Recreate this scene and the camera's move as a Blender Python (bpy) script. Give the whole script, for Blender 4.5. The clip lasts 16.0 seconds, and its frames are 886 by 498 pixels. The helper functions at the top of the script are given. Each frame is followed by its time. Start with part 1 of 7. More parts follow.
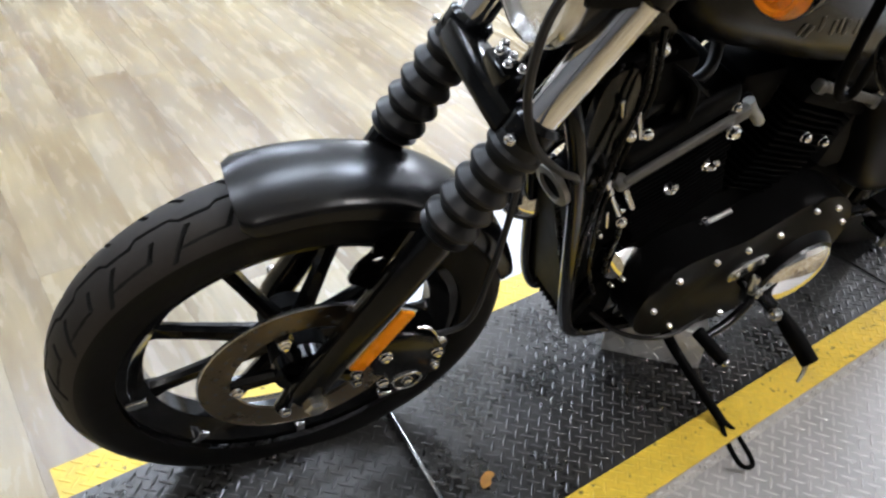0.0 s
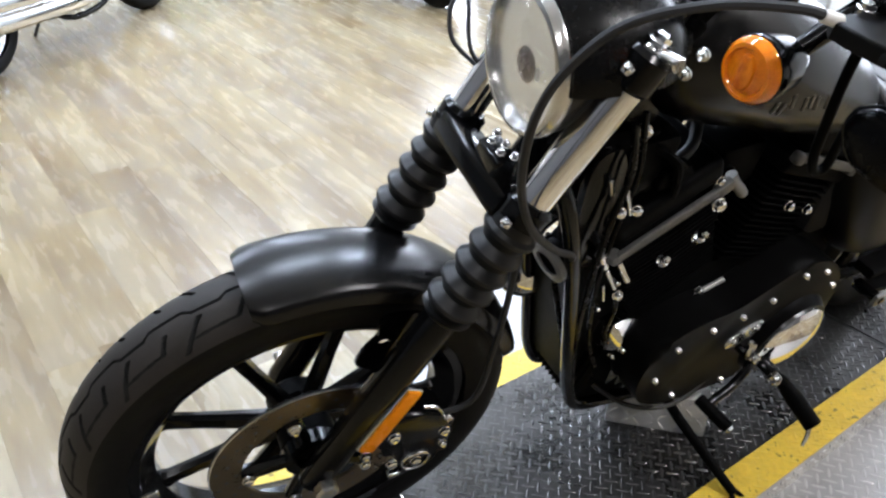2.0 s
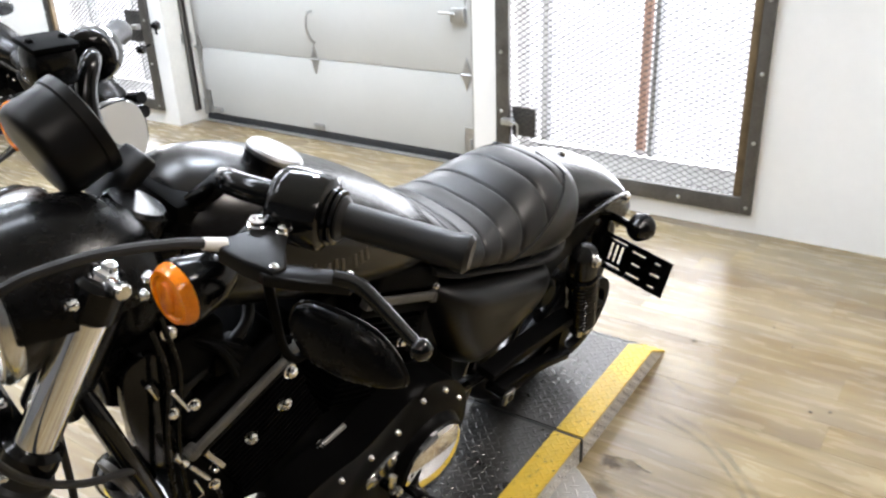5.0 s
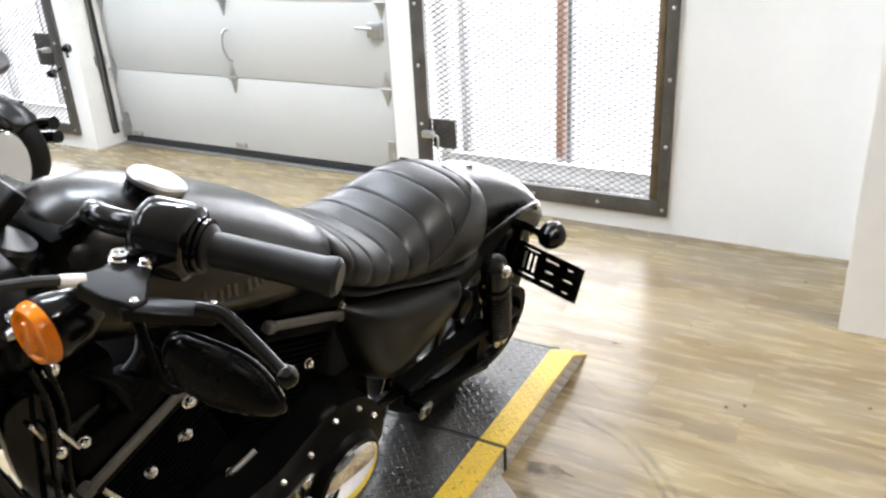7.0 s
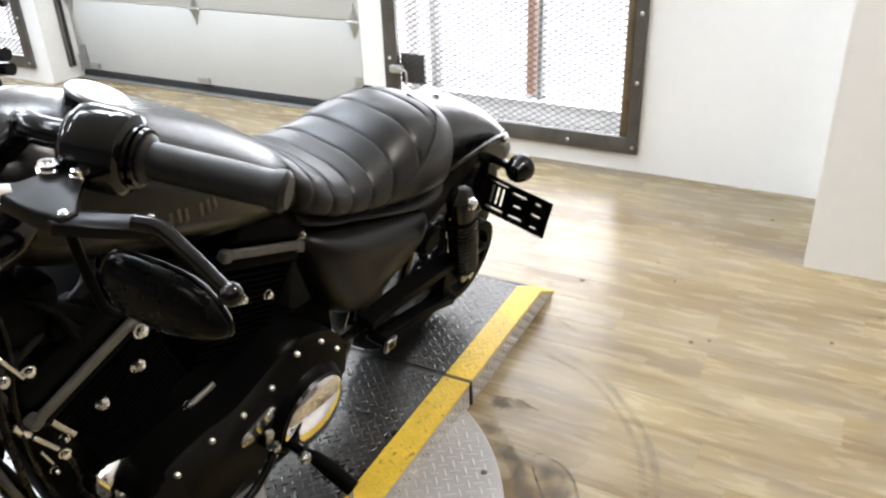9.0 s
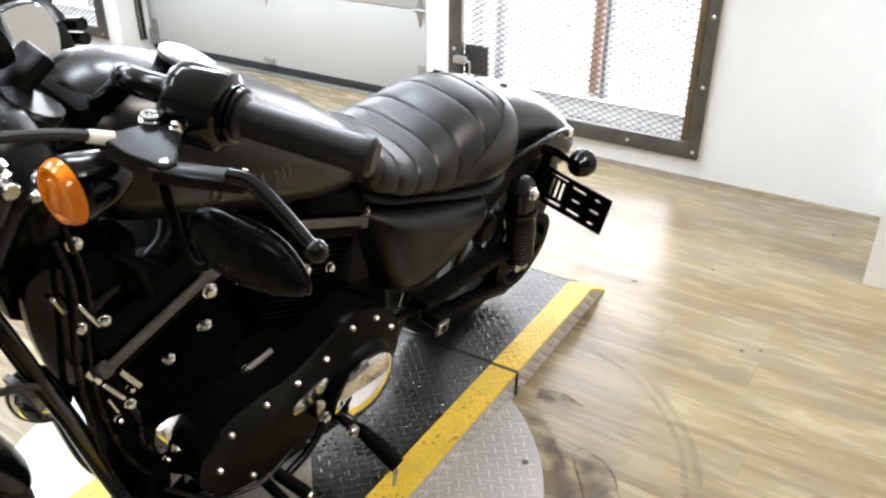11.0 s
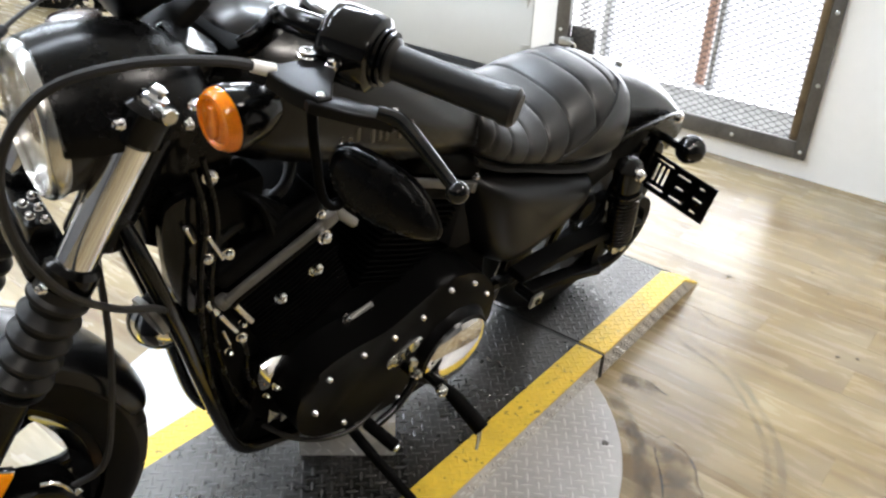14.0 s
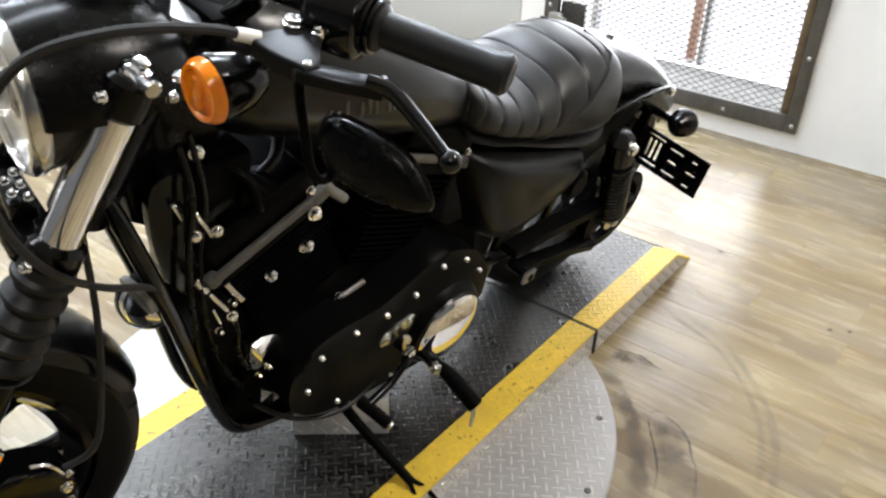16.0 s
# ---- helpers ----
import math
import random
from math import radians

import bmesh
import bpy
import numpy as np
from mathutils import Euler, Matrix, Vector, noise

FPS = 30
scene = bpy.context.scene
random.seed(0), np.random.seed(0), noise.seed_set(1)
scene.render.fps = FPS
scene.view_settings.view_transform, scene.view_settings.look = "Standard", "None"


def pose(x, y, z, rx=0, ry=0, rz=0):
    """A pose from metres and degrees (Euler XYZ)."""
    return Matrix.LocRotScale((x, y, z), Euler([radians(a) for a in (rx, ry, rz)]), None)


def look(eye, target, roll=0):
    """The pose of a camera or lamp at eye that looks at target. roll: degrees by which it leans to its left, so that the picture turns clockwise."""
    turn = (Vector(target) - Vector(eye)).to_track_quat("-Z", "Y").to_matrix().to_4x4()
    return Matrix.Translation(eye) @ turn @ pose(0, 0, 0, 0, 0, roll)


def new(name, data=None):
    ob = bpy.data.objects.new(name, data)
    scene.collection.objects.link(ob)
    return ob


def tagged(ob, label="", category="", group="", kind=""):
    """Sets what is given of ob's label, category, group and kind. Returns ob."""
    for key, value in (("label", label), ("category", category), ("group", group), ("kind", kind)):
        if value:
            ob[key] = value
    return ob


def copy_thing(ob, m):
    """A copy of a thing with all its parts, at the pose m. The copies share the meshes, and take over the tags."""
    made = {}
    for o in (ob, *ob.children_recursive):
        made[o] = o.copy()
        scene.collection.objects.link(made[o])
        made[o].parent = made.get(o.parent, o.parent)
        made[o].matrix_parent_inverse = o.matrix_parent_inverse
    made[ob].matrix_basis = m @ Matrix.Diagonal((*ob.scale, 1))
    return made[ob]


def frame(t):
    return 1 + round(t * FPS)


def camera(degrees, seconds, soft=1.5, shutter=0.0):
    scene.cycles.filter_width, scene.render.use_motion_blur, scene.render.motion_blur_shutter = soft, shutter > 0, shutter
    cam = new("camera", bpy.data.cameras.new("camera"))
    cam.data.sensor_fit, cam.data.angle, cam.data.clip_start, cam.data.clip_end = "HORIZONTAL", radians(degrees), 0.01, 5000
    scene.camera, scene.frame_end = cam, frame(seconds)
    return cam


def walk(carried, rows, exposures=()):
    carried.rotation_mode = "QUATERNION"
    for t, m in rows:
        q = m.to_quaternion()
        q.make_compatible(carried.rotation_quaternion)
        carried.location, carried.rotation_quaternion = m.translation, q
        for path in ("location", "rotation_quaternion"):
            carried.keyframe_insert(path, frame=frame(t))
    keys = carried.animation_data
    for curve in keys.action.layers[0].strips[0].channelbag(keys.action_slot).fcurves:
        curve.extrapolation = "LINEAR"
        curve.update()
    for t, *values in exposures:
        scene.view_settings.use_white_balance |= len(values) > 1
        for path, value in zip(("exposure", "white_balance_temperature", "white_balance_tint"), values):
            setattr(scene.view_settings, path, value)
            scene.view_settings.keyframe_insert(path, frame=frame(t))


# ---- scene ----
cam = camera(57.68, 16.0, soft=2.4)
PATH = [
    (0, (1.7037, 0.7966, 1.1847), (0.7293, -0.4749, -0.0127), 4.05),
    (0.5, (1.7268, 0.7973, 1.1722), (0.8462, -0.5265, -0.0412), 5.34),
    (1, (1.7293, 0.7988, 1.1685), (0.8536, -0.5172, -0.0568), 5.47),
    (1.5, (1.7250, 0.8016, 1.1741), (0.7893, -0.5135, -0.0070), 5.03),
    (2, (1.7246, 0.8151, 1.2100), (0.6881, -0.5431, 0.1703), 1.57),
    (2.5, (1.7010, 0.8465, 1.2528), (0.5764, -0.4851, 0.2720), -0.76),
    (3, (1.6264, 0.8961, 1.2730), (0.4794, -0.4627, 0.3575), -0.92),
    (3.5, (1.5533, 0.9399, 1.2856), (0.3093, -0.3386, 0.3813), -2.68),
    (4, (1.5217, 0.9589, 1.2963), (0.1926, -0.2512, 0.4193), -4.02),
    (4.5, (1.5023, 0.9725, 1.3010), (0.0627, -0.1327, 0.4606), -2.69),
    (7, (1.4568, 1.0416, 1.3096), (-0.1344, 0.1305, 0.5109), -3.14),
    (7.5, (1.4417, 1.0485, 1.3163), (-0.1564, 0.1711, 0.4941), -3.09),
    (8, (1.4377, 1.0499, 1.3011), (-0.1545, 0.2033, 0.4361), -2.88),
    (8.5, (1.4286, 1.0454, 1.2807), (-0.1505, 0.2331, 0.3606), -2.42),
    (11, (1.4626, 1.0247, 1.2601), (-0.0481, 0.1074, 0.3240), 0.30),
    (11.5, (1.4760, 1.0240, 1.2558), (-0.0109, 0.0805, 0.3075), 0.32),
    (12, (1.4935, 1.0184, 1.2474), (0.0424, 0.0323, 0.2872), 1.15),
    (12.5, (1.5044, 1.0098, 1.2438), (0.0801, -0.0139, 0.2829), 1.79),
    (13, (1.5084, 1.0065, 1.2424), (0.0955, -0.0319, 0.2802), 2.27),
    (13.5, (1.5137, 1.0022, 1.2393), (0.1229, -0.0596, 0.2707), 2.56),
    (14, (1.5130, 1.0028, 1.2406), (0.1268, -0.0585, 0.2648), 2.46),
    (14.5, (1.5133, 0.9974, 1.2362), (0.1279, -0.0629, 0.2582), 2.53),
    (15, (1.5117, 0.9974, 1.2346), (0.1250, -0.0579, 0.2532), 2.51),
    (15.5, (1.5048, 1.0057, 1.2320), (0.1037, -0.0235, 0.2431), 1.73),
    (16, (1.5067, 0.9970, 1.2276), (0.1256, -0.0311, 0.2099), 2.17),
]
walk(cam, [(t, look(eye, target, roll)) for t, eye, target, roll in PATH], [(0.0, 0.08, 5900, 14), (1.5, 0.09, 5900, 14), (2.4, 0.05, 5700, 13.5), (3.5, 0.03, 5850, 13), (4.7, 0.04, 6250, 14), (6.8, 0.08, 6350, 13.5), (8.7, 0.10, 6350, 13.5), (11.0, 0.2, 6300, 12.5), (12.5, 0.12, 6250, 12.5), (14.5, 0.08, 6250, 12), (16.0, 0.05, 6300, 12)])

# ---- world, sun, large lights ----
world = bpy.data.worlds.new("world")
scene.world = world
world.use_nodes = True
wn = world.node_tree
sky = wn.nodes.new("ShaderNodeTexSky")
sky.sky_type = "NISHITA"
sky.sun_disc = False
sky.sun_elevation, sky.sun_rotation = radians(38), radians(250)
wn.nodes["Background"].inputs[1].default_value = 0.12
wn.links.new(sky.outputs[0], wn.nodes["Background"].inputs[0])
sun = new("sun", bpy.data.lights.new("sun", "SUN"))
sun.data.energy, sun.data.angle, sun.data.color = 3.6, radians(2), (1.0, 0.97, 0.93)
sun.matrix_world = look((-4.0, -5.5, 5.5), (-4.0, 0.0, 0.0))

ROOM = pose(0, 0, 0, 0, 0, -0.86)          # the walls stand a little askew to the ramp
XW, DOOR_X = -1.641, -1.848                # inner face of the wall with the openings, face of the lifting door
CEIL = 3.4


def area_lamp(name, m, sx, sy, watts, colour):
    lamp = new(name, bpy.data.lights.new(name, "AREA"))
    lamp.data.shape, lamp.data.size, lamp.data.size_y = "RECTANGLE", sx, sy
    lamp.data.energy, lamp.data.color = watts, colour
    lamp.matrix_world = m
    return lamp


# daylight in the two barred openings
area_lamp("window_daylight", ROOM @ look((XW - 0.16, -0.27, 1.15), (2, -0.27, 0.9)), 1.05, 2.0, 50, (0.95, 0.98, 1.0))
area_lamp("window_daylight", ROOM @ look((XW - 0.16, -3.78, 1.15), (2, -3.78, 0.9)), 0.9, 2.0, 70, (0.95, 0.98, 1.0))
# light from panes added high in the lifting door, out of view, for highlights
area_lamp("door_daylight", ROOM @ look((DOOR_X + 0.03, -2.13, 1.915), (2, -2.13, 1.5)), 1.75, 0.26, 55, (0.93, 0.97, 1.0))
# strip lights under the ceiling
CEILING_LIGHTS = [(-0.9, -0.9, 78), (0.7, -0.9, 36), (2.3, -0.9, 22), (-0.4, -3.5, 64), (1.3, -3.5, 60), (3.0, -3.5, 50), (-0.6, -5.3, 76), (-0.5, 2.3, 90), (2.9, 2.5, 26)]
for lx, ly, watts in CEILING_LIGHTS:
    area_lamp("strip_light_glow", ROOM @ look((lx, ly, CEIL - 0.095), (lx, ly, 0)), 1.15, 0.24, watts, (0.80, 0.905, 1.0) if ly < 0 else (1.0, 0.93, 0.83))

# ---- materials ----
def mat(name, base, rough=0.5, metal=0.0, var=0.12, scale=14.0, bump=0.0, bscale=150.0, rvar=0.08, coat=0.0,
        tint=None, fine=None, spec=0.5, stretch=(1, 1, 1)):
    """A surface with two scales of variation in colour and gloss, and a fine relief."""
    m = bpy.data.materials.new(name)
    m.use_nodes = True
    nt = m.node_tree
    bsdf = nt.nodes["Principled BSDF"]
    tc = nt.nodes.new("ShaderNodeTexCoord")
    mp = nt.nodes.new("ShaderNodeMapping")
    mp.inputs["Scale"].default_value = stretch
    nt.links.new(tc.outputs["Object"], mp.inputs["Vector"])
    n1, n2 = nt.nodes.new("ShaderNodeTexNoise"), nt.nodes.new("ShaderNodeTexNoise")
    n1.inputs["Scale"].default_value, n1.inputs["Detail"].default_value = scale, 5
    n2.inputs["Scale"].default_value, n2.inputs["Detail"].default_value = fine or scale * 9, 3
    for n in (n1, n2):
        nt.links.new(mp.outputs[0], n.inputs["Vector"])
    add = nt.nodes.new("ShaderNodeMath")
    add.operation = "MULTIPLY_ADD"
    add.inputs[1].default_value = 0.45
    nt.links.new(n2.outputs["Fac"], add.inputs[0])
    nt.links.new(n1.outputs["Fac"], add.inputs[2])
    ramp = nt.nodes.new("ShaderNodeMapRange")
    ramp.inputs["From Min"].default_value, ramp.inputs["From Max"].default_value = 0.42, 1.02
    nt.links.new(add.outputs[0], ramp.inputs["Value"])
    mix = nt.nodes.new("ShaderNodeMix")
    mix.data_type = "RGBA"
    dark = [c * (1 - var) for c in base]
    light = list(tint) if tint else [min(1, c * (1 + var)) for c in base]
    mix.inputs["A"].default_value, mix.inputs["B"].default_value = (*dark, 1), (*light, 1)
    nt.links.new(ramp.outputs[0], mix.inputs["Factor"])
    nt.links.new(mix.outputs["Result"], bsdf.inputs["Base Color"])
    rr = nt.nodes.new("ShaderNodeMapRange")
    rr.inputs["To Min"].default_value, rr.inputs["To Max"].default_value = max(0.02, rough - rvar), min(1, rough + rvar)
    nt.links.new(add.outputs[0], rr.inputs["Value"])
    rr.inputs["From Min"].default_value, rr.inputs["From Max"].default_value = 0.4, 1.0
    nt.links.new(rr.outputs[0], bsdf.inputs["Roughness"])
    bsdf.inputs["Metallic"].default_value = metal
    bsdf.inputs["Specular IOR Level"].default_value = spec
    bsdf.inputs["Coat Weight"].default_value = coat
    bsdf.inputs["Coat Roughness"].default_value = 0.08
    if bump:
        n3 = nt.nodes.new("ShaderNodeTexNoise")
        n3.inputs["Scale"].default_value, n3.inputs["Detail"].default_value = bscale, 4
        nt.links.new(mp.outputs[0], n3.inputs["Vector"])
        b = nt.nodes.new("ShaderNodeBump")
        b.inputs["Strength"].default_value, b.inputs["Distance"].default_value = bump, 0.002
        nt.links.new(n3.outputs["Fac"], b.inputs["Height"])
        nt.links.new(b.outputs[0], bsdf.inputs["Normal"])
    return m


def plank_mat(name, per_object):
    """Vinyl planks in washed oak: a tone for each plank, long grain and grey and yellow clouds."""
    m = bpy.data.materials.new(name)
    m.use_nodes = True
    nt = m.node_tree
    L, N = nt.links.new, nt.nodes.new
    bsdf = nt.nodes["Principled BSDF"]
    tc = N("ShaderNodeTexCoord")
    if per_object:
        info = N("ShaderNodeObjectInfo")
        rnd = info.outputs["Random"]
    else:
        info = N("ShaderNodeNewGeometry")
        rnd = info.outputs["Random Per Island"]
    shift = N("ShaderNodeVectorMath")
    shift.operation = "SCALE"
    shift.inputs[0].default_value = (37.0, 91.0, 13.0)
    L(rnd, shift.inputs["Scale"])
    off = N("ShaderNodeVectorMath")
    L(tc.outputs["Object"], off.inputs[0])
    L(shift.outputs[0], off.inputs[1])
    mp = N("ShaderNodeMapping")
    mp.inputs["Scale"].default_value = (7.5, 1.2, 1.0)
    L(off.outputs[0], mp.inputs["Vector"])
    cloud, grain, fine = N("ShaderNodeTexNoise"), N("ShaderNodeTexNoise"), N("ShaderNodeTexNoise")
    for n, s, det in ((cloud, 0.8, 3), (grain, 5.0, 5), (fine, 26.0, 4)):
        n.inputs["Scale"].default_value, n.inputs["Detail"].default_value = s, det
        n.inputs["Distortion"].default_value = 0.35
        L(mp.outputs[0], n.inputs["Vector"])
    ramp = N("ShaderNodeValToRGB")
    els = ramp.color_ramp.elements
    els[0].position, els[0].color = 0.32, (0.145, 0.101, 0.050, 1)
    els[1].position, els[1].color = 0.67, (0.350, 0.293, 0.180, 1)
    e = els.new(0.5)
    e.color = (0.255, 0.199, 0.109, 1)
    mixv = N("ShaderNodeMath")
    mixv.operation = "MULTIPLY_ADD"
    mixv.inputs[1].default_value = 0.26
    L(grain.outputs["Fac"], mixv.inputs[0])
    half = N("ShaderNodeMath")
    half.operation = "MULTIPLY"
    half.inputs[1].default_value = 0.74
    L(cloud.outputs["Fac"], half.inputs[0])
    L(half.outputs[0], mixv.inputs[2])
    tone = N("ShaderNodeMath")
    tone.operation = "MULTIPLY_ADD"
    tone.inputs[1].default_value = 0.115
    L(rnd, tone.inputs[0])
    sub = N("ShaderNodeMath")
    sub.operation = "SUBTRACT"
    sub.inputs[1].default_value = 0.072
    L(mixv.outputs[0], sub.inputs[0])
    L(sub.outputs[0], tone.inputs[2])
    L(tone.outputs[0], ramp.inputs[0])
    patch, streak, pm = N("ShaderNodeTexNoise"), N("ShaderNodeTexNoise"), N("ShaderNodeMapping")
    pm.inputs["Scale"].default_value = (17.0, 1.2, 1.0)
    L(off.outputs[0], pm.inputs["Vector"])
    for n, s, det, vec in ((patch, 2.2, 3, tc.outputs["Object"]), (streak, 1.6, 6, pm.outputs[0])):
        n.inputs["Scale"].default_value, n.inputs["Detail"].default_value = s, det
        n.inputs["Distortion"].default_value = 0.4
        L(vec, n.inputs["Vector"])
    sm = N("ShaderNodeMapRange")
    sm.inputs["From Min"].default_value, sm.inputs["From Max"].default_value, sm.inputs["To Max"].default_value = 0.50, 0.72, 0.60
    L(streak.outputs["Fac"], sm.inputs["Value"])
    brown = N("ShaderNodeMix")
    brown.data_type = "RGBA"
    brown.inputs["B"].default_value = (0.125, 0.088, 0.05, 1)
    L(sm.outputs[0], brown.inputs["Factor"])
    L(ramp.outputs[0], brown.inputs["A"])
    grey = N("ShaderNodeMix")
    grey.data_type = "RGBA"
    grey.inputs["B"].default_value = (0.215, 0.185, 0.145, 1)
    gm = N("ShaderNodeMapRange")
    gm.inputs["From Min"].default_value, gm.inputs["From Max"].default_value = 0.45, 0.7
    gm.inputs["To Max"].default_value = 0.55
    L(patch.outputs["Fac"], gm.inputs["Value"])
    L(gm.outputs[0], grey.inputs["Factor"])
    L(brown.outputs["Result"], grey.inputs["A"])
    L(grey.outputs["Result"], bsdf.inputs["Base Color"])
    rr = N("ShaderNodeMapRange")
    rr.inputs["To Min"].default_value, rr.inputs["To Max"].default_value = 0.24, 0.30
    L(grain.outputs["Fac"], rr.inputs["Value"])
    bsdf.inputs["Specular IOR Level"].default_value = 0.34
    L(rr.outputs[0], bsdf.inputs["Roughness"])
    b = N("ShaderNodeBump")
    b.inputs["Strength"].default_value, b.inputs["Distance"].default_value = 0.04, 0.001
    L(grain.outputs["Fac"], b.inputs["Height"])
    L(b.outputs[0], bsdf.inputs["Normal"])
    return m


def glass_mat(name, colour=(1, 1, 1), rough=0.0, alpha=0.85):
    """A thin clear pane or lens: mostly see-through, with a sharp gloss."""
    m = bpy.data.materials.new(name)
    m.use_nodes = True
    nt = m.node_tree
    nt.nodes.remove(nt.nodes["Principled BSDF"])
    out = nt.nodes["Material Output"]
    tr, gl, mx = nt.nodes.new("ShaderNodeBsdfTransparent"), nt.nodes.new("ShaderNodeBsdfGlossy"), nt.nodes.new("ShaderNodeMixShader")
    tr.inputs[0].default_value = (*colour, 1)
    gl.inputs["Roughness"].default_value = rough
    mx.inputs[0].default_value = 0.07
    nt.links.new(tr.outputs[0], mx.inputs[1])
    nt.links.new(gl.outputs[0], mx.inputs[2])
    haze, df = nt.nodes.new("ShaderNodeMixShader"), nt.nodes.new("ShaderNodeBsdfDiffuse")
    df.inputs[0].default_value = (0.9, 0.92, 0.94, 1)
    haze.inputs[0].default_value = 1 - alpha
    nt.links.new(mx.outputs[0], haze.inputs[1])
    nt.links.new(df.outputs[0], haze.inputs[2])
    nt.links.new(haze.outputs[0], out.inputs[0])
    return m


def glow_mat(name, colour, strength):
    m = bpy.data.materials.new(name)
    m.use_nodes = True
    b = m.node_tree.nodes["Principled BSDF"]
    b.inputs["Base Color"].default_value = (0.8, 0.8, 0.8, 1)
    b.inputs["Emission Color"].default_value = (*colour, 1)
    b.inputs["Emission Strength"].default_value = strength
    return m


M_WALL = mat("wall_paint", (0.85, 0.84, 0.815), 0.55, var=0.03, scale=3, bump=0.15, bscale=60)
# walls out of view, dark so that the bike's near side reflects little
M_BACK = mat("dark_unseen_wall", (0.13, 0.13, 0.13), 0.6, var=0.15, scale=2, bump=0.15, bscale=60)
M_CEIL = mat("ceiling_paint", (0.78, 0.775, 0.76), 0.7, var=0.03, scale=4, bump=0.2, bscale=90)
M_JAMB = mat("jamb_paint", (0.76, 0.75, 0.71), 0.55, var=0.08, scale=5, bump=0.15, bscale=50)
M_DOOR = mat("lifting_door_enamel", (0.545, 0.545, 0.522), 0.42, var=0.03, scale=2.5, bump=0.05, bscale=40)
M_SEAL = mat("black_rubber_seal", (0.012, 0.012, 0.013), 0.6, var=0.2)
M_GALV = mat("galvanised_steel", (0.50, 0.50, 0.49), 0.4, metal=0.9, var=0.18, scale=30)
M_BAR = mat("raw_steel_frame", (0.12, 0.113, 0.105), 0.5, metal=0.55, var=0.35, scale=9, bump=0.2, bscale=90)
M_RUST = mat("worn_brown_steel", (0.16, 0.115, 0.065), 0.55, metal=0.3, var=0.4, scale=14, bump=0.2)
M_MESH = mat("expanded_steel_mesh", (0.05, 0.05, 0.05), 0.5, metal=0.2, var=0.2, scale=40)
M_PLANK = plank_mat("washed_oak_vinyl", True)
M_PLANK_FAR = plank_mat("washed_oak_vinyl_far", False)
M_SUB = mat("plank_joint", (0.15, 0.12, 0.09), 0.7, var=0.2)
M_TREAD = mat("dark_tread_plate", (0.068, 0.066, 0.063), 0.31, metal=0.75, var=0.5, scale=7, rvar=0.14, bump=0.12, bscale=240)
M_TREAD_TOP = mat("worn_tread_lug", (0.085, 0.083, 0.080), 0.31, metal=0.8, var=0.35, scale=9, rvar=0.12)
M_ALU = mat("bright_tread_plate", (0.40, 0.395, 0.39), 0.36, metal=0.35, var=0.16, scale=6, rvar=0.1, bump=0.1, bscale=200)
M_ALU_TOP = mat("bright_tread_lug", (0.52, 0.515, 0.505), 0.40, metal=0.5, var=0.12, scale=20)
# lightened copy of the bright plate, offsets the shadow on the lift block
M_BLOCK = mat("lightened_tread_plate", (0.66, 0.66, 0.65), 0.35, metal=0.25, var=0.12, scale=20)
M_YELLOW = mat("yellow_floor_paint", (0.68, 0.475, 0.04), 0.45, var=0.22, scale=11, bump=0.2, bscale=120)
M_DENIM = mat("satin_black_paint", (0.0040, 0.0037, 0.0036), 0.265, metal=0.0, var=0.05, scale=6, rvar=0.006, spec=0.34)
M_MATT = mat("matt_black_paint", (0.0042, 0.0040, 0.0039), 0.34, var=0.1, scale=6, rvar=0.02, spec=0.17)
M_GLOSS = mat("gloss_black_paint", (0.0025, 0.0025, 0.0025), 0.15, var=0.1, scale=10, rvar=0.03, spec=0.24)
M_ENGINE = mat("black_engine_wrinkle", (0.0018, 0.0018, 0.0018), 0.52, var=0.2, scale=20, bump=0.08, bscale=700, spec=0.035)
M_FRAME = mat("black_frame_paint", (0.0025, 0.0025, 0.0025), 0.25, var=0.15, scale=20, spec=0.15)
M_TYRE = mat("tyre_rubber", (0.0040, 0.0038, 0.0036), 0.5, var=0.25, scale=12, bump=0.15, bscale=300, spec=0.14)
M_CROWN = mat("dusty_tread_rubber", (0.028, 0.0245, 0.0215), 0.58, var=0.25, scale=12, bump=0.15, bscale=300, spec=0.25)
M_BOOT = mat("ribbed_black_rubber", (0.0065, 0.0065, 0.0067), 0.40, var=0.15, scale=16, bump=0.08, bscale=250, spec=0.38)
M_GRIP = mat("grip_rubber", (0.0085, 0.0082, 0.008), 0.42, var=0.15, scale=25, bump=0.1, bscale=500, spec=0.3)
M_SEAT = mat("black_seat_vinyl", (0.0060, 0.0057, 0.0056), 0.35, var=0.1, scale=10, rvar=0.02, bump=0.12, bscale=520, spec=0.31)
M_CHROME = mat("chrome", (0.90, 0.90, 0.91), 0.07, metal=1.0, var=0.04, scale=6, rvar=0.02)
M_POLISHED = mat("polished_alloy", (0.66, 0.66, 0.65), 0.2, metal=1.0, var=0.08, scale=14, rvar=0.05)
M_DISC = mat("brake_disc_steel", (0.27, 0.215, 0.135), 0.30, metal=1.0, var=0.14, scale=22, rvar=0.08)
M_ALLOY = mat("dull_cast_alloy", (0.20, 0.196, 0.185), 0.42, metal=0.35, var=0.15, scale=30)
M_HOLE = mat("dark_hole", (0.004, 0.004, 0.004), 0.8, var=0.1)
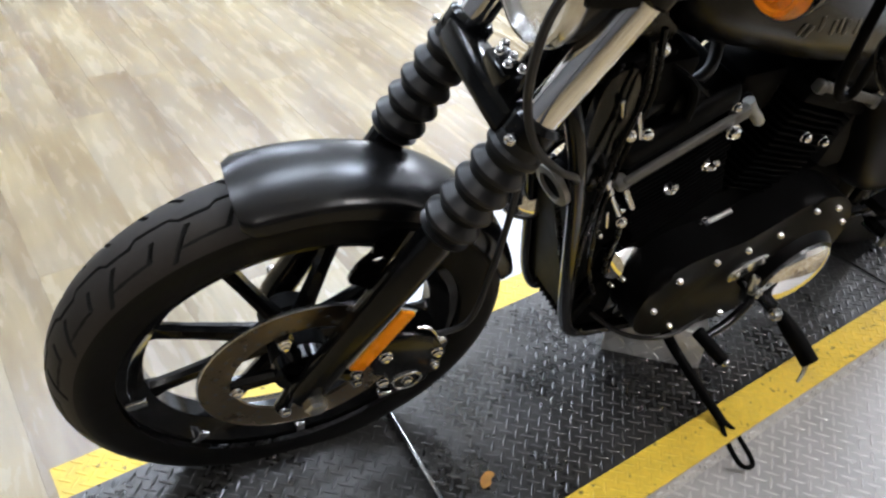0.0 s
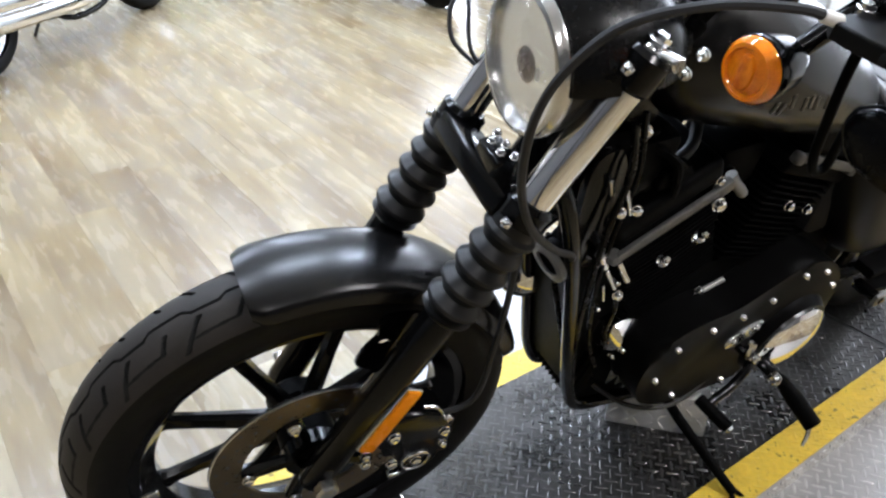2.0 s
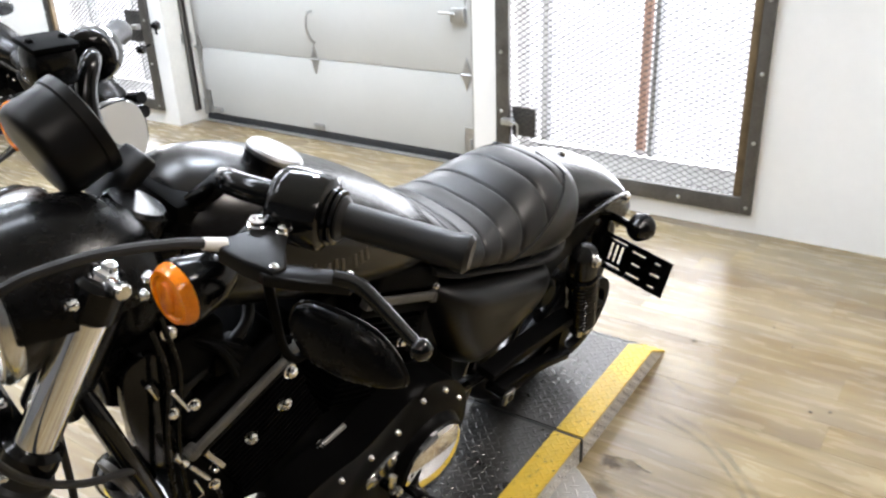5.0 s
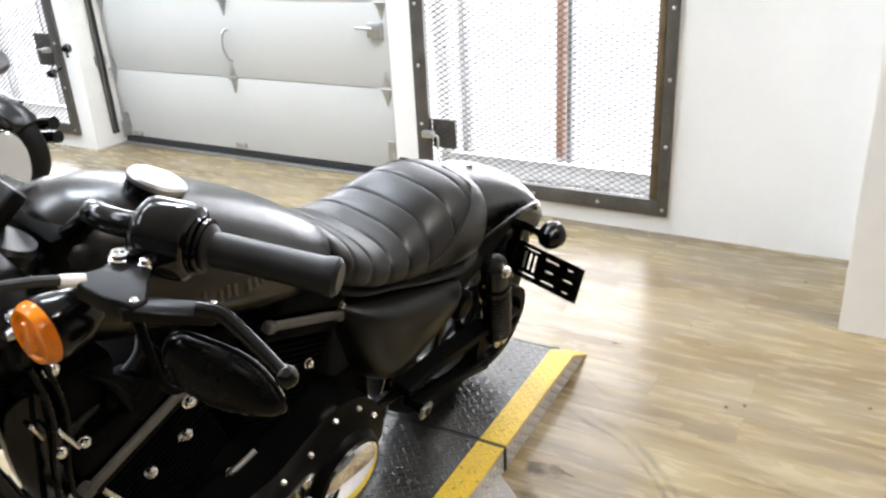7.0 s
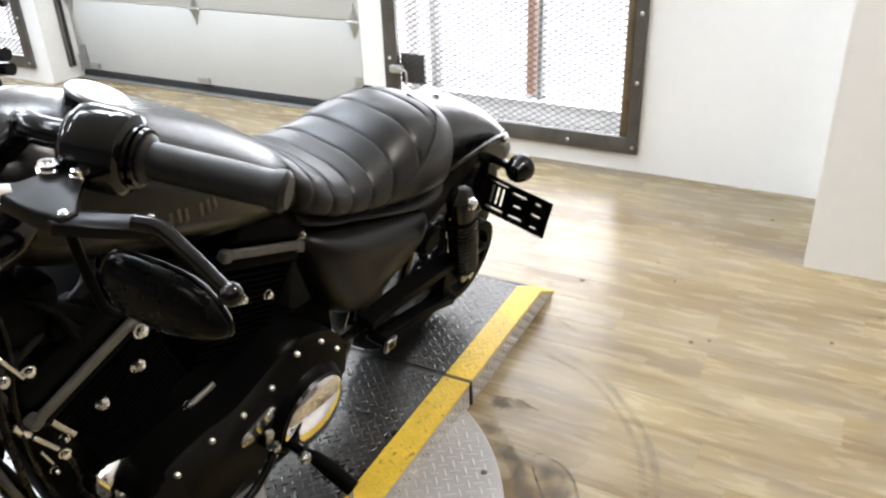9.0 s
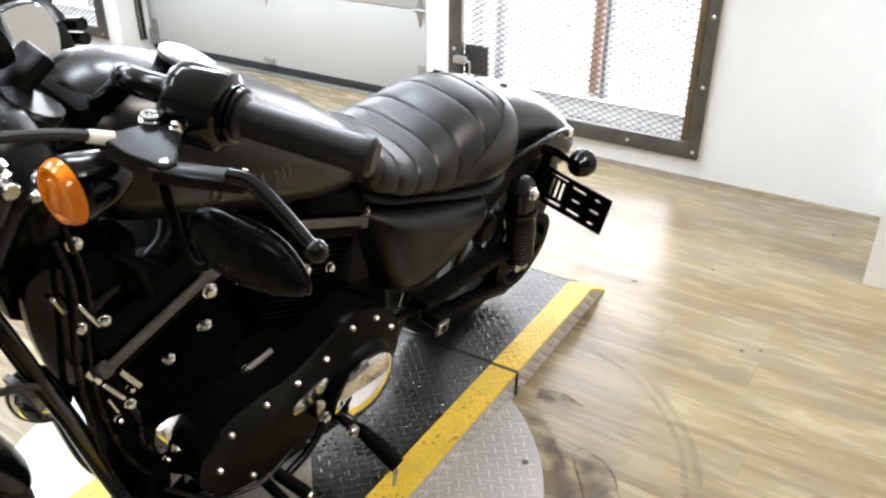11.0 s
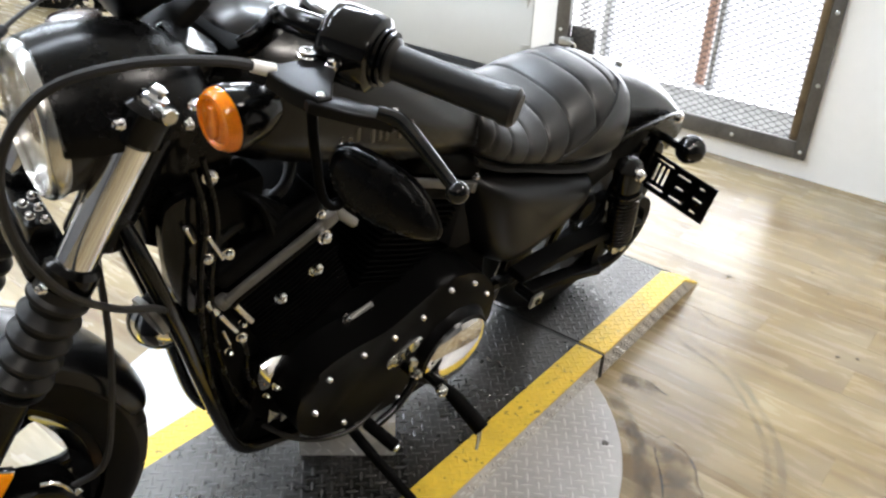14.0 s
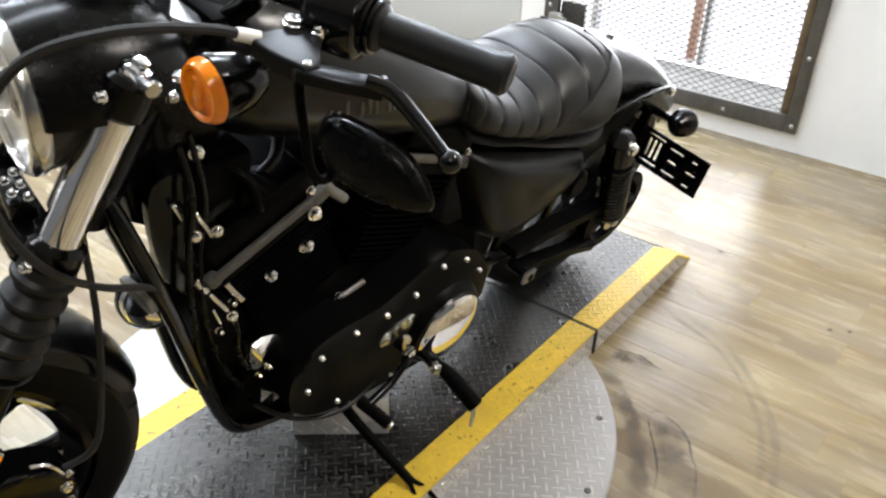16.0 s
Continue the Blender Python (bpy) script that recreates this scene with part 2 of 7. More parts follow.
M_AMBER = mat("amber_lens", (1.0, 0.235, 0.0), 0.12, var=0.3, scale=70, fine=420, coat=0.3, tint=(1.0, 0.30, 0.0))
M_AMBER2 = mat("deep_amber_lens", (0.72, 0.09, 0.0), 0.14, var=0.4, scale=90, fine=420, coat=0.25, tint=(1.0, 0.30, 0.0), stretch=(1, 1, 0.35))
M_AMBER.node_tree.nodes["Principled BSDF"].inputs["Subsurface Weight"].default_value = 0.25
M_AMBER.node_tree.nodes["Principled BSDF"].inputs["Subsurface Radius"].default_value = (0.02, 0.006, 0.002)
M_REFLECTOR = mat("amber_reflector", (1.0, 0.30, 0.001), 0.25, var=0.1, scale=60, fine=500, spec=0.15)
M_GREEN = mat("green_plastic", (0.07, 0.50, 0.03), 0.28, var=0.08, coat=0.3)
M_BLUE = mat("blue_enamel", (0.02, 0.07, 0.30), 0.3, var=0.1)
M_YPLASTIC = mat("yellow_plastic", (0.70, 0.50, 0.02), 0.35, var=0.1)
M_SMOKE = mat("smoked_lens", (0.018, 0.014, 0.013), 0.1, var=0.1, coat=0.4)
M_LAMP = mat("bright_reflector", (0.90, 0.91, 0.92), 0.22, metal=0.85, var=0.05, scale=30)
M_SHELF = mat("white_lamp_shelf", (0.80, 0.79, 0.76), 0.4, var=0.05, scale=30)
M_DOME = mat("smoked_dome_glare_grey", (0.16, 0.13, 0.12), 0.25, metal=0.5, var=0.15, scale=40)
M_COVER = mat("satin_black_cover", (0.0025, 0.0025, 0.0025), 0.36, var=0.15, scale=14, rvar=0.04, spec=0.045)
M_FIN = mat("black_fin_edge", (0.0016, 0.0016, 0.0016), 0.65, var=0.2, scale=30, spec=0.02)
M_TRIM = mat("cast_grey_trim", (0.095, 0.093, 0.088), 0.45, metal=0.4, var=0.3, scale=45, bump=0.1)
M_BRUSHED = mat("brushed_alloy_cap", (0.33, 0.333, 0.335), 0.36, metal=1.0, var=0.1, scale=30, rvar=0.06)
M_LENS = glass_mat("clear_lens", rough=0.03, alpha=0.94)
M_CLEAR = glass_mat("lamp_glass", rough=0.02, alpha=0.99)
M_MIRROR = mat("mirror_glass", (0.68, 0.69, 0.69), 0.03, metal=1.0, var=0.01, rvar=0.01)
M_LETTER = mat("dull_bronze_lettering", (0.05, 0.043, 0.03), 0.4, metal=0.3, var=0.15)
M_OUT = mat("pale_outdoor_ground", (0.74, 0.74, 0.74), 0.8, var=0.06, scale=2)
M_POST = mat("red_brown_post", (0.42, 0.25, 0.18), 0.7, var=0.15, scale=8)
def stain_mat(name, colour, amount):
    """A dirty mark on the floor: noise breaks it up, its rim fades out."""
    m = bpy.data.materials.new(name)
    m.use_nodes = True
    nt = m.node_tree
    bsdf = nt.nodes["Principled BSDF"]
    bsdf.inputs["Base Color"].default_value, bsdf.inputs["Roughness"].default_value = (*colour, 1), 0.6
    tc, n1, at = nt.nodes.new("ShaderNodeTexCoord"), nt.nodes.new("ShaderNodeTexNoise"), nt.nodes.new("ShaderNodeAttribute")
    n1.inputs["Scale"].default_value, n1.inputs["Detail"].default_value = 17, 7
    nt.links.new(tc.outputs["Object"], n1.inputs["Vector"])
    at.attribute_name = "fade"
    mr, mul = nt.nodes.new("ShaderNodeMapRange"), nt.nodes.new("ShaderNodeMath")
    mr.inputs["From Min"].default_value, mr.inputs["From Max"].default_value, mr.inputs["To Max"].default_value = 0.30, 0.62, amount
    nt.links.new(n1.outputs["Fac"], mr.inputs["Value"])
    mul.operation = "MULTIPLY"
    nt.links.new(mr.outputs[0], mul.inputs[0])
    nt.links.new(at.outputs["Fac"], mul.inputs[1])
    nt.links.new(mul.outputs[0], bsdf.inputs["Alpha"])
    return m


M_MARK = stain_mat("tyre_mark", (0.085, 0.070, 0.048), 0.40)
M_SCRAPE = stain_mat("dark_scrape", (0.022, 0.020, 0.018), 1.0)
M_GRIME = stain_mat("brown_grime", (0.085, 0.064, 0.040), 0.85)
M_LEAF = mat("dry_leaf", (0.42, 0.20, 0.03), 0.7, var=0.3, scale=60)
M_GLOW = glow_mat("strip_light_diffuser", (1.0, 0.95, 0.87), 8.0)
M_OUTGLOW = glow_mat("outdoor_glow", (0.98, 0.99, 1.0), 3.5)


def speckle(m, scale, low, high, colour, amount, detail=4):
    """Dirt or wear in spots of their own shape over a material's colour."""
    nt = m.node_tree
    bsdf = nt.nodes["Principled BSDF"]
    under = bsdf.inputs["Base Color"].links[0].from_socket
    tc, n, r, mix = nt.nodes.new("ShaderNodeTexCoord"), nt.nodes.new("ShaderNodeTexNoise"), nt.nodes.new("ShaderNodeMapRange"), nt.nodes.new("ShaderNodeMix")
    n.inputs["Scale"].default_value, n.inputs["Detail"].default_value = scale, detail
    nt.links.new(tc.outputs["Object"], n.inputs["Vector"])
    r.inputs["From Min"].default_value, r.inputs["From Max"].default_value, r.inputs["To Max"].default_value = low, high, amount
    nt.links.new(n.outputs["Fac"], r.inputs["Value"])
    mix.data_type = "RGBA"
    mix.inputs["B"].default_value = (*colour, 1)
    nt.links.new(r.outputs[0], mix.inputs["Factor"])
    nt.links.new(under, mix.inputs["A"])
    nt.links.new(mix.outputs["Result"], bsdf.inputs["Base Color"])


M_CRUMB = mat("brown_dirt", (0.07, 0.055, 0.038), 0.8, var=0.3, scale=80)
speckle(M_TREAD, 3.2, 0.46, 0.68, (0.13, 0.122, 0.110), 0.30, 6)
speckle(M_RUST, 9, 0.5, 0.66, (0.05, 0.035, 0.02), 0.6)
speckle(M_TREAD, 38, 0.62, 0.72, (0.012, 0.012, 0.012), 0.7)
for m in (M_YELLOW,):
    speckle(m, 60, 0.64, 0.70, (0.03, 0.025, 0.015), 0.75)
    speckle(m, 5, 0.5, 0.75, (0.30, 0.19, 0.03), 0.45, 6)

M_SIDE = mat("dull_plate_side", (0.50, 0.48, 0.45), 0.45, metal=0.25, var=0.25, scale=12)
M_TUBE = mat("glossy_tube_paint", (0.0025, 0.0025, 0.0025), 0.12, var=0.1, scale=20, rvar=0.03, spec=0.36)

# ---- mesh helpers ----
SHIFT = [Matrix()]                 # a common move for the parts being made


def link(name, bm, material, parent=None, label="", smooth=38, category="", kind=""):
    me = bpy.data.meshes.new(name)
    bm.transform(SHIFT[0])
    bmesh.ops.recalc_face_normals(bm, faces=bm.faces[:])
    bm.to_mesh(me)
    bm.free()
    if smooth:
        me.polygons.foreach_set("use_smooth", [True] * len(me.polygons))
        me.set_sharp_from_angle(angle=radians(smooth))
    me.materials.append(material)
    ob = new(name, me)
    ob.parent = parent
    return tagged(ob, label, category, "", kind)


def part(name, bm, material, parent, label="", smooth=38):
    return link(name, bm, material, parent, label, smooth)


def thing(name, m, label, category, group="", kind=""):
    ob = new(name)
    ob.empty_display_size = 0.1
    ob.matrix_world = m
    return tagged(ob, label, category, group, kind)


def B():
    return bmesh.new()


def box(bm, c, s, m=None, bevel=0.0, seg=2):
    r = bmesh.ops.create_cube(bm, size=1.0, matrix=(m or Matrix()) @ Matrix.Translation(c) @ Matrix.Diagonal((*s, 1)))
    if bevel:
        es = list({e for v in r["verts"] for e in v.link_edges})
        bmesh.ops.bevel(bm, geom=es, offset=bevel, segments=seg, profile=0.5, affect="EDGES")
    return bm


def axes_to(d):
    """A turn that lays z along d."""
    return Vector(d).to_track_quat("Z", "Y").to_matrix().to_4x4()


def lathe(bm, profile, origin, d, n=32, squash=(1, 1), a0=0.0, a1=360.0):
    """Turns (radius, height) pairs about the line through origin along d."""
    t = Matrix.Translation(origin) @ axes_to(d)
    full = a1 - a0 >= 359.9
    steps = n if full else n + 1
    rings = []
    for r, h in profile:
        rings.append([bm.verts.new(t @ Vector((max(r, 1e-5) * squash[0] * math.cos(radians(a0 + (a1 - a0) * k / n)),
                                               max(r, 1e-5) * squash[1] * math.sin(radians(a0 + (a1 - a0) * k / n)), h))) for k in range(steps)])
    for p, q in zip(rings, rings[1:]):
        for k in range(n if full else n):
            j = (k + 1) % steps
            bm.faces.new((p[k], p[j], q[j], q[k]))
    if full:
        for ring in (rings[0], rings[-1]):
            try:
                bm.faces.new(ring)
            except ValueError:
                pass
    return bm


def rod(bm, a, b, r, n=14, r2=None, bevel=0.0):
    a, b = Vector(a), Vector(b)
    h = (b - a).length
    e = min(bevel, r * 0.6)
    r2 = r if r2 is None else r2
    prof = [(r - e, 0), (r, e), (r2, h - e), (r2 - e, h)] if e else [(r, 0), (r2, h)]
    return lathe(bm, prof, a, b - a, n)


def spline(pts, n=8):
    """A smooth line through the points."""
    P = [Vector(p) for p in pts]
    P = [P[0] * 2 - P[1]] + P + [P[-1] * 2 - P[-2]]
    out = []
    for i in range(1, len(P) - 2):
        a, b, c, d = P[i - 1:i + 3]
        for k in range(n):
            t = k / n
            out.append(0.5 * (2 * b + (c - a) * t + (2 * a - 5 * b + 4 * c - d) * t * t + (3 * b - a - 3 * c + d) * t ** 3))
    out.append(P[-2])
    return out


def pipe(bm, pts, r, n=10, smooth=6, flat=1.0):
    """A round bar along a smooth line; r: one radius, or a function of 0..1."""
    line = spline(pts, smooth) if smooth else [Vector(p) for p in pts]
    up = None
    rings = []
    for i, p in enumerate(line):
        d = (line[min(i + 1, len(line) - 1)] - line[max(i - 1, 0)]).normalized()
        if up is None:
            up = d.orthogonal().normalized()
        up = (up - d * up.dot(d)).normalized()
        side = d.cross(up)
        rr = r(i / (len(line) - 1)) if callable(r) else r
        rings.append([bm.verts.new(p + rr * (math.cos(2 * math.pi * k / n) * up + flat * math.sin(2 * math.pi * k / n) * side)) for k in range(n)])
    for p, q in zip(rings, rings[1:]):
        for k in range(n):
            bm.faces.new((p[k], p[(k + 1) % n], q[(k + 1) % n], q[k]))
    bm.faces.new(rings[0])
    bm.faces.new(rings[-1])
    return bm


def loft(bm, rings, cap=True, closed=True):
    vs = [[bm.verts.new(p) for p in ring] for ring in rings]
    n = len(vs[0])
    for p, q in zip(vs, vs[1:]):
        for k in range(n if closed else n - 1):
            bm.faces.new((p[k], p[(k + 1) % n], q[(k + 1) % n], q[k]))
    if cap:
        for ring in (vs[0], vs[-1]):
            bm.faces.new(ring)
    return bm


def slab(bm, outline, m, depth, bevel=0.0, seg=2):
    """A flat plate: the outline lies in m's x and y, its thickness runs along m's z from 0 to depth."""
    lo = [bm.verts.new(m @ Vector((x, y, 0))) for x, y in outline]
    hi = [bm.verts.new(m @ Vector((x, y, depth))) for x, y in outline]
    n = len(lo)
    faces = [bm.faces.new(lo[::-1]), bm.faces.new(hi)]
    for k in range(n):
        bm.faces.new((lo[k], lo[(k + 1) % n], hi[(k + 1) % n], hi[k]))
    if bevel:
        bmesh.ops.bevel(bm, geom=list(faces[1].edges), offset=bevel, segments=seg, profile=0.5, affect="EDGES")
    return bm


def smooth2(pts, n=5):
    """A closed smooth outline through flat points."""
    P = [Vector((x, y, 0)) for x, y in pts]
    k = len(P)
    out = []
    for i in range(k):
        a, b, c, d = P[i - 1], P[i], P[(i + 1) % k], P[(i + 2) % k]
        for j in range(n):
            t = j / n
            v = 0.5 * (2 * b + (c - a) * t + (2 * a - 5 * b + 4 * c - d) * t * t + (3 * b - a - 3 * c + d) * t ** 3)
            out.append((v.x, v.y))
    return out


def interp(table, x):
    """Smooth columns between the rows of a table sorted by its first column, which may fall or rise."""
    rows = sorted(table)
    if x <= rows[0][0]:
        return rows[0][1:]
    for i in range(len(rows) - 1):
        a, b = rows[i], rows[i + 1]
        if x <= b[0]:
            p, q = rows[max(i - 1, 0)], rows[min(i + 2, len(rows) - 1)]
            t, h = (x - a[0]) / (b[0] - a[0]), b[0] - a[0]
            out = []
            for k in range(1, len(a)):
                ma = (b[k] - p[k]) / (b[0] - p[0]) * h
                mb = (q[k] - a[k]) / (q[0] - a[0]) * h
                out.append((2 * t ** 3 - 3 * t * t + 1) * a[k] + (t ** 3 - 2 * t * t + t) * ma + (3 * t * t - 2 * t ** 3) * b[k] + (t ** 3 - t * t) * mb)
            return tuple(out)
    return rows[-1][1:]


SIDE = Matrix(((1, 0, 0, 0), (0, 0, 1, 0), (0, 1, 0, 0), (0, 0, 0, 1)))   # outline x, z of the side view; thickness along y


def side_at(y):
    return Matrix.Translation((0, y, 0)) @ SIDE


def screw(bm, p, d, r=0.006, h=0.006):
    """A domed screw head with a rim."""
    return lathe(bm, [(r * 1.25, 0), (r * 1.25, h * 0.25), (r, h * 0.3), (r * 0.95, h * 0.8), (r * 0.6, h), (0.0005, h * 0.9)], p, d, 10)

# ---- the room ----
Y0, Y1, X1 = -7.6, 5.2, 6.5        # far side wall, near side wall, wall behind the camera
WT = 0.3                           # thickness of the wall with the openings
GATE_A = (-0.858, 0.306, 0.077, 2.25)     # y from, y to, z from, z to: opening with the steel gate
GATE_B = (-4.40, -3.298, 0.085, 2.25)
DOORWAY = (-3.18, -0.985, 0.0, 2.45)


def wall_piece(bm, y0, y1, z0, z1, x0=XW - WT, x1=XW):
    box(bm, ((x0 + x1) / 2, (y0 + y1) / 2, (z0 + z1) / 2), (x1 - x0, y1 - y0, z1 - z0), ROOM)


bm = B()
wall_piece(bm, Y0, GATE_B[0], 0, CEIL)
wall_piece(bm, GATE_B[0], GATE_B[1], 0, GATE_B[2])
wall_piece(bm, GATE_B[0], GATE_B[1], GATE_B[3], CEIL)
wall_piece(bm, GATE_B[1], DOORWAY[0], 0, CEIL)
wall_piece(bm, DOORWAY[0], DOORWAY[1], DOORWAY[3], CEIL)
wall_piece(bm, DOORWAY[1], GATE_A[0], 0, CEIL)
wall_piece(bm, GATE_A[0], GATE_A[1], 0, GATE_A[2])
wall_piece(bm, GATE_A[0], GATE_A[1], GATE_A[3], CEIL)
wall_piece(bm, GATE_A[1], Y1, 0, CEIL)
link("wall_west", bm, M_WALL, label="white painted wall with a lifting door and gated openings", category="wall", kind="structure", smooth=0)
bm = B()
box(bm, ((XW - WT - 1.075) / 2, 1.0 + 0.8, CEIL / 2), (-1.075 - XW + WT, 1.6, CEIL), ROOM)
link("wall_projection", bm, M_WALL, label="white painted wall projection beside the gate", category="wall", kind="structure", smooth=0)
bm = B()
box(bm, ((XW - WT + X1) / 2, Y0 - 0.1, CEIL / 2), (X1 - XW + WT, 0.2, CEIL), ROOM)
link("wall_south", bm, M_WALL, label="white painted far wall", category="wall", kind="structure", smooth=0)
# two unseen walls close the room and keep its near side dim
bm = B()
box(bm, ((XW - WT + X1) / 2, Y1 + 0.1, CEIL / 2), (X1 - XW + WT, 0.2, CEIL), ROOM)
link("wall_north", bm, M_BACK, label="unseen side wall, kept dark grey", category="wall", kind="structure", smooth=0)
bm = B()
box(bm, (X1 + 0.1, (Y0 + Y1) / 2, CEIL / 2), (0.2, Y1 - Y0, CEIL), ROOM)
link("wall_east", bm, M_BACK, label="unseen back wall, kept dark grey", category="wall", kind="structure", smooth=0)
bm = B()
box(bm, ((XW - WT + X1) / 2, (Y0 + Y1) / 2, CEIL + 0.06), (X1 - XW + WT, Y1 - Y0, 0.12), ROOM)
link("ceiling", bm, M_CEIL, label="flat grey ceiling", category="ceiling", kind="structure", smooth=0)

# strip lights: a white tray with a glowing diffuser
for lx, ly, watts in CEILING_LIGHTS:
    lamp = thing("strip_light", ROOM @ pose(lx, ly, CEIL), "white ceiling strip light with a bright diffuser", "ceiling light", "ceiling strip lights")
    bm = B()
    box(bm, (0, 0, -0.03), (1.25, 0.30, 0.06), bevel=0.008)
    part("tray", bm, M_CEIL, lamp)
    bm = B()
    box(bm, (0, 0, -0.072), (1.20, 0.26, 0.02), bevel=0.006)
    part("diffuser", bm, M_GLOW, lamp)

# cheeks of the doorway
for name, y in (("door_cheek", DOORWAY[0] - 0.012), ("door_cheek", DOORWAY[1] + 0.012)):
    bm = B()
    box(bm, (XW - WT / 2 - 0.002, y + (0.014 if y < -2 else -0.014), DOORWAY[3] / 2), (WT, 0.006, DOORWAY[3]), ROOM)
    link("trim", bm, M_JAMB, label="off-white worn doorway cheek", category="trim", kind="structure", smooth=0)

# lifting door: four panels, hinges, rollers' tracks, bottom seal
door = thing("door_1", ROOM @ pose(DOOR_X, 0, 0), "closed white sectional lifting door with steel hinges", "garage door", kind="structure")
SEC = 0.415
yl, yr = -3.165, -1.10
for k in (0, 1, 2, 3, 5):
    bm = B()
    box(bm, (-0.022, (yl + yr) / 2, 0.045 + SEC * (k + 0.5)), (0.044, yr - yl, SEC - 0.004), bevel=0.004)
    part("door_panel", bm, M_DOOR, door)
# the fifth section is unseen; its panes are added to go with the lamp
z4 = 0.045 + SEC * 4
for zc, hh in ((z4 + 0.035, 0.066), (z4 + SEC - 0.035, 0.066)):
    bm = B()
    box(bm, (-0.022, (yl + yr) / 2, zc), (0.044, yr - yl, hh), bevel=0.004)
    part("window_rail", bm, M_DOOR, door)
for k in range(5):
    bm = B()
    box(bm, (-0.022, yl + 0.05 + (yr - yl - 0.10) * k / 4, z4 + SEC / 2), (0.044, 0.09, SEC - 0.138), bevel=0.004)
    part("window_stile", bm, M_DOOR, door)
for k in range(4):
    bm = B()
    box(bm, (-0.030, yl + 0.05 + (yr - yl - 0.10) * (k + 0.5) / 4, z4 + SEC / 2), (0.004, (yr - yl - 0.10) / 4 - 0.08, SEC - 0.13))
    pane = part("pane", bm, M_LENS, door, "clear pane added high in the door", smooth=0)
    pane.visible_shadow = False
bm = B()
box(bm, (-0.02, (yl + yr) / 2, 0.024), (0.05, yr - yl - 0.02, 0.038), bevel=0.008)
part("bottom_seal", bm, M_SEAL, door, "black rubber bottom seal")
bm = B()
box(bm, (-0.01, (yl + yr) / 2, 0.004), (0.10, yr - yl - 0.02, 0.006), bevel=0.001)
part("threshold_strip", bm, M_GALV, door, "thin bright threshold strip")


def hinge(y, z):
    bm = B()
    d = [(-0.028, 0.0), (0, 0.085), (0.028, 0.0), (0, -0.085)]
    slab(bm, d, Matrix.Translation((0.0, y, z)) @ Matrix(((0, 0, 1, 0), (1, 0, 0, 0), (0, 1, 0, 0), (0, 0, 0, 1))), 0.005, 0.002)
    rod(bm, (0.008, y - 0.035, z), (0.008, y + 0.035, z), 0.007, 8)
    return bm


for k in (1, 2, 3, 4):
    for y in (yl + 0.027, -2.167, yr - 0.057):
        part("hinge", hinge(y, 0.045 + SEC * k), M_GALV, door)
for y, s in ((yl + 0.05, 1), (yr - 0.05, -1)):
    bm = B()
    box(bm, (0.004, y, 0.12), (0.006, 0.05, 0.15), bevel=0.002)
    box(bm, (0.018, y - 0.02 * s, 0.09), (0.03, 0.006, 0.1), bevel=0.001)
    part("corner_bracket", bm, M_GALV, door, smooth=0)
for y in (-3.03, -2.175):
    bm = B()
    box(bm, (0.012, y, 0.075), (0.024, 0.07, 0.03), bevel=0.003)
    part("step_plate", bm, M_GALV, door)
bm = B()
pipe(bm, [(0.004, -2.155, 0.72), (0.035, -2.165, 0.71), (0.045, -2.17, 0.64), (0.03, -2.16, 0.575), (0.004, -2.15, 0.55)], 0.007, 8)
part("lift_handle", bm, M_GALV, door)
bm = B()
box(bm, (0.015, yr - 0.09, 0.745), (0.03, 0.08, 0.07), bevel=0.006)
rod(bm, (0.03, yr - 0.10, 0.752), (0.035, yr - 0.19, 0.755), 0.008, 10)
part("slide_latch", bm, M_GALV, door)
for y, s in ((yl + 0.0, 1), (yr + 0.05, -1)):
    bm = B()
    box(bm, (0.07, y, 1.25), (0.032, 0.006, 2.35))
    box(bm, (0.057, y + 0.012 * s, 1.25), (0.006, 0.024, 2.35))
    box(bm, (0.083, y + 0.012 * s, 1.25), (0.006, 0.024, 2.35))
    part("roller_track", bm, M_BAR if s > 0 else M_GALV, door, smooth=0)
    for z in (0.52, 1.0, 1.5):
        bm = B()
        box(bm, (0.06, y - 0.006 * s, z), (0.08, 0.008, 0.06), bevel=0.002)
        part("track_bracket", bm, M_GALV, door, smooth=0)


# steel gates: angle frame, expanded mesh, lock box, bolts; a glazed front behind
def mesh_panel(w, h):
    """Expanded metal: bent strands that touch at the knots."""
    px, pz, t = 0.043, 0.0125, 0.0014
    verts, faces = [], []
    rows, cols = int(h / pz), int(w / px * 2)
    for r in range(rows):
        for k in range(cols):
            y0, y1 = k * px / 2, (k + 1) * px / 2
            up = (r + k) % 2
            z0, z1 = (r + 0.98 * up) * pz, (r + 0.98 * (1 - up)) * pz
            b = len(verts)
            for y, z in ((y0, z0), (y1, z1)):
                verts += [(-t, y, z - t * 1.5), (t, y, z - t * 0.6), (t, y, z + t * 1.5), (-t, y, z + t * 0.6)]
            faces += [(b, b + 1, b + 5, b + 4), (b + 1, b + 2, b + 6, b + 5), (b + 2, b + 3, b + 7, b + 6), (b + 3, b, b + 4, b + 7)]
    me = bpy.data.meshes.new("mesh_panel")
    me.from_pydata(verts, [], faces)
    me.materials.append(M_MESH)
    return me


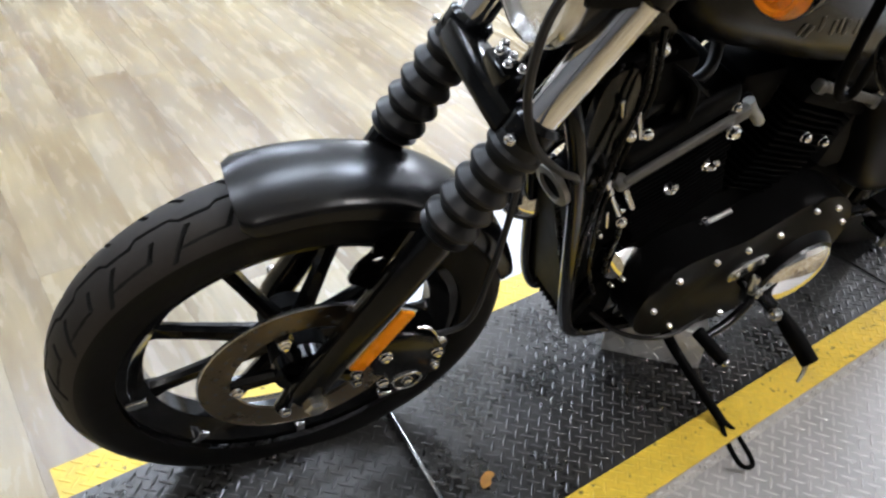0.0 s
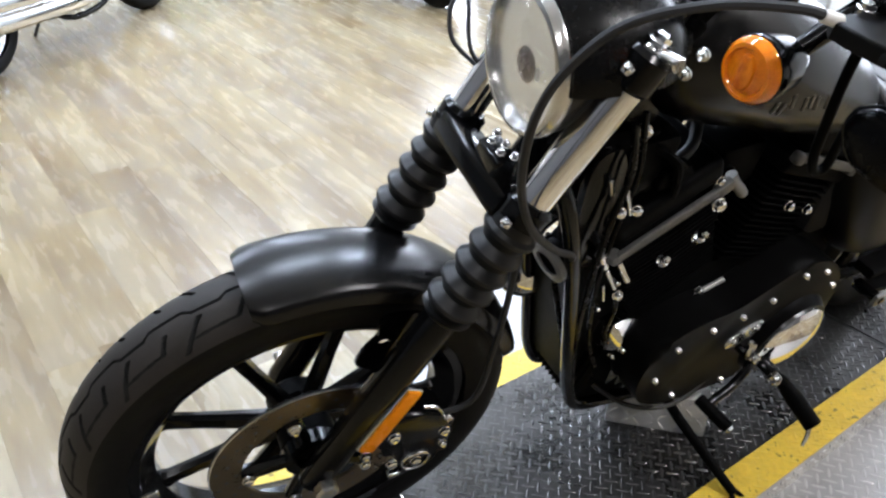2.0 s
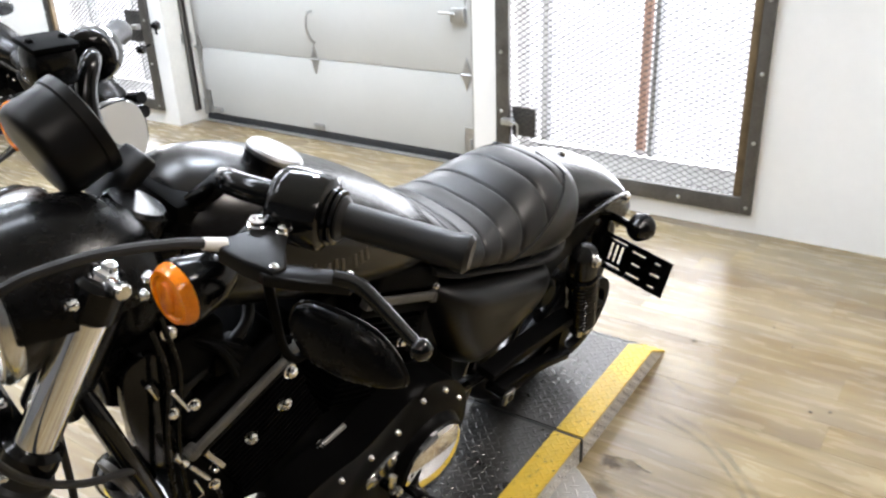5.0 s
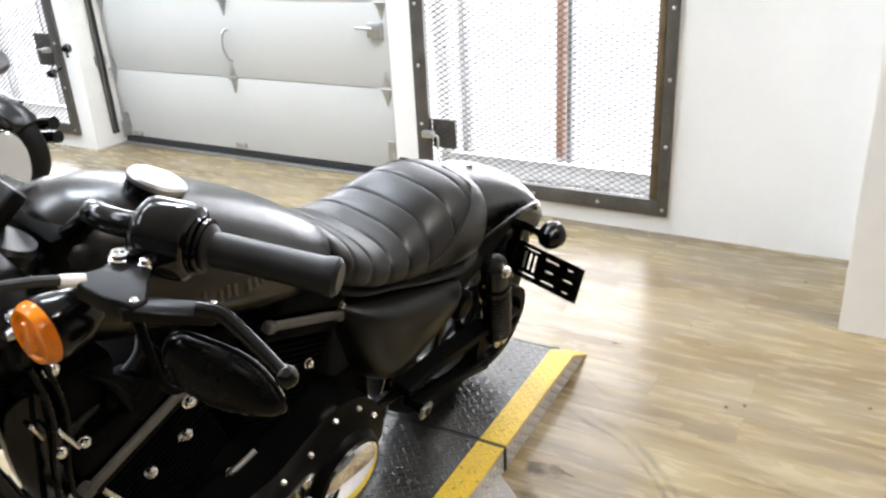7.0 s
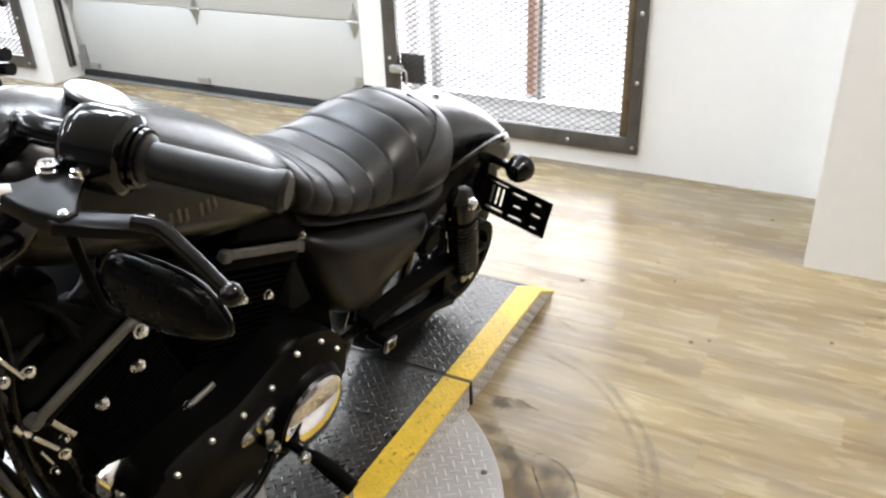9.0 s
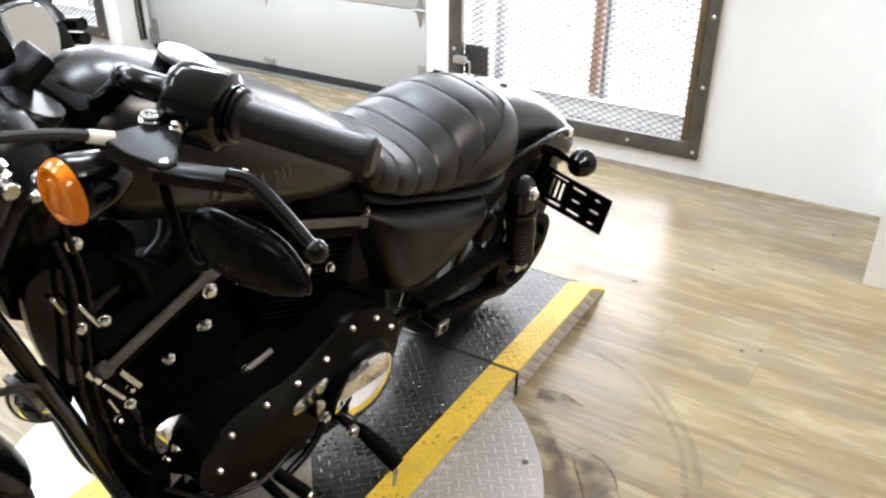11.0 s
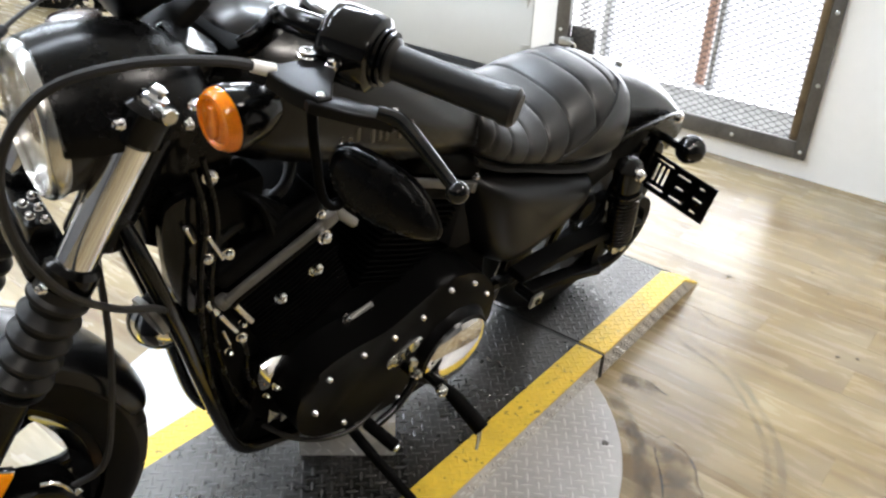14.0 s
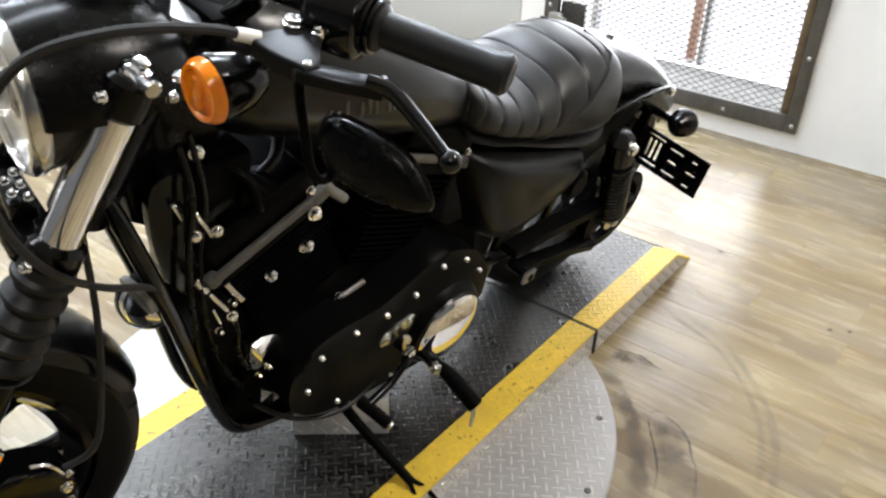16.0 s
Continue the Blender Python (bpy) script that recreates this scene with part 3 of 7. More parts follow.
def gate(name, y0, y1, z0, z1, lock_left, panel):
    g = thing(name, ROOM @ pose(XW, y0, z0), "dark steel gate with expanded mesh over a bright glazed opening", "window", kind="structure")
    w, h, f = y1 - y0, z1 - z0, 0.068
    fl, fr = (f, 0.64 * f) if lock_left else (0.64 * f, f)       # the stile is narrower on the hinge side
    for nm, c, s in (("frame_stile", (0.004, fl / 2, h / 2), (0.03, fl, h)), ("frame_stile", (0.004, w - fr / 2, h / 2), (0.03, fr, h)),
                     ("frame_rail", (0.004, (w + fl - fr) / 2, f / 2), (0.03, w - fl - fr, f)), ("frame_rail", (0.004, (w + fl - fr) / 2, h - f / 2), (0.03, w - fl - fr, f))):
        bm = B()
        box(bm, c, s, bevel=0.003)
        part(nm, bm, M_BAR, g, "raw dark steel angle")
    ye = w - fr - 0.019 if lock_left else fl + 0.019
    bm = B()
    box(bm, (-0.006, ye, h / 2), (0.03, 0.030, h - 2 * f), bevel=0.003)
    part("hinge_post", bm, M_RUST, g, "worn brown steel post")
    po = new("mesh_panel", panel)
    po.parent = g
    po.matrix_basis = pose(-0.006, f - 0.002, f - 0.004)
    for k in range(9):
        z = 0.03 + k * (h - 0.06) / 8
        for yy in (fl * 0.45, w - fr * 0.45):
            bm = B()
            lathe(bm, [(0.008, 0.019), (0.008, 0.023), (0.004, 0.026)], (0, yy, z), (1, 0, 0), 10)
            part("bolt", bm, M_GALV, g)
    for k in (1, 2, 3):
        bm = B()
        lathe(bm, [(0.008, 0.019), (0.008, 0.023), (0.004, 0.026)], (0, w * k / 4, f * 0.45), (1, 0, 0), 10)
        part("bolt", bm, M_GALV, g)
    yb = f + 0.061 if lock_left else w - f - 0.10
    zb = 0.246 if lock_left else 0.51
    bm = B()
    box(bm, (-0.02, yb, zb), (0.02, 0.12 if lock_left else 0.18, 0.132 if lock_left else 0.19), bevel=0.002)
    part("lock_plate", bm, M_BAR, g, "dark steel lock plate")
    s = -1 if lock_left else 1
    bm = B()
    box(bm, (0.03, yb + s * 0.06, zb + 0.005), (0.03, 0.06, 0.03), bevel=0.004)
    pipe(bm, [(0.03, yb + s * 0.09, zb + 0.01), (0.05, yb + s * 0.02, zb + 0.01), (0.05, yb + s * 0.0, zb), (0.05, yb + s * 0.0, zb - 0.06)], 0.005, 8, 3)
    part("sliding_bolt", bm, M_GALV, g, "grey sliding bolt")
    # glazed front behind the mesh
    for nm, c, s2 in (("glazing_bar", (-0.27, 0.108, h / 2), (0.05, 0.03, h)), ("glazing_bar", (-0.27, w * 0.548, h / 2), (0.05, 0.022, h)),
                      ("glazing_bar", (-0.27, w - 0.02, h / 2), (0.05, 0.03, h)), ("glazing_sill", (-0.25, w / 2, 0.05), (0.10, w, 0.10))):
        bm = B()
        box(bm, c, s2, bevel=0.003)
        part(nm, bm, M_GALV, g, "pale aluminium glazing bar", smooth=0)
    return g


PANEL = mesh_panel(GATE_A[1] - GATE_A[0] - 0.128, GATE_A[3] - GATE_A[2] - 0.125)
PANEL_B = mesh_panel(GATE_B[1] - GATE_B[0] - 0.128, GATE_B[3] - GATE_B[2] - 0.125)
gate("window_1", *GATE_A, True, PANEL)
gate("window_2", *GATE_B, False, PANEL_B)

# outside: pale paving up to the horizon, a brown post
bm = B()
box(bm, (XW - WT - 200, -1, -0.10), (400, 400, 0.12), ROOM)
link("ground", bm, M_OUT, label="pale bright paving outdoors", category="paving", kind="structure", smooth=0)
bm = B()
box(bm, (0, 0, 1.5), (0.05, 0.035, 3.0), ROOM @ pose(XW - 0.42, -0.325, -0.04), bevel=0.006)
link("porch_post", bm, M_POST, label="red-brown timber post outside the gate", category="post", smooth=0)

# a sheet that glows by itself stands in for the bright outdoors
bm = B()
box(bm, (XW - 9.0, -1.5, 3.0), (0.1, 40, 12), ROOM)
link("backdrop", bm, M_OUTGLOW, label="glowing white sheet in place of the bright outdoors", category="backdrop", kind="structure", smooth=0)

# floor: subfloor with the planks laid on it
bm = B()
box(bm, ((XW - WT + X1) / 2, (Y0 + Y1) / 2, -0.052), (X1 - XW + WT, Y1 - Y0, 0.09), ROOM)
floor = link("floor", bm, M_SUB, label="washed oak vinyl plank floor, scuffed and dirty in places", category="floor", kind="structure", smooth=0)


# ---- ramp and turntable ----
H = 0.0727                         # height of the ramp's deck
RY0, RY1 = -0.222, 0.351           # its sides
STRIPE = 0.071
DISC = (0.523, 0.017)
DISC_R = 0.593


def lug_rows(inside, pitch=0.0190, length=0.0142, width=0.0032, height=0.0013, seed=3, tilt=45.0):
    """Raised lugs of a tread plate: a lattice turned by tilt, each lug at right angles to its neighbours."""
    verts, faces = [], []
    rng = random.Random(seed)
    x0, x1, y0, y1 = inside[:4]
    test = inside[4]
    ca, sa = math.cos(radians(tilt)), math.sin(radians(tilt))
    n = int(math.hypot(x1 - x0, y1 - y0) / pitch / 2) + 2
    mx, my = (x0 + x1) / 2, (y0 + y1) / 2
    for i in range(-n, n + 1):
        for j in range(-n, n + 1):
            x, y = mx + pitch * (i * ca - j * sa), my + pitch * (i * sa + j * ca)
            if not (x0 < x < x1 and y0 < y < y1):
                continue
            z = test(x, y)
            if z is None:
                continue
            a = radians(tilt if (i + j) % 2 else tilt - 90) + rng.uniform(-0.03, 0.03)
            c, s = math.cos(a), math.sin(a)
            b = len(verts)
            for u, v, w in ((-length, 0, 0), (-length * 0.4, -width, 0), (length * 0.4, -width, 0), (length, 0, 0), (length * 0.4, width, 0), (-length * 0.4, width, 0), (-length * 0.6, 0, height), (length * 0.6, 0, height)):
                verts.append((x + u * c - v * s, y + u * s + v * c, z + w))
            faces += [(b, b + 1, b + 6), (b + 1, b + 2, b + 7, b + 6), (b + 2, b + 3, b + 7), (b + 3, b + 4, b + 7), (b + 4, b + 5, b + 6, b + 7), (b + 5, b, b + 6)]
    return verts, faces


def lugs(parent, inside, material, **kw):
    me = bpy.data.meshes.new("tread_relief")
    verts, faces = lug_rows(inside, **kw)
    me.from_pydata(verts, [], faces)
    me.materials.append(material)
    ob = new("tread_relief", me)
    ob.parent = parent
    return tagged(ob, kind="stuff")


def ramp_section(name, x0, x1, drop, label):
    """One length of the ramp: a tread-plate deck between two yellow margins, sides of bright plate."""
    r = thing(name, Matrix(), label, "motorcycle ramp", "ramp sections")
    ys = (RY0, RY0 + STRIPE, RY1 - STRIPE, RY1)

    def top(x):
        if drop and x < x0 + 0.12:
            return H - 0.006 - (H - 0.010) * (x0 + 0.12 - x) / 0.12
        return H - (0.006 * (x1 - x) / (x1 - x0) if drop else 0)

    xs = [x1, x0 + 0.12, x0 + 0.06, x0] if drop else [x1, x0]
    for nm, ya, yb, m, lab in (("yellow_margin", ys[0], ys[1], M_YELLOW, "worn yellow painted margin"), ("deck", ys[1], ys[2], M_TREAD, "dark tread plate"),
                               ("yellow_margin", ys[2], ys[3], M_YELLOW, "worn yellow painted margin")):
        bm = B()
        prof = [(x, top(x)) for x in xs] + [(x, top(x) - 0.006) for x in xs[::-1]]
        slab(bm, prof, side_at(ya), yb - ya)
        part(nm, bm, m, r, lab, smooth=0)
        mt = M_TREAD_TOP if nm == "deck" else m
        lugs(r, (x0 + 0.004, x1 - 0.004, ya, yb, lambda x, y: top(x) - 0.0002 if ya + 0.007 < y < yb - 0.007 and x0 + 0.012 < x < x1 - 0.01 else None), mt)
    for y in (RY0 + 0.002, RY1 - 0.008):
        bm = B()
        prof = [(x, top(x) - 0.007) for x in xs] + [(x, 0.001) for x in (xs[-1], xs[0])]
        slab(bm, prof, side_at(y), 0.006)
        part("side_plate", bm, M_SIDE, r, "bright tread plate side", smooth=0)
        verts, faces = [], []
        sgn = 1 if y > 0 else -1
        yy = y + (0.006 if y > 0 else 0)
        n = int((x1 - x0) / 0.021)
        for i in range(n):
            for j in range(4):
                x, z = x0 + (i + 0.5) * 0.021, 0.010 + j * 0.0175
                if z > top(x) - 0.016:
                    continue
                a = radians(62 if (i + j) % 2 else 20)
                b = len(verts)
                for u, v, w in ((-0.0115, 0, 0), (0, -0.0042, 0), (0.0115, 0, 0), (0, 0.0042, 0), (-0.007, 0, 0.0024), (0.007, 0, 0.0024)):
                    verts.append((x + u * math.cos(a) - v * math.sin(a), yy + sgn * w, z + u * math.sin(a) + v * math.cos(a)))
                faces += [(b, b + 1, b + 4), (b + 1, b + 5, b + 4), (b + 1, b + 2, b + 5), (b + 2, b + 3, b + 5), (b + 3, b + 4, b + 5), (b + 3, b, b + 4)]
        me = bpy.data.meshes.new("side_relief")
        me.from_pydata(verts, [], faces)
        me.materials.append(M_ALU_TOP)
        so = new("side_relief", me)
        so.parent = r
        tagged(so, kind="stuff")
    return r


ramp_section("ramp_deck", 0.006, 1.70, False, "raised dark tread-plate deck with yellow painted margins")
ramp_section("ramp_tail", -0.60, -0.006, True, "dark tread-plate ramp end with yellow margins, sloping to the floor")
bm = B()
box(bm, (0.0, (RY0 + RY1) / 2, H - 0.006), (0.011, RY1 - RY0 + 0.004, 0.010), bevel=0.003)
box(bm, (0.0, RY1 + 0.0005, H / 2), (0.010, 0.005, H - 0.006), bevel=0.002)
link("joint_strip", bm, M_SEAL, label="black rubber strip in the ramp's joint", category="rubber strip")

table = thing("turntable", pose(*DISC, 0), "round bright tread-plate turntable lying on the floor", "turntable")
bm = B()
lathe(bm, [(DISC_R, 0.001), (DISC_R, 0.012), (DISC_R - 0.003, 0.015), (0.001, 0.015)], (0, 0, 0), (0, 0, 1), 96)
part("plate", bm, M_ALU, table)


def on_disc(x, y):
    if math.hypot(x, y) > DISC_R - 0.016:
        return None
    yw = y + DISC[1]
    return None if RY0 + 0.01 < yw < RY1 - 0.012 else 0.0149


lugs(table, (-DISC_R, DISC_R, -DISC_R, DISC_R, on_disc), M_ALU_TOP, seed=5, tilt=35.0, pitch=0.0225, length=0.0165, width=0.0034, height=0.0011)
for k in range(16):
    a = radians(11 + 22.5 * k)
    bm = B()
    lathe(bm, [(0.0075, 0.0), (0.0075, 0.002), (0.005, 0.0034), (0.0005, 0.0030)], ((DISC_R - 0.035) * math.cos(a), (DISC_R - 0.035) * math.sin(a), 0.015), (0, 0, 1), 10)
    part("rivet", bm, M_BAR, table, "dark rivet")

# ---- the motorcycle: x ahead of the front axle, y to its left, z up from the tyres' contact ----
BIKE = pose(1.3655, -0.086, H, 0, 0, -5.5) @ pose(0, 0, 0, -14.66, 0, 0)
FY = 0.022                                   # the front end stands a little to the left of the rear
AXF, AXR = (0.0, FY, 0.325), (-1.515, 0.0, 0.312)
FE = pose(-0.027, -0.014, 0.295, 0, 0, -6.3) @ pose(0, -FY, -0.325)     # the front end, steered a little to the right
bike = thing("motorcycle", BIKE, "black cruiser motorcycle leaning on its side stand on the ramp", "motorcycle")


def grooved(ph, a):
    """Whether the tread is cut: a stepped line along the middle, and on each shoulder a long groove between a cross cut and a short one."""
    mid = 3 if ph < 0.44 else 3 + 7 * (ph - 0.44) / 0.10 if ph < 0.54 else 10.5 if ph < 0.90 else 10.5 - 7.5 * (ph - 0.90) / 0.10
    if abs(a - mid) < 1.5:
        return True
    b = abs(a)
    near = lambda q: abs((ph - q + 0.5) % 1.0 - 0.5) < 0.028
    if 19 < b < 61 and near((b - 43) * 0.0078):
        return True
    if 21 < b < 44 and near(0.278 + (b - 22) * 0.0055):
        return True
    return ph > 0.39 and abs(b - 43 - 5 * (ph - 0.39)) < 1.4


def tyre_mesh(c, R, half, rim, tread=True):
    """A tyre with a round crown and zigzag grooves."""
    bm = B()
    prof = []
    n = 1000 if tread else 96
    around = [-118 + 6 * i for i in range(9)] + [-64 + 1.2 * i for i in range(107)] + [70 + 6 * i for i in range(9)] if tread else [-118 + 11.8 * i for i in range(21)]
    k = len(around) - 1
    for a in around:
        f = 0.52 if abs(a) <= 90 else 0.9
        prof.append((R - (R - rim) * 0.52 + (R - rim) * f * math.cos(radians(a)), half * math.sin(radians(a))))
    vs = []
    low = set()
    for j in range(n):
        th = 2 * math.pi * j / n
        ph = (math.degrees(th) - 28) / 18 % 1.0
        ring = []
        for (r, y), a in zip(prof, around):
            cut = 0.006 if tread and abs(a) < 63 and grooved(ph, a) else 0.0
            rr = r - cut
            ring.append(bm.verts.new((c[0] + rr * math.sin(th), c[1] + y, c[2] + rr * math.cos(th))))
            low.add(ring[-1]) if cut else None
        vs.append(ring)
    for j in range(n):
        p, q = vs[j], vs[(j + 1) % n]
        for i in range(k):
            quad = (p[i], p[i + 1], q[i + 1], q[i])
            # cut faces take index 1, near-black, so the grooves' shade is painted in
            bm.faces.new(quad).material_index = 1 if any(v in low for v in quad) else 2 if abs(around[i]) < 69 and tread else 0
    return bm


def ring_profile(bm, c, prof, n=64):
    """Turns a closed (radius, y) outline about the axle."""
    vs = []
    for j in range(n):
        th = 2 * math.pi * j / n
        vs.append([bm.verts.new((c[0] + r * math.sin(th), c[1] + y, c[2] + r * math.cos(th))) for r, y in prof])
    m = len(prof)
    for j in range(n):
        p, q = vs[j], vs[(j + 1) % n]
        for i in range(m):
            bm.faces.new((p[i], p[(i + 1) % m], q[(i + 1) % m], q[i]))
    return bm


def wheel(name, c, R, half, rim, spokes, tread, label, turned=13.0):
    bm = tyre_mesh(c, R, half, rim, tread)
    w = part(name, bm, M_TYRE, bike, label, smooth=50)
    # near-black for the painted shade in the grooves, then the dusty crown
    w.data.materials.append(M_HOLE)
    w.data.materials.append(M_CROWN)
    w.name = name
    bm = B()
    hw = half * 0.74
    ring_profile(bm, c, [(rim + 0.004, -hw), (rim + 0.004, -hw + 0.006), (rim - 0.012, -hw + 0.010), (rim - 0.024, -0.012), (rim - 0.024, 0.012),
                         (rim - 0.012, hw - 0.010), (rim + 0.004, hw - 0.006), (rim + 0.004, hw), (rim - 0.010, hw), (rim - 0.020, hw - 0.012),
                         (rim - 0.034, 0.014), (rim - 0.034, -0.014), (rim - 0.020, -hw + 0.012), (rim - 0.010, -hw)])
    part("rim", bm, M_GLOSS, w, "gloss black cast rim")
    for k in range(spokes):
        a = radians(360 / spokes * k + turned)
        d = Vector((math.sin(a), 0, math.cos(a)))
        side = Vector((math.cos(a), 0, -math.sin(a)))
        bm = B()
        rings = []
        for s, wd, th in ((0.030, 0.017, 0.017), (0.08, 0.0135, 0.014), (0.16, 0.0122, 0.011), (rim - 0.045, 0.0130, 0.011), (rim - 0.028, 0.022, 0.013)):
            p = Vector(c) + d * s
            rings.append([p + side * (wd * math.cos(t)) + Vector((0, th * math.sin(t), 0)) for t in [2 * math.pi * q / 8 for q in range(8)]])
        loft(bm, rings)
        part("spoke", bm, M_GLOSS, w)
    bm = B()
    lathe(bm, [(0.030, -0.055), (0.042, -0.045), (0.042, -0.02), (0.032, -0.012), (0.032, 0.012), (0.042, 0.02), (0.042, 0.045), (0.030, 0.055)], c, (0, 1, 0), 28)
    part("hub", bm, M_ENGINE, w)
    return w


SHIFT[0] = FE
fw = wheel("front_wheel", AXF, 0.330, 0.051, 0.246, 9, True, "black road tyre with zigzag grooves on a nine-spoke black wheel", 27.5)
for a in (99, 140, 183):
    p = Vector(AXF) + Vector((math.sin(radians(a)), 0, math.cos(radians(a)))) * 0.231
    bm = B()
    box(bm, (0, 0, 0), (0.014, 0.006, 0.028), Matrix.Translation(p + Vector((0, 0.0385, 0))) @ pose(0, 0, 0, 0, a, 0), bevel=0.001)
    part("wheel_weight", bm, M_POLISHED, fw, "silver wheel weight")
bm = B()
DY = 0.062
ring_profile(bm, (AXF[0], AXF[1] + DY, AXF[2]), [(0.149, -0.0025), (0.149, 0.0025), (0.104, 0.0025), (0.104, -0.0025)], 80)
bd = part("brake_disc", bm, M_DISC, fw, "drilled bronze-tinted steel brake disc")
bm = B()
ring_profile(bm, (AXF[0], AXF[1] + DY, AXF[2]), [(0.1505, -0.002), (0.1505, 0.002), (0.1488, 0.0032), (0.1488, -0.0032)], 80)
part("disc_edge", bm, M_POLISHED, bd, "bright worn edge of the disc")
bm = B()
for k in range(60):
    a = radians(6 * k)
    r = (0.112, 0.126, 0.140)[k % 3]
    lathe(bm, [(0.0032, 0), (0.0032, 0.0003)], (AXF[0] + r * math.sin(a), AXF[1] + DY + 0.0026, AXF[2] + r * math.cos(a)), (0, 1, 0), 7)
tagged(part("disc_drilling", bm, M_ALLOY, fw), kind="stuff")
bm = B()
for k in range(5):
    a = radians(72 * k + 20)
    d = Vector((math.sin(a), 0, math.cos(a)))
    rod(bm, Vector(AXF) + Vector((0, DY, 0)) + d * 0.03, Vector(AXF) + Vector((0, DY, 0)) + d * 0.106, 0.010, 8, 0.013)
ring_profile(bm, (AXF[0], AXF[1] + DY, AXF[2]), [(0.044, -0.012), (0.044, 0.008), (0.028, 0.008), (0.028, -0.012)], 32)
part("disc_carrier", bm, M_GLOSS, fw)
for k in range(5):
    a = radians(72 * k + 20)
    bm = B()
    screw(bm, (AXF[0] + 0.098 * math.sin(a), AXF[1] + DY + 0.012, AXF[2] + 0.098 * math.cos(a)), (0, 1, 0), 0.008, 0.008)
    part("disc_bolt", bm, M_CHROME, fw)
SHIFT[0] = Matrix()
wheel("rear_wheel", AXR, 0.318, 0.072, 0.212, 9, False, "wide black rear tyre on a black wheel")

# fork
SHIFT[0] = FE
FU = Vector((-0.40, 0.042, 0.916)).normalized()   # along the fork tubes, upwards


def on_fork(side, s, out=0.0):
    """A point s metres up the fork from the axle; side +1 is its left leg."""
    return Vector((0, FY + side * ((0.0925 if side > 0 else 0.086) + out), 0.325)) + FU * s


for side, lab in ((1, "left"), (-1, "right")):
    bm = B()
    lathe(bm, [(0.012, -0.030), (0.020, -0.026), (0.024, -0.01), (0.024, 0.02), (0.0230, 0.10), (0.0240, 0.12), (0.0240, 0.355), (0.022, 0.365)], on_fork(side, 0), FU, 24)
    part("fork_slider", bm, M_GLOSS, bike, "gloss black fork slider")
    bm = B()
    prof = [(0.030, 0.345), (0.034, 0.350)]
    for k in range(5):
        s0 = 0.352 + k * 0.0295
        w = 0.0362 - k * 0.0006
        prof += [(0.0262, s0), (w - 0.004, s0 + 0.008), (w, s0 + 0.013), (w, s0 + 0.018), (w - 0.004, s0 + 0.023)]
    prof += [(0.030, 0.500), (0.029, 0.505)]
    lathe(bm, prof, on_fork(side, 0), FU, 28)
    part("fork_gaiter", bm, M_BOOT, bike, "ribbed black rubber fork gaiter")
    bm = B()
    lathe(bm, [(0.0215, 0.50), (0.0215, 0.71), (0.021, 0.715)], on_fork(side, 0), FU, 24)
    part("fork_tube", bm, M_CHROME, bike, "bright chrome fork tube")
    bm = B()
    rod(bm, on_fork(side, 0.500), on_fork(side, 0.535), 0.030, 24, bevel=0.006)
    part("lower_clamp", bm, M_GLOSS, bike)
    bm = B()
    rod(bm, on_fork(side, 0.690), on_fork(side, 0.735), 0.0265, 24, bevel=0.006)
    part("upper_clamp", bm, M_GLOSS, bike)
    bm = B()
    lathe(bm, [(0.0175, 0.732), (0.0175, 0.737), (0.012, 0.739), (0.0155, 0.741), (0.0155, 0.745), (0.010, 0.747), (0.010, 0.752), (0.004, 0.755)], on_fork(side, 0.0 if side > 0 else -0.024), FU, 7)
    part("fork_cap", bm, M_CHROME, bike, "chrome knurled fork cap")
    if side > 0:
        bm = B()
        rod(bm, on_fork(side, 0.735, 0.012), on_fork(side, 0.741, 0.038), 0.0085, 12, bevel=0.002)
        part("cap_stub", bm, M_POLISHED, bike, "bright stub beside the fork cap")
    for s in (0.505, 0.712)[:1 + (side > 0)]:
        bm = B()
        screw(bm, on_fork(side, s) + Vector((0.026, side * 0.014, 0.012)), (1, side * 0.3, 0.2), 0.0055, 0.008)
        part("pinch_bolt", bm, M_CHROME, bike)
# clamp bridges
bm = B()
box(bm, (0, 0, 0), (0.050, 0.17, 0.036), Matrix.Translation(on_fork(0, 0.512) + Vector((0.010, 0, 0))) @ pose(0, 0, 0, 0, -25, 0), bevel=0.009)
part("lower_bridge", bm, M_GLOSS, bike)
bm = B()
box(bm, (0, 0, 0), (0.060, 0.18, 0.032), Matrix.Translation(on_fork(0, 0.712) + Vector((-0.02, 0, 0))) @ pose(0, 0, 0, 0, -25, 0), bevel=0.009)
part("upper_bridge", bm, M_GLOSS, bike)
bm = B()
rod(bm, on_fork(0, 0.47) + Vector((-0.075, 0, 0)), on_fork(0, 0.75) + Vector((-0.075, 0, 0)), 0.036, 20, bevel=0.005)
part("steering_head", bm, M_FRAME, bike)
# brake hose and its splitter under the headlamp
bm = B()
box(bm, on_fork(0, 0.535) + Vector((0.02, 0.03, 0.012)), (0.030, 0.05, 0.028), bevel=0.005)
part("hose_splitter", bm, M_GLOSS, bike)
for k in range(5):
    bm = B()
    screw(bm, on_fork(0, 0.548) + Vector((0.02 + 0.012 * (k % 2), 0.012 + 0.011 * k, 0.020)), (0.3, 0.2, 1), 0.0042, 0.007)
    part("splitter_screw", bm, M_CHROME, bike)
# axle nut and its pinch
bm = B()
rod(bm, (0, FY - 0.125, 0.325), (0, FY + 0.120, 0.325), 0.010, 14, bevel=0.002)
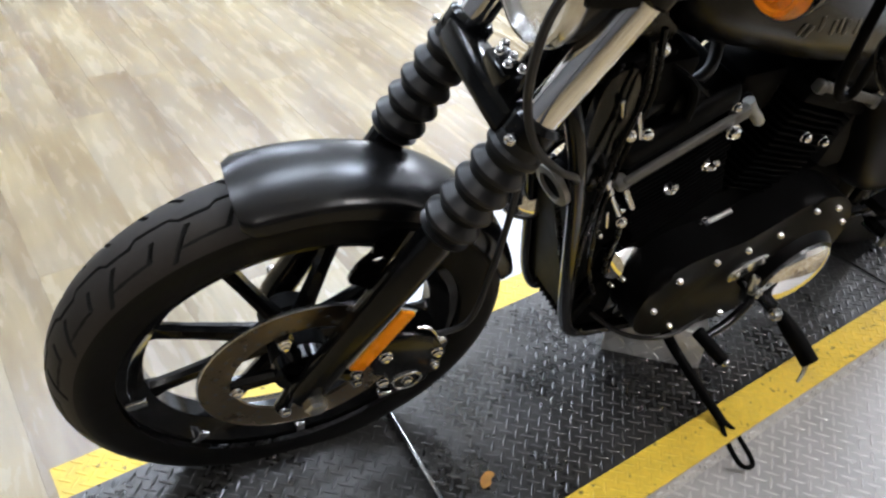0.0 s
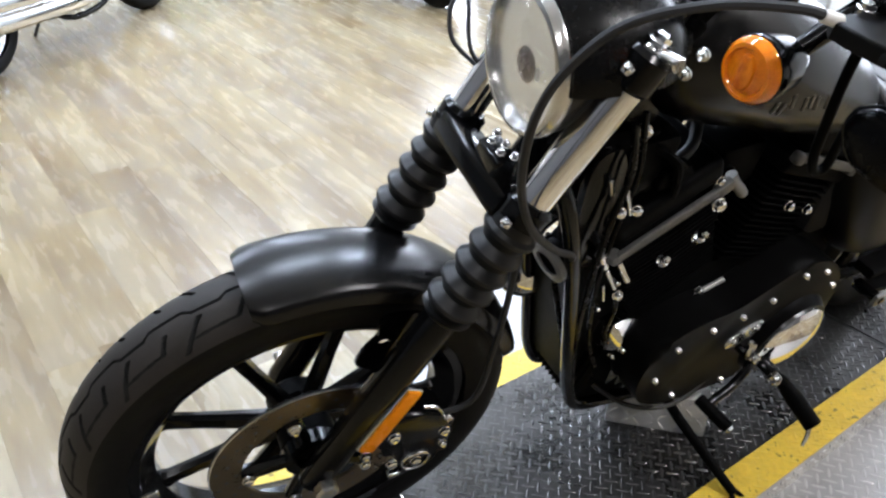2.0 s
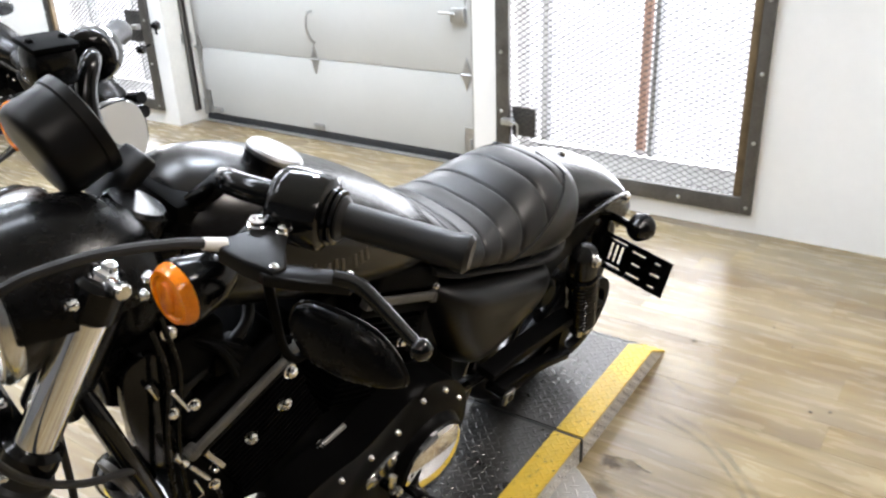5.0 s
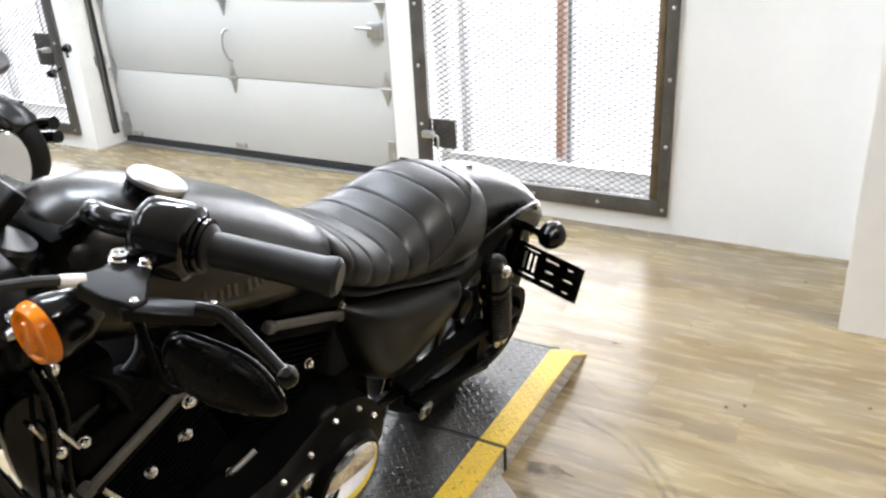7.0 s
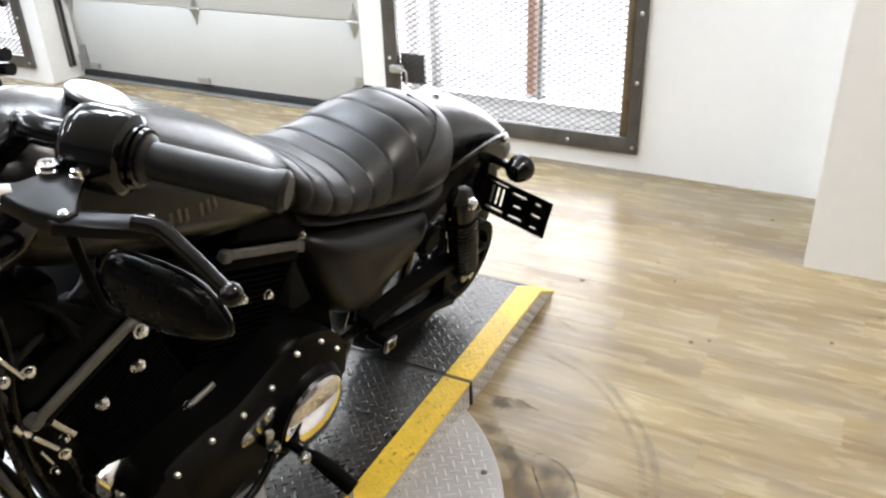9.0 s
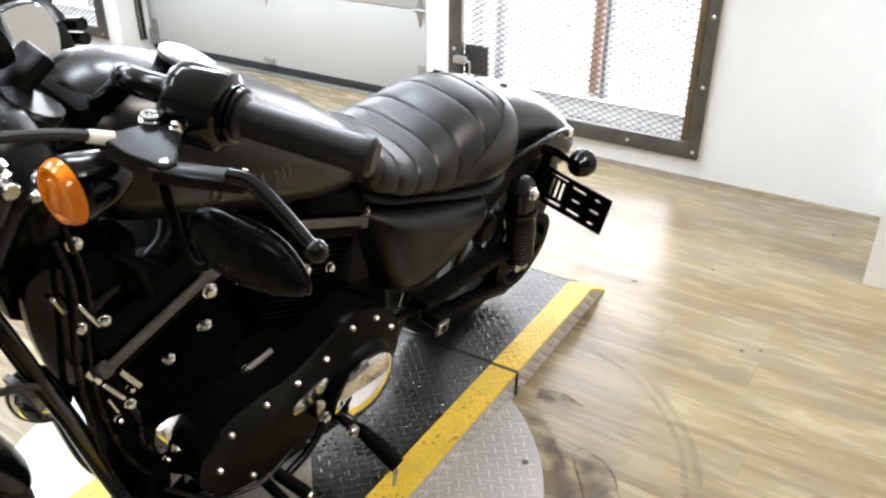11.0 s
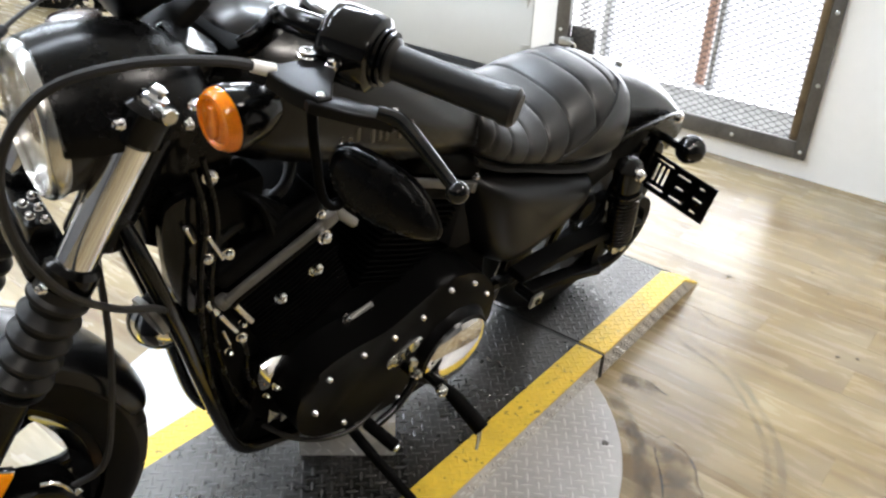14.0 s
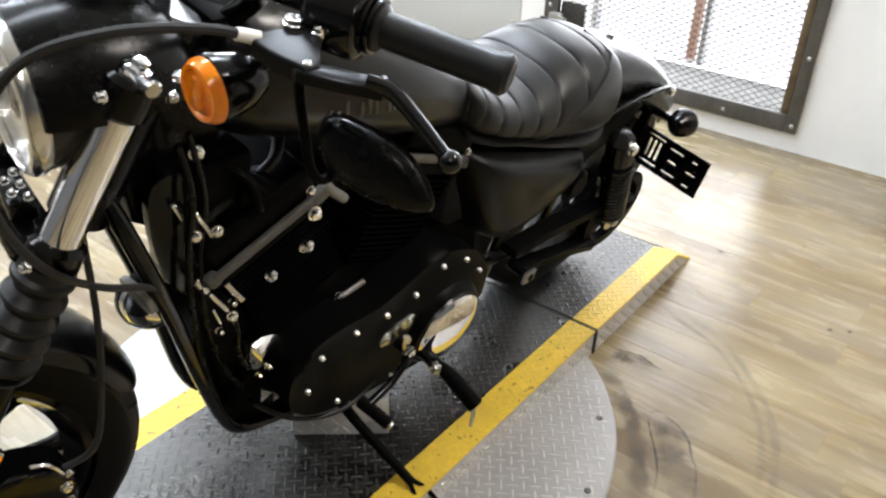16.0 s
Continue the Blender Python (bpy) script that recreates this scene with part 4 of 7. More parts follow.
lathe(bm, [(0.017, 0.0), (0.017, 0.012), (0.013, 0.016), (0.004, 0.017)], (0, FY + 0.118, 0.325), (0, 1, 0), 6)
part("front_axle", bm, M_POLISHED, bike, "bright axle nut")
# reflector on the slider
ra, rb = Vector((-0.108, FY + 0.1215, 0.522)), Vector((-0.048, FY + 0.1215, 0.404))
mid, dr = (ra + rb) / 2, (ra - rb)
rm = Matrix.Translation(mid) @ Matrix(((dr.normalized().x, 0, -dr.normalized().z, 0), (0, 1, 0, 0), (dr.normalized().z, 0, dr.normalized().x, 0), (0, 0, 0, 1)))
bm = B()
box(bm, (0, 0.002, 0), (dr.length, 0.010, 0.027), rm, bevel=0.002)
rp = part("reflector_holder", bm, M_POLISHED, bike, "silver reflector holder")
bm = B()
box(bm, (0, 0.0085, 0), (dr.length - 0.006, 0.005, 0.022), rm, bevel=0.0015)
part("reflector", bm, M_REFLECTOR, rp, "amber reflector")
# caliper
bm = B()
slab(bm, smooth2([(-0.085, 0.40), (-0.130, 0.415), (-0.185, 0.385), (-0.205, 0.330), (-0.190, 0.285), (-0.150, 0.262), (-0.118, 0.285), (-0.105, 0.33), (-0.075, 0.36)], 4), side_at(FY + 0.050), 0.052, 0.010, 3)
cal = part("brake_caliper", bm, M_GLOSS, bike, "gloss black brake caliper")
bm = B()
pts = smooth2([(-0.128, 0.300), (-0.158, 0.308), (-0.172, 0.292), (-0.162, 0.270), (-0.136, 0.272)], 5)
pipe(bm, [(x, FY + 0.103, z) for x, z in pts + pts[:1]], 0.0022, 6, 0)
part("caliper_badge", bm, M_POLISHED, cal, "thin silver outline badge")
for x, z, r in ((-0.150, 0.289, 0.008), (-0.105, 0.372, 0.009), (-0.188, 0.352, 0.008), (-0.110, 0.300, 0.008), (-0.190, 0.318, 0.006), (-0.064, 0.345, 0.007)):
    bm = B()
    screw(bm, (x, FY + 0.100, z), (0, 1, 0), r, 0.009)
    part("caliper_bolt", bm, M_CHROME, cal)
bm = B()
box(bm, (-0.118, FY + 0.098, 0.262), (0.020, 0.012, 0.010), bevel=0.002)
part("pad_pin", bm, M_POLISHED, cal)
bm = B()
pipe(bm, [(-0.185, FY + 0.085, 0.37), (-0.235, FY + 0.09, 0.40), (-0.255, FY + 0.075, 0.50), (-0.262, FY + 0.06, 0.62), (-0.26, FY + 0.04, 0.74), (-0.262, FY + 0.03, 0.80)], 0.0048, 8)
part("brake_hose", bm, M_SEAL, bike, "black brake hose")
bm = B()
pipe(bm, [(-0.150, FY + 0.092, 0.415), (-0.166, FY + 0.095, 0.412), (-0.178, FY + 0.096, 0.397), (-0.187, FY + 0.096, 0.374)], 0.0030, 8)
part("brake_line", bm, M_POLISHED, cal, "short bright metal brake line")
bm = B()
rod(bm, (-0.180, FY + 0.094, 0.360), (-0.200, FY + 0.094, 0.374), 0.0065, 8, bevel=0.001)
part("line_fitting", bm, M_POLISHED, cal, "bright line fitting")
# the fork brace and bracket with its round windows inside the wheel arch
def bracket(y):
    """A plate with a round window and a slot, hung inside the wheel arch."""
    outline = smooth2([(-0.046, 0.523), (-0.056, 0.552), (-0.072, 0.572), (-0.080, 0.606), (-0.135, 0.596), (-0.140, 0.560), (-0.122, 0.520), (-0.112, 0.482), (-0.088, 0.486), (-0.066, 0.506)], 4)
    window = [(-0.0825 + 0.0092 * math.cos(t), 0.556 + 0.0066 * math.sin(t)) for t in [2 * math.pi * q / 16 for q in range(16)]]
    slot = [(-0.1015, 0.5545), (-0.1095, 0.5500), (-0.1000, 0.5285), (-0.0920, 0.5335)]
    bm = B()
    edges = []
    for loop in (outline, window, slot):
        vs = [bm.verts.new((x, FY + y - 0.003, z)) for x, z in loop]
        edges += [bm.edges.new((p, q)) for p, q in zip(vs, vs[1:] + vs[:1])]
    bmesh.ops.triangle_fill(bm, use_beauty=True, use_dissolve=False, edges=edges)
    out = bmesh.ops.extrude_face_region(bm, geom=bm.faces[:])
    bmesh.ops.translate(bm, verts=[v for v in out["geom"] if isinstance(v, bmesh.types.BMVert)], vec=(0, 0.006, 0))
    bmesh.ops.recalc_face_normals(bm, faces=bm.faces[:])
    return bm


for y in (0.066, -0.066):
    part("fender_bracket", bracket(y), M_GLOSS, bike, "black fender bracket with a round window and a slot", smooth=0)


# front fender
def arch(c, a0, a1, R, section, steps=40, thick=0.0025, radius=None):
    """A fender: a cross-section (y, drop) swept round the axle from angle a0 to a1 (degrees from ahead, over the top)."""
    bm = B()
    outer, inner = [], []
    for k in range(steps + 1):
        t = k / steps
        a = radians(a0 + (a1 - a0) * t)
        rr = radius(t) if radius else R
        grow = section(t)
        outer.append([Vector((c[0] + (rr - d) * math.cos(a), c[1] + y, c[2] + (rr - d) * math.sin(a))) for y, d in grow])
        inner.append([Vector((c[0] + (rr - d - thick) * math.cos(a), c[1] + y * 0.97, c[2] + (rr - d - thick) * math.sin(a))) for y, d in grow])
    rings = [o + i[::-1] for o, i in zip(outer, inner)]
    loft(bm, rings)
    return bm


def fender_section(half, crown, sides):
    pts = []
    n = 18
    for k in range(n + 1):
        u = -1 + 2 * k / n
        y = half * math.sin(u * math.pi / 2)
        d = crown * (1 - math.cos(u * math.pi / 2)) + sides * max(0, abs(u) - 0.8) / 0.2
        pts.append((y, d))
    return pts


def front_section(t):
    e = min(1.0, min(t, 1 - t) / 0.05)
    e = math.sqrt(max(0.0, 1 - (1 - e) ** 2))
    return fender_section(0.063 * (0.84 + 0.16 * e), 0.022, 0.008 * e + 0.002)


part("front_fender", arch(AXF, 75, 160, 0.3445, front_section, 44, 0.003), M_DENIM, bike, "satin black short front fender")

SHIFT[0] = Matrix()
# headlamp: bucket with a visor, bright rim, lens and reflector
HL = Vector((-0.226, 0.054, 0.917))
HD = Vector((0.994, -0.11, -0.03)).normalized()
bm = B()
lathe(bm, [(0.026, -0.150), (0.040, -0.138), (0.056, -0.105), (0.070, -0.06), (0.077, -0.02), (0.078, -0.006)], HL, HD, 40)
lampb = part("headlamp", bm, M_DENIM, bike, "black round headlamp with a bright rim and a visor")
bm = B()
lathe(bm, [(0.078, -0.010), (0.081, -0.004), (0.081, 0.003), (0.077, 0.009), (0.072, 0.010), (0.070, 0.004), (0.071, -0.008)], HL, HD, 48)
part("headlamp_rim", bm, M_POLISHED, lampb, "chrome lamp rim")
bm = B()
lathe(bm, [(0.071, 0.002), (0.064, 0.010), (0.048, 0.017), (0.028, 0.021), (0.001, 0.022)], HL, HD, 40)
part("headlamp_lens", bm, M_CLEAR, lampb, "clear faceted lamp glass")
bm = B()
lathe(bm, [(0.0705, 0.0), (0.060, -0.022), (0.040, -0.043), (0.020, -0.052), (0.001, -0.053)], HL, HD, 40)
part("lamp_reflector", bm, M_LAMP, lampb)
m = Matrix.Translation(HL) @ axes_to(HD)
lup = m.to_3x3().inverted() @ Vector((0, -0.2, 1))
LA = math.atan2(lup.y, lup.x)
LM = m @ pose(0, 0, 0, 0, 0, math.degrees(LA) - 90)          # y up the lamp's face, z out of it
bm = B()
lathe(bm, [(0.032, -0.030), (0.032, -0.012), (0.027, -0.003), (0.014, 0.002), (0.0005, 0.003)], LM @ Vector((0, -0.004, 0)), HD, 28)
part("lamp_dome", bm, M_DOME, lampb, "smoked round projector dome")
for y, h in ((0.029, 0.010), (-0.040, 0.008)):
    bm = B()
    box(bm, (0, y, -0.014), (2 * math.sqrt(0.066 ** 2 - y * y), h, 0.020), LM, bevel=0.002)
    part("lamp_shelf", bm, M_SHELF, lampb, "white shelf across the reflector")
bm = B()
box(bm, (0.024, -0.006, -0.006), (0.012, 0.018, 0.012), LM, bevel=0.002)
part("lamp_block", bm, M_SHELF, lampb)
for k in range(12):
    a = radians(30 * k)
    bm = B()
    m = Matrix.Translation(HL) @ axes_to(HD)
    rod(bm, m @ Vector((0.030 * math.cos(a), 0.030 * math.sin(a), -0.040)), m @ Vector((0.066 * math.cos(a), 0.066 * math.sin(a), -0.006)), 0.0026, 6)
    part("reflector_rib", bm, M_LAMP, lampb)
# visor over the bucket
bm = B()
m = Matrix.Translation(HL) @ axes_to(HD)
base = math.degrees(LA)
rings = []
for h, r0 in ((-0.004, 0.0835), (-0.008, 0.0845), (-0.03, 0.090), (-0.07, 0.093), (-0.115, 0.087), (-0.15, 0.069), (-0.168, 0.046)):
    ring = []
    for k in range(25):
        a = radians(base - 96 + 192 * k / 24)
        ring.append(m @ Vector((r0 * math.cos(a), r0 * math.sin(a), h )))
    for k in range(24, -1, -1):
        a = radians(base - 96 + 192 * k / 24)
        ring.append(m @ Vector(((r0 - 0.003) * math.cos(a), (r0 - 0.003) * math.sin(a), h )))
    rings.append(ring)
loft(bm, rings)
hood = part("visor", bm, M_FRAME, lampb, "satin black lamp hood")
tilt = Vector((0.10, -0.25, 1.0)).normalized()
# round cap whose grey colour paints in the glare on its top
bm = B()
lathe(bm, [(0.028, -0.030), (0.027, 0.0), (0.0245, 0.003), (0.0235, 0.0015), (0.012, 0.0030), (0.0005, 0.0035)], HL + HD * -0.066 + Vector((0, -0.046, 0.080)), tilt, 36)
part("hood_button", bm, M_DOME, hood, "smooth round cap on the lamp's hood, grey for its glare")
bm = B()
rod(bm, HL + HD * -0.12, HL + HD * -0.20, 0.02, 12)
part("lamp_mount", bm, M_FRAME, bike)

# handlebar, risers, speedometer
bm = B()
left = [(-0.450, 0.02, 0.950), (-0.452, 0.06, 0.955), (-0.462, 0.09, 0.985), (-0.455, 0.125, 1.020), (-0.415, 0.185, 1.062), (-0.405, 0.225, 1.076), (-0.425, 0.288, 1.081), (-0.481, 0.430, 1.083)]
ACROSS, BARC = Vector((0.181, 0.978, 0.102)).normalized(), Vector((-0.359, 0.0215, 0.983))


def other(p):
    """The place on the far side of the handlebar that answers to p."""
    p = Vector(p)
    return p - 2 * (p - BARC).dot(ACROSS) * ACROSS


FLIP = Matrix([[*(other(BARC + Vector([i == k for k in range(3)])) - other(BARC)), 0] for i in range(3)] + [[0, 0, 0, 1]]).transposed()
FLIP = Matrix.Translation(other(BARC)) @ FLIP @ Matrix.Translation(-BARC)
right = [other(left[-1]), other(left[-2]), (-0.485, -0.172, 1.040), (-0.463, -0.150, 1.012), (-0.456, -0.125, 0.975), (-0.452, -0.075, 0.953)]
pipe(bm, right + left, 0.0130, 12)
part("handlebar", bm, M_GLOSS, bike, "gloss black handlebar")
bm = B()
for y in (-0.03, 0.07):
    rod(bm, (-0.405, y, 0.90), (-0.445, y, 0.945), 0.017, 14, bevel=0.003)
box(bm, (-0.450, 0.02, 0.953), (0.044, 0.125, 0.040), bevel=0.009)
part("riser_clamp", bm, M_ENGINE, bike)
SD = Vector((-0.92, 0.0, 0.40)).normalized()
SP = Vector((-0.350, 0.0, 1.045))
bm = B()
lathe(bm, [(0.030, -0.034), (0.048, -0.033), (0.053, -0.029), (0.055, -0.022), (0.055, 0.014), (0.057, 0.016), (0.057, 0.028), (0.051, 0.030)], SP, SD, 40)
sp = part("speedometer", bm, M_MATT, bike, "satin black speedometer housing")
bm = B()
lathe(bm, [(0.0505, 0.025), (0.001, 0.025)], SP, SD, 32)
part("dial", bm, M_HOLE, sp, "black dial")
bm = B()
box(bm, (0, 0, 0), (0.075, 0.045, 0.022), Matrix.Translation((-0.405, 0.012, 0.985)) @ pose(0, 0, 0, 0, 40, 0), bevel=0.006)
part("speedometer_bracket", bm, M_MATT, bike)

GD = (Vector((-0.481, 0.433, 1.083)) - Vector((-0.432, 0.318, 1.081))).normalized()
for sgn in (1, -1):
    def side_part(name, bm, material, parent, label=""):
        if sgn < 0:
            bm.transform(FLIP)
        return part(name, bm, material, parent, label)

    GO = Vector((-0.432, 0.316, 1.081))
    bm = B()
    lathe(bm, [(0.019, 0.0), (0.021, 0.003), (0.021, 0.006), (0.0160, 0.010), (0.0164, 0.110), (0.0180, 0.114), (0.0182, 0.122), (0.014, 0.126), (0.001, 0.126)], GO, GD, 24)
    side_part("grip", bm, M_GRIP, bike, "dark grey rubber grip")
    bm = B()
    lathe(bm, [(0.018, -0.060), (0.029, -0.058), (0.0345, -0.052), (0.0358, -0.045), (0.0358, -0.016), (0.034, -0.009), (0.028, -0.006), (0.020, -0.005)], GO, GD, 30)
    sw = side_part("switch_housing", bm, M_TUBE, bike, "gloss black switch housing")
    for h, r in ((-0.004, 0.0268), (0.0015, 0.0250)):
        bm = B()
        lathe(bm, [(r - 0.004, h - 0.0022), (r, h - 0.0016), (r, h + 0.0016), (r - 0.004, h + 0.0022)], GO, GD, 28)
        side_part("grip_flange", bm, M_GLOSS, sw)
    for h, a in ((-0.022, 92), (-0.040, 215)):
        bm = B()
        mm = Matrix.Translation(GO) @ axes_to(GD)
        screw(bm, mm @ Vector((0.033 * math.cos(radians(a)), 0.033 * math.sin(radians(a)), h)), mm.to_3x3() @ Vector((math.cos(radians(a)), math.sin(radians(a)), 0)), 0.0032, 0.003)
        side_part("switch_screw", bm, M_CHROME, sw)
    # perch and lever
    bm = B()
    slab(bm, [(-0.327, 0.286), (-0.337, 0.276), (-0.366, 0.284), (-0.384, 0.266), (-0.412, 0.249), (-0.432, 0.251), (-0.428, 0.274), (-0.398, 0.290), (-0.380, 0.305), (-0.366, 0.323), (-0.353, 0.340), (-0.338, 0.340), (-0.330, 0.314)], Matrix.Translation((0, 0, 1.060)), 0.015, 0.003, 3)
    if sgn < 0:
        bm.free()
        continue
    side_part("lever_perch", bm, M_MATT, bike, "satin black clutch perch")
    for x, y, r in ((-0.372, 0.280, 0.0075), (-0.382, 0.301, 0.0048), (-0.418, 0.262, 0.0055)):
        bm = B()
        lathe(bm, [(r * 1.25, 0), (r * 1.25, 0.004), (r, 0.0045), (r, 0.0085), (r * 0.55, 0.009), (r * 0.5, 0.006), (0.0005, 0.006)], (x, y, 1.074), (0, 0, 1), 12)
        side_part("perch_bolt", bm, M_CHROME, bike)
    bm = B()
    slab(bm, [(-0.336, 0.322), (-0.332, 0.336), (-0.352, 0.360), (-0.378, 0.388), (-0.394, 0.386), (-0.384, 0.366), (-0.366, 0.340), (-0.350, 0.326)], Matrix.Translation((0, 0, 1.062)), 0.010, 0.003, 2)
    blade = side_part("lever_blade", bm, M_MATT, bike, "flat black root of the lever")
    for x, y in ((-0.386, 0.379), (-0.345, 0.334)):
        bm = B()
        screw(bm, (x, y, 1.071), (0, 0, 1), 0.0042, 0.006)
        side_part("lever_pin", bm, M_CHROME, blade)
    bm = B()
    lv = [Vector(p) for p in ((-0.376, 0.372, 1.071), (-0.384, 0.386, 1.071), (-0.387, 0.400, 1.067), (-0.389, 0.430, 1.056), (-0.390, 0.459, 1.045))]
    pipe(bm, lv, lambda t: 0.0100 - 0.0030 * t, 10, 6, 0.8)
    bmesh.ops.create_uvsphere(bm, u_segments=14, v_segments=10, radius=0.0098, matrix=Matrix.Translation(lv[-1]))
    side_part("clutch_lever", bm, M_TUBE, bike, "gloss black hand lever with a ball end")
# brake reservoir on the other side
bm = B()
box(bm, (-0.424, -0.158, 1.052), (0.055, 0.046, 0.048), bevel=0.010)
part("brake_reservoir", bm, M_GLOSS, bike, "gloss black fluid reservoir")
bm = B()
box(bm, (-0.424, -0.158, 1.079), (0.057, 0.048, 0.008), bevel=0.003)
for dx in (-0.02, 0.02):
    screw(bm, (-0.424 + dx, -0.158, 1.083), (0, 0, 1), 0.0045, 0.004)
part("reservoir_lid", bm, M_ENGINE, bike)

# turn signals: amber lens in a black shell
def signal(c, d, r, lens_mat, lens_label, stalk_to, deep=0.055):
    c, d = Vector(c), Vector(d).normalized()
    bm = B()
    lathe(bm, [(0.004, -deep), (r * 0.55, -deep * 0.92), (r * 0.86, -deep * 0.6), (r, -0.010), (r * 1.03, -0.006), (r * 1.03, 0.0), (r * 0.97, 0.001)], c, d, 28)
    s = part("turn_signal", bm, M_GLOSS, bike, "black bullet turn signal")
    bm = B()
    lathe(bm, [(r * 0.99, 0.0), (r * 0.97, 0.006), (r * 0.84, 0.012), (r * 0.72, 0.0125), (r * 0.66, 0.010), (r * 0.35, 0.0125), (0.0005, 0.0135)], c, d, 32)
    part("signal_lens", bm, lens_mat, s, lens_label)
    if lens_mat is M_AMBER:
        bm = B()
        lathe(bm, [(r * 0.50, 0.0115), (r * 0.46, 0.0150), (r * 0.30, 0.0160), (0.0005, 0.0165)], c, d, 24, squash=(0.72, 1.15))
        part("inner_lens", bm, M_AMBER2, s, "deeper amber oval middle of the lens")
    bm = B()
    rod(bm, c - d * deep * 0.5, stalk_to, 0.010, 12)
    part("signal_stalk", bm, M_GLOSS, s)
    return s


signal((-0.318, 0.243, 1.006), (0.99, 0.0, -0.05), 0.0305, M_AMBER, "amber ribbed lens", (-0.41, 0.255, 1.06))
signal((-0.400, -0.200, 0.960), (0.99, 0.0, -0.05), 0.0335, M_AMBER, "amber ribbed lens", other((-0.41, 0.255, 1.06)))
for z, y in ((0.992, 0.180), (0.964, 0.169)):
    bm = B()
    screw(bm, (-0.330, y, z - 0.01), (1, 0.2, 0), 0.0055, 0.008)
    part("mount_nut", bm, M_POLISHED, bike)

# mirrors: slung under the bar on the left, turned in on the right
bm = B()
mo = smooth2([(0, 0), (0.005, 0.013), (0.023, 0.022), (0.079, 0.027), (0.118, 0.008), (0.122, -0.011), (0.078, -0.032), (0.030, -0.034), (0.005, -0.017)], 5)
MIRL = Matrix.Translation((-0.393, 0.306, 0.984)) @ Matrix(((-0.280, -0.211, 0.937, 0), (0.941, 0.133, 0.311, 0), (-0.190, 0.968, 0.161, 0), (0, 0, 0, 1)))
mx0, my0 = 0.060, -0.003
loft(bm, [[MIRL @ Vector((mx0 + (x - mx0) * q, my0 + (y - my0) * q, h)) for x, y in mo] for q, h in ((0.97, -0.012), (1.0, -0.008), (1.0, -0.004), (0.97, 0.001), (0.90, 0.005), (0.78, 0.008), (0.6, 0.010), (0.35, 0.0115), (0.1, 0.012))])
mr = part("mirror", bm, M_FRAME, bike, "black teardrop mirror hanging under the handlebar", smooth=70)
bm = B()
pipe(bm, [MIRL @ Vector((mx0 + (x - mx0) * 1.0, my0 + (y - my0) * 1.0, -0.006)) for x, y in mo + mo[:1]], 0.0026, 6, 0)
part("mirror_rim", bm, M_TUBE, mr, "glossy rim of the mirror")
bm = B()
slab(bm, [(x * 0.94 + 0.004, y * 0.9) for x, y in mo], MIRL @ Matrix.Translation((0, 0, -0.0125)), -0.002)
part("mirror_glass", bm, M_MIRROR, mr)
bm = B()
pipe(bm, [(-0.372, 0.290, 1.066), (-0.379, 0.29, 1.015), (-0.390, 0.29, 0.970), (-0.403, 0.29, 0.925), (-0.419, 0.29, 0.902), (-0.432, 0.292, 0.906), (-0.420, 0.297, 0.940), (-0.404, 0.305, 0.972), (-0.398, 0.318, 0.985)], 0.0050, 10)
part("mirror_stem", bm, M_ENGINE, bike)
bm = B()
mo2 = smooth2([(-0.075, -0.02), (-0.06, 0.04), (-0.01, 0.058), (0.05, 0.050), (0.075, 0.01), (0.06, -0.045), (0.0, -0.06), (-0.055, -0.052)], 5)
nrm = Vector((-0.30, 0.93, 0.22)).normalized()
MIRR = Matrix.Translation((-0.541, -0.222, 0.893)) @ nrm.to_track_quat("Z", "Y").to_matrix().to_4x4() @ Matrix.Scale(0.86, 4)
slab(bm, [(x * 1.05, y * 1.05) for x, y in mo2], MIRR @ Matrix.Translation((0, 0, -0.018)), 0.0165, 0.005, 2)
m2 = part("mirror", bm, M_GLOSS, bike, "black-backed mirror turned inwards")
bm = B()
slab(bm, [(x, y) for x, y in mo2], MIRR @ Matrix.Translation((0, 0, -0.003)), 0.003, 0.001, 1)
part("mirror_glass", bm, M_MIRROR, m2)
bm = B()
pipe(bm, [other((-0.39, 0.29, 1.06)), other((-0.40, 0.29, 1.0)), (-0.52, -0.245, 0.93), (-0.553, -0.245, 0.905)], 0.0068, 8)
part("mirror_stem", bm, M_GLOSS, bike)

# cables
bm = B()
pipe(bm, [(-0.333, 0.282, 1.073), (-0.295, 0.268, 1.081), (-0.235, 0.235, 1.073), (-0.180, 0.200, 1.040), (-0.150, 0.175, 0.965), (-0.158, 0.165, 0.87), (-0.195, 0.160, 0.785), (-0.255, 0.150, 0.72), (-0.325, 0.118, 0.655), (-0.375, 0.078, 0.575), (-0.42, 0.045, 0.46), (-0.465, 0.035, 0.33), (-0.52, 0.07, 0.245), (-0.58, 0.13, 0.203), (-0.65, 0.16, 0.187), (-0.72, 0.165, 0.192), (-0.80, 0.15, 0.235)], 0.0046, 8, 7)
part("clutch_cable", bm, M_SEAL, bike, "black clutch cable")
bm = B()
rod(bm, (-0.336, 0.283, 1.072), (-0.318, 0.277, 1.077), 0.0062, 10, 0.0055)
part("cable_ferrule", bm, M_SHELF, bike, "pale cable ferrule")
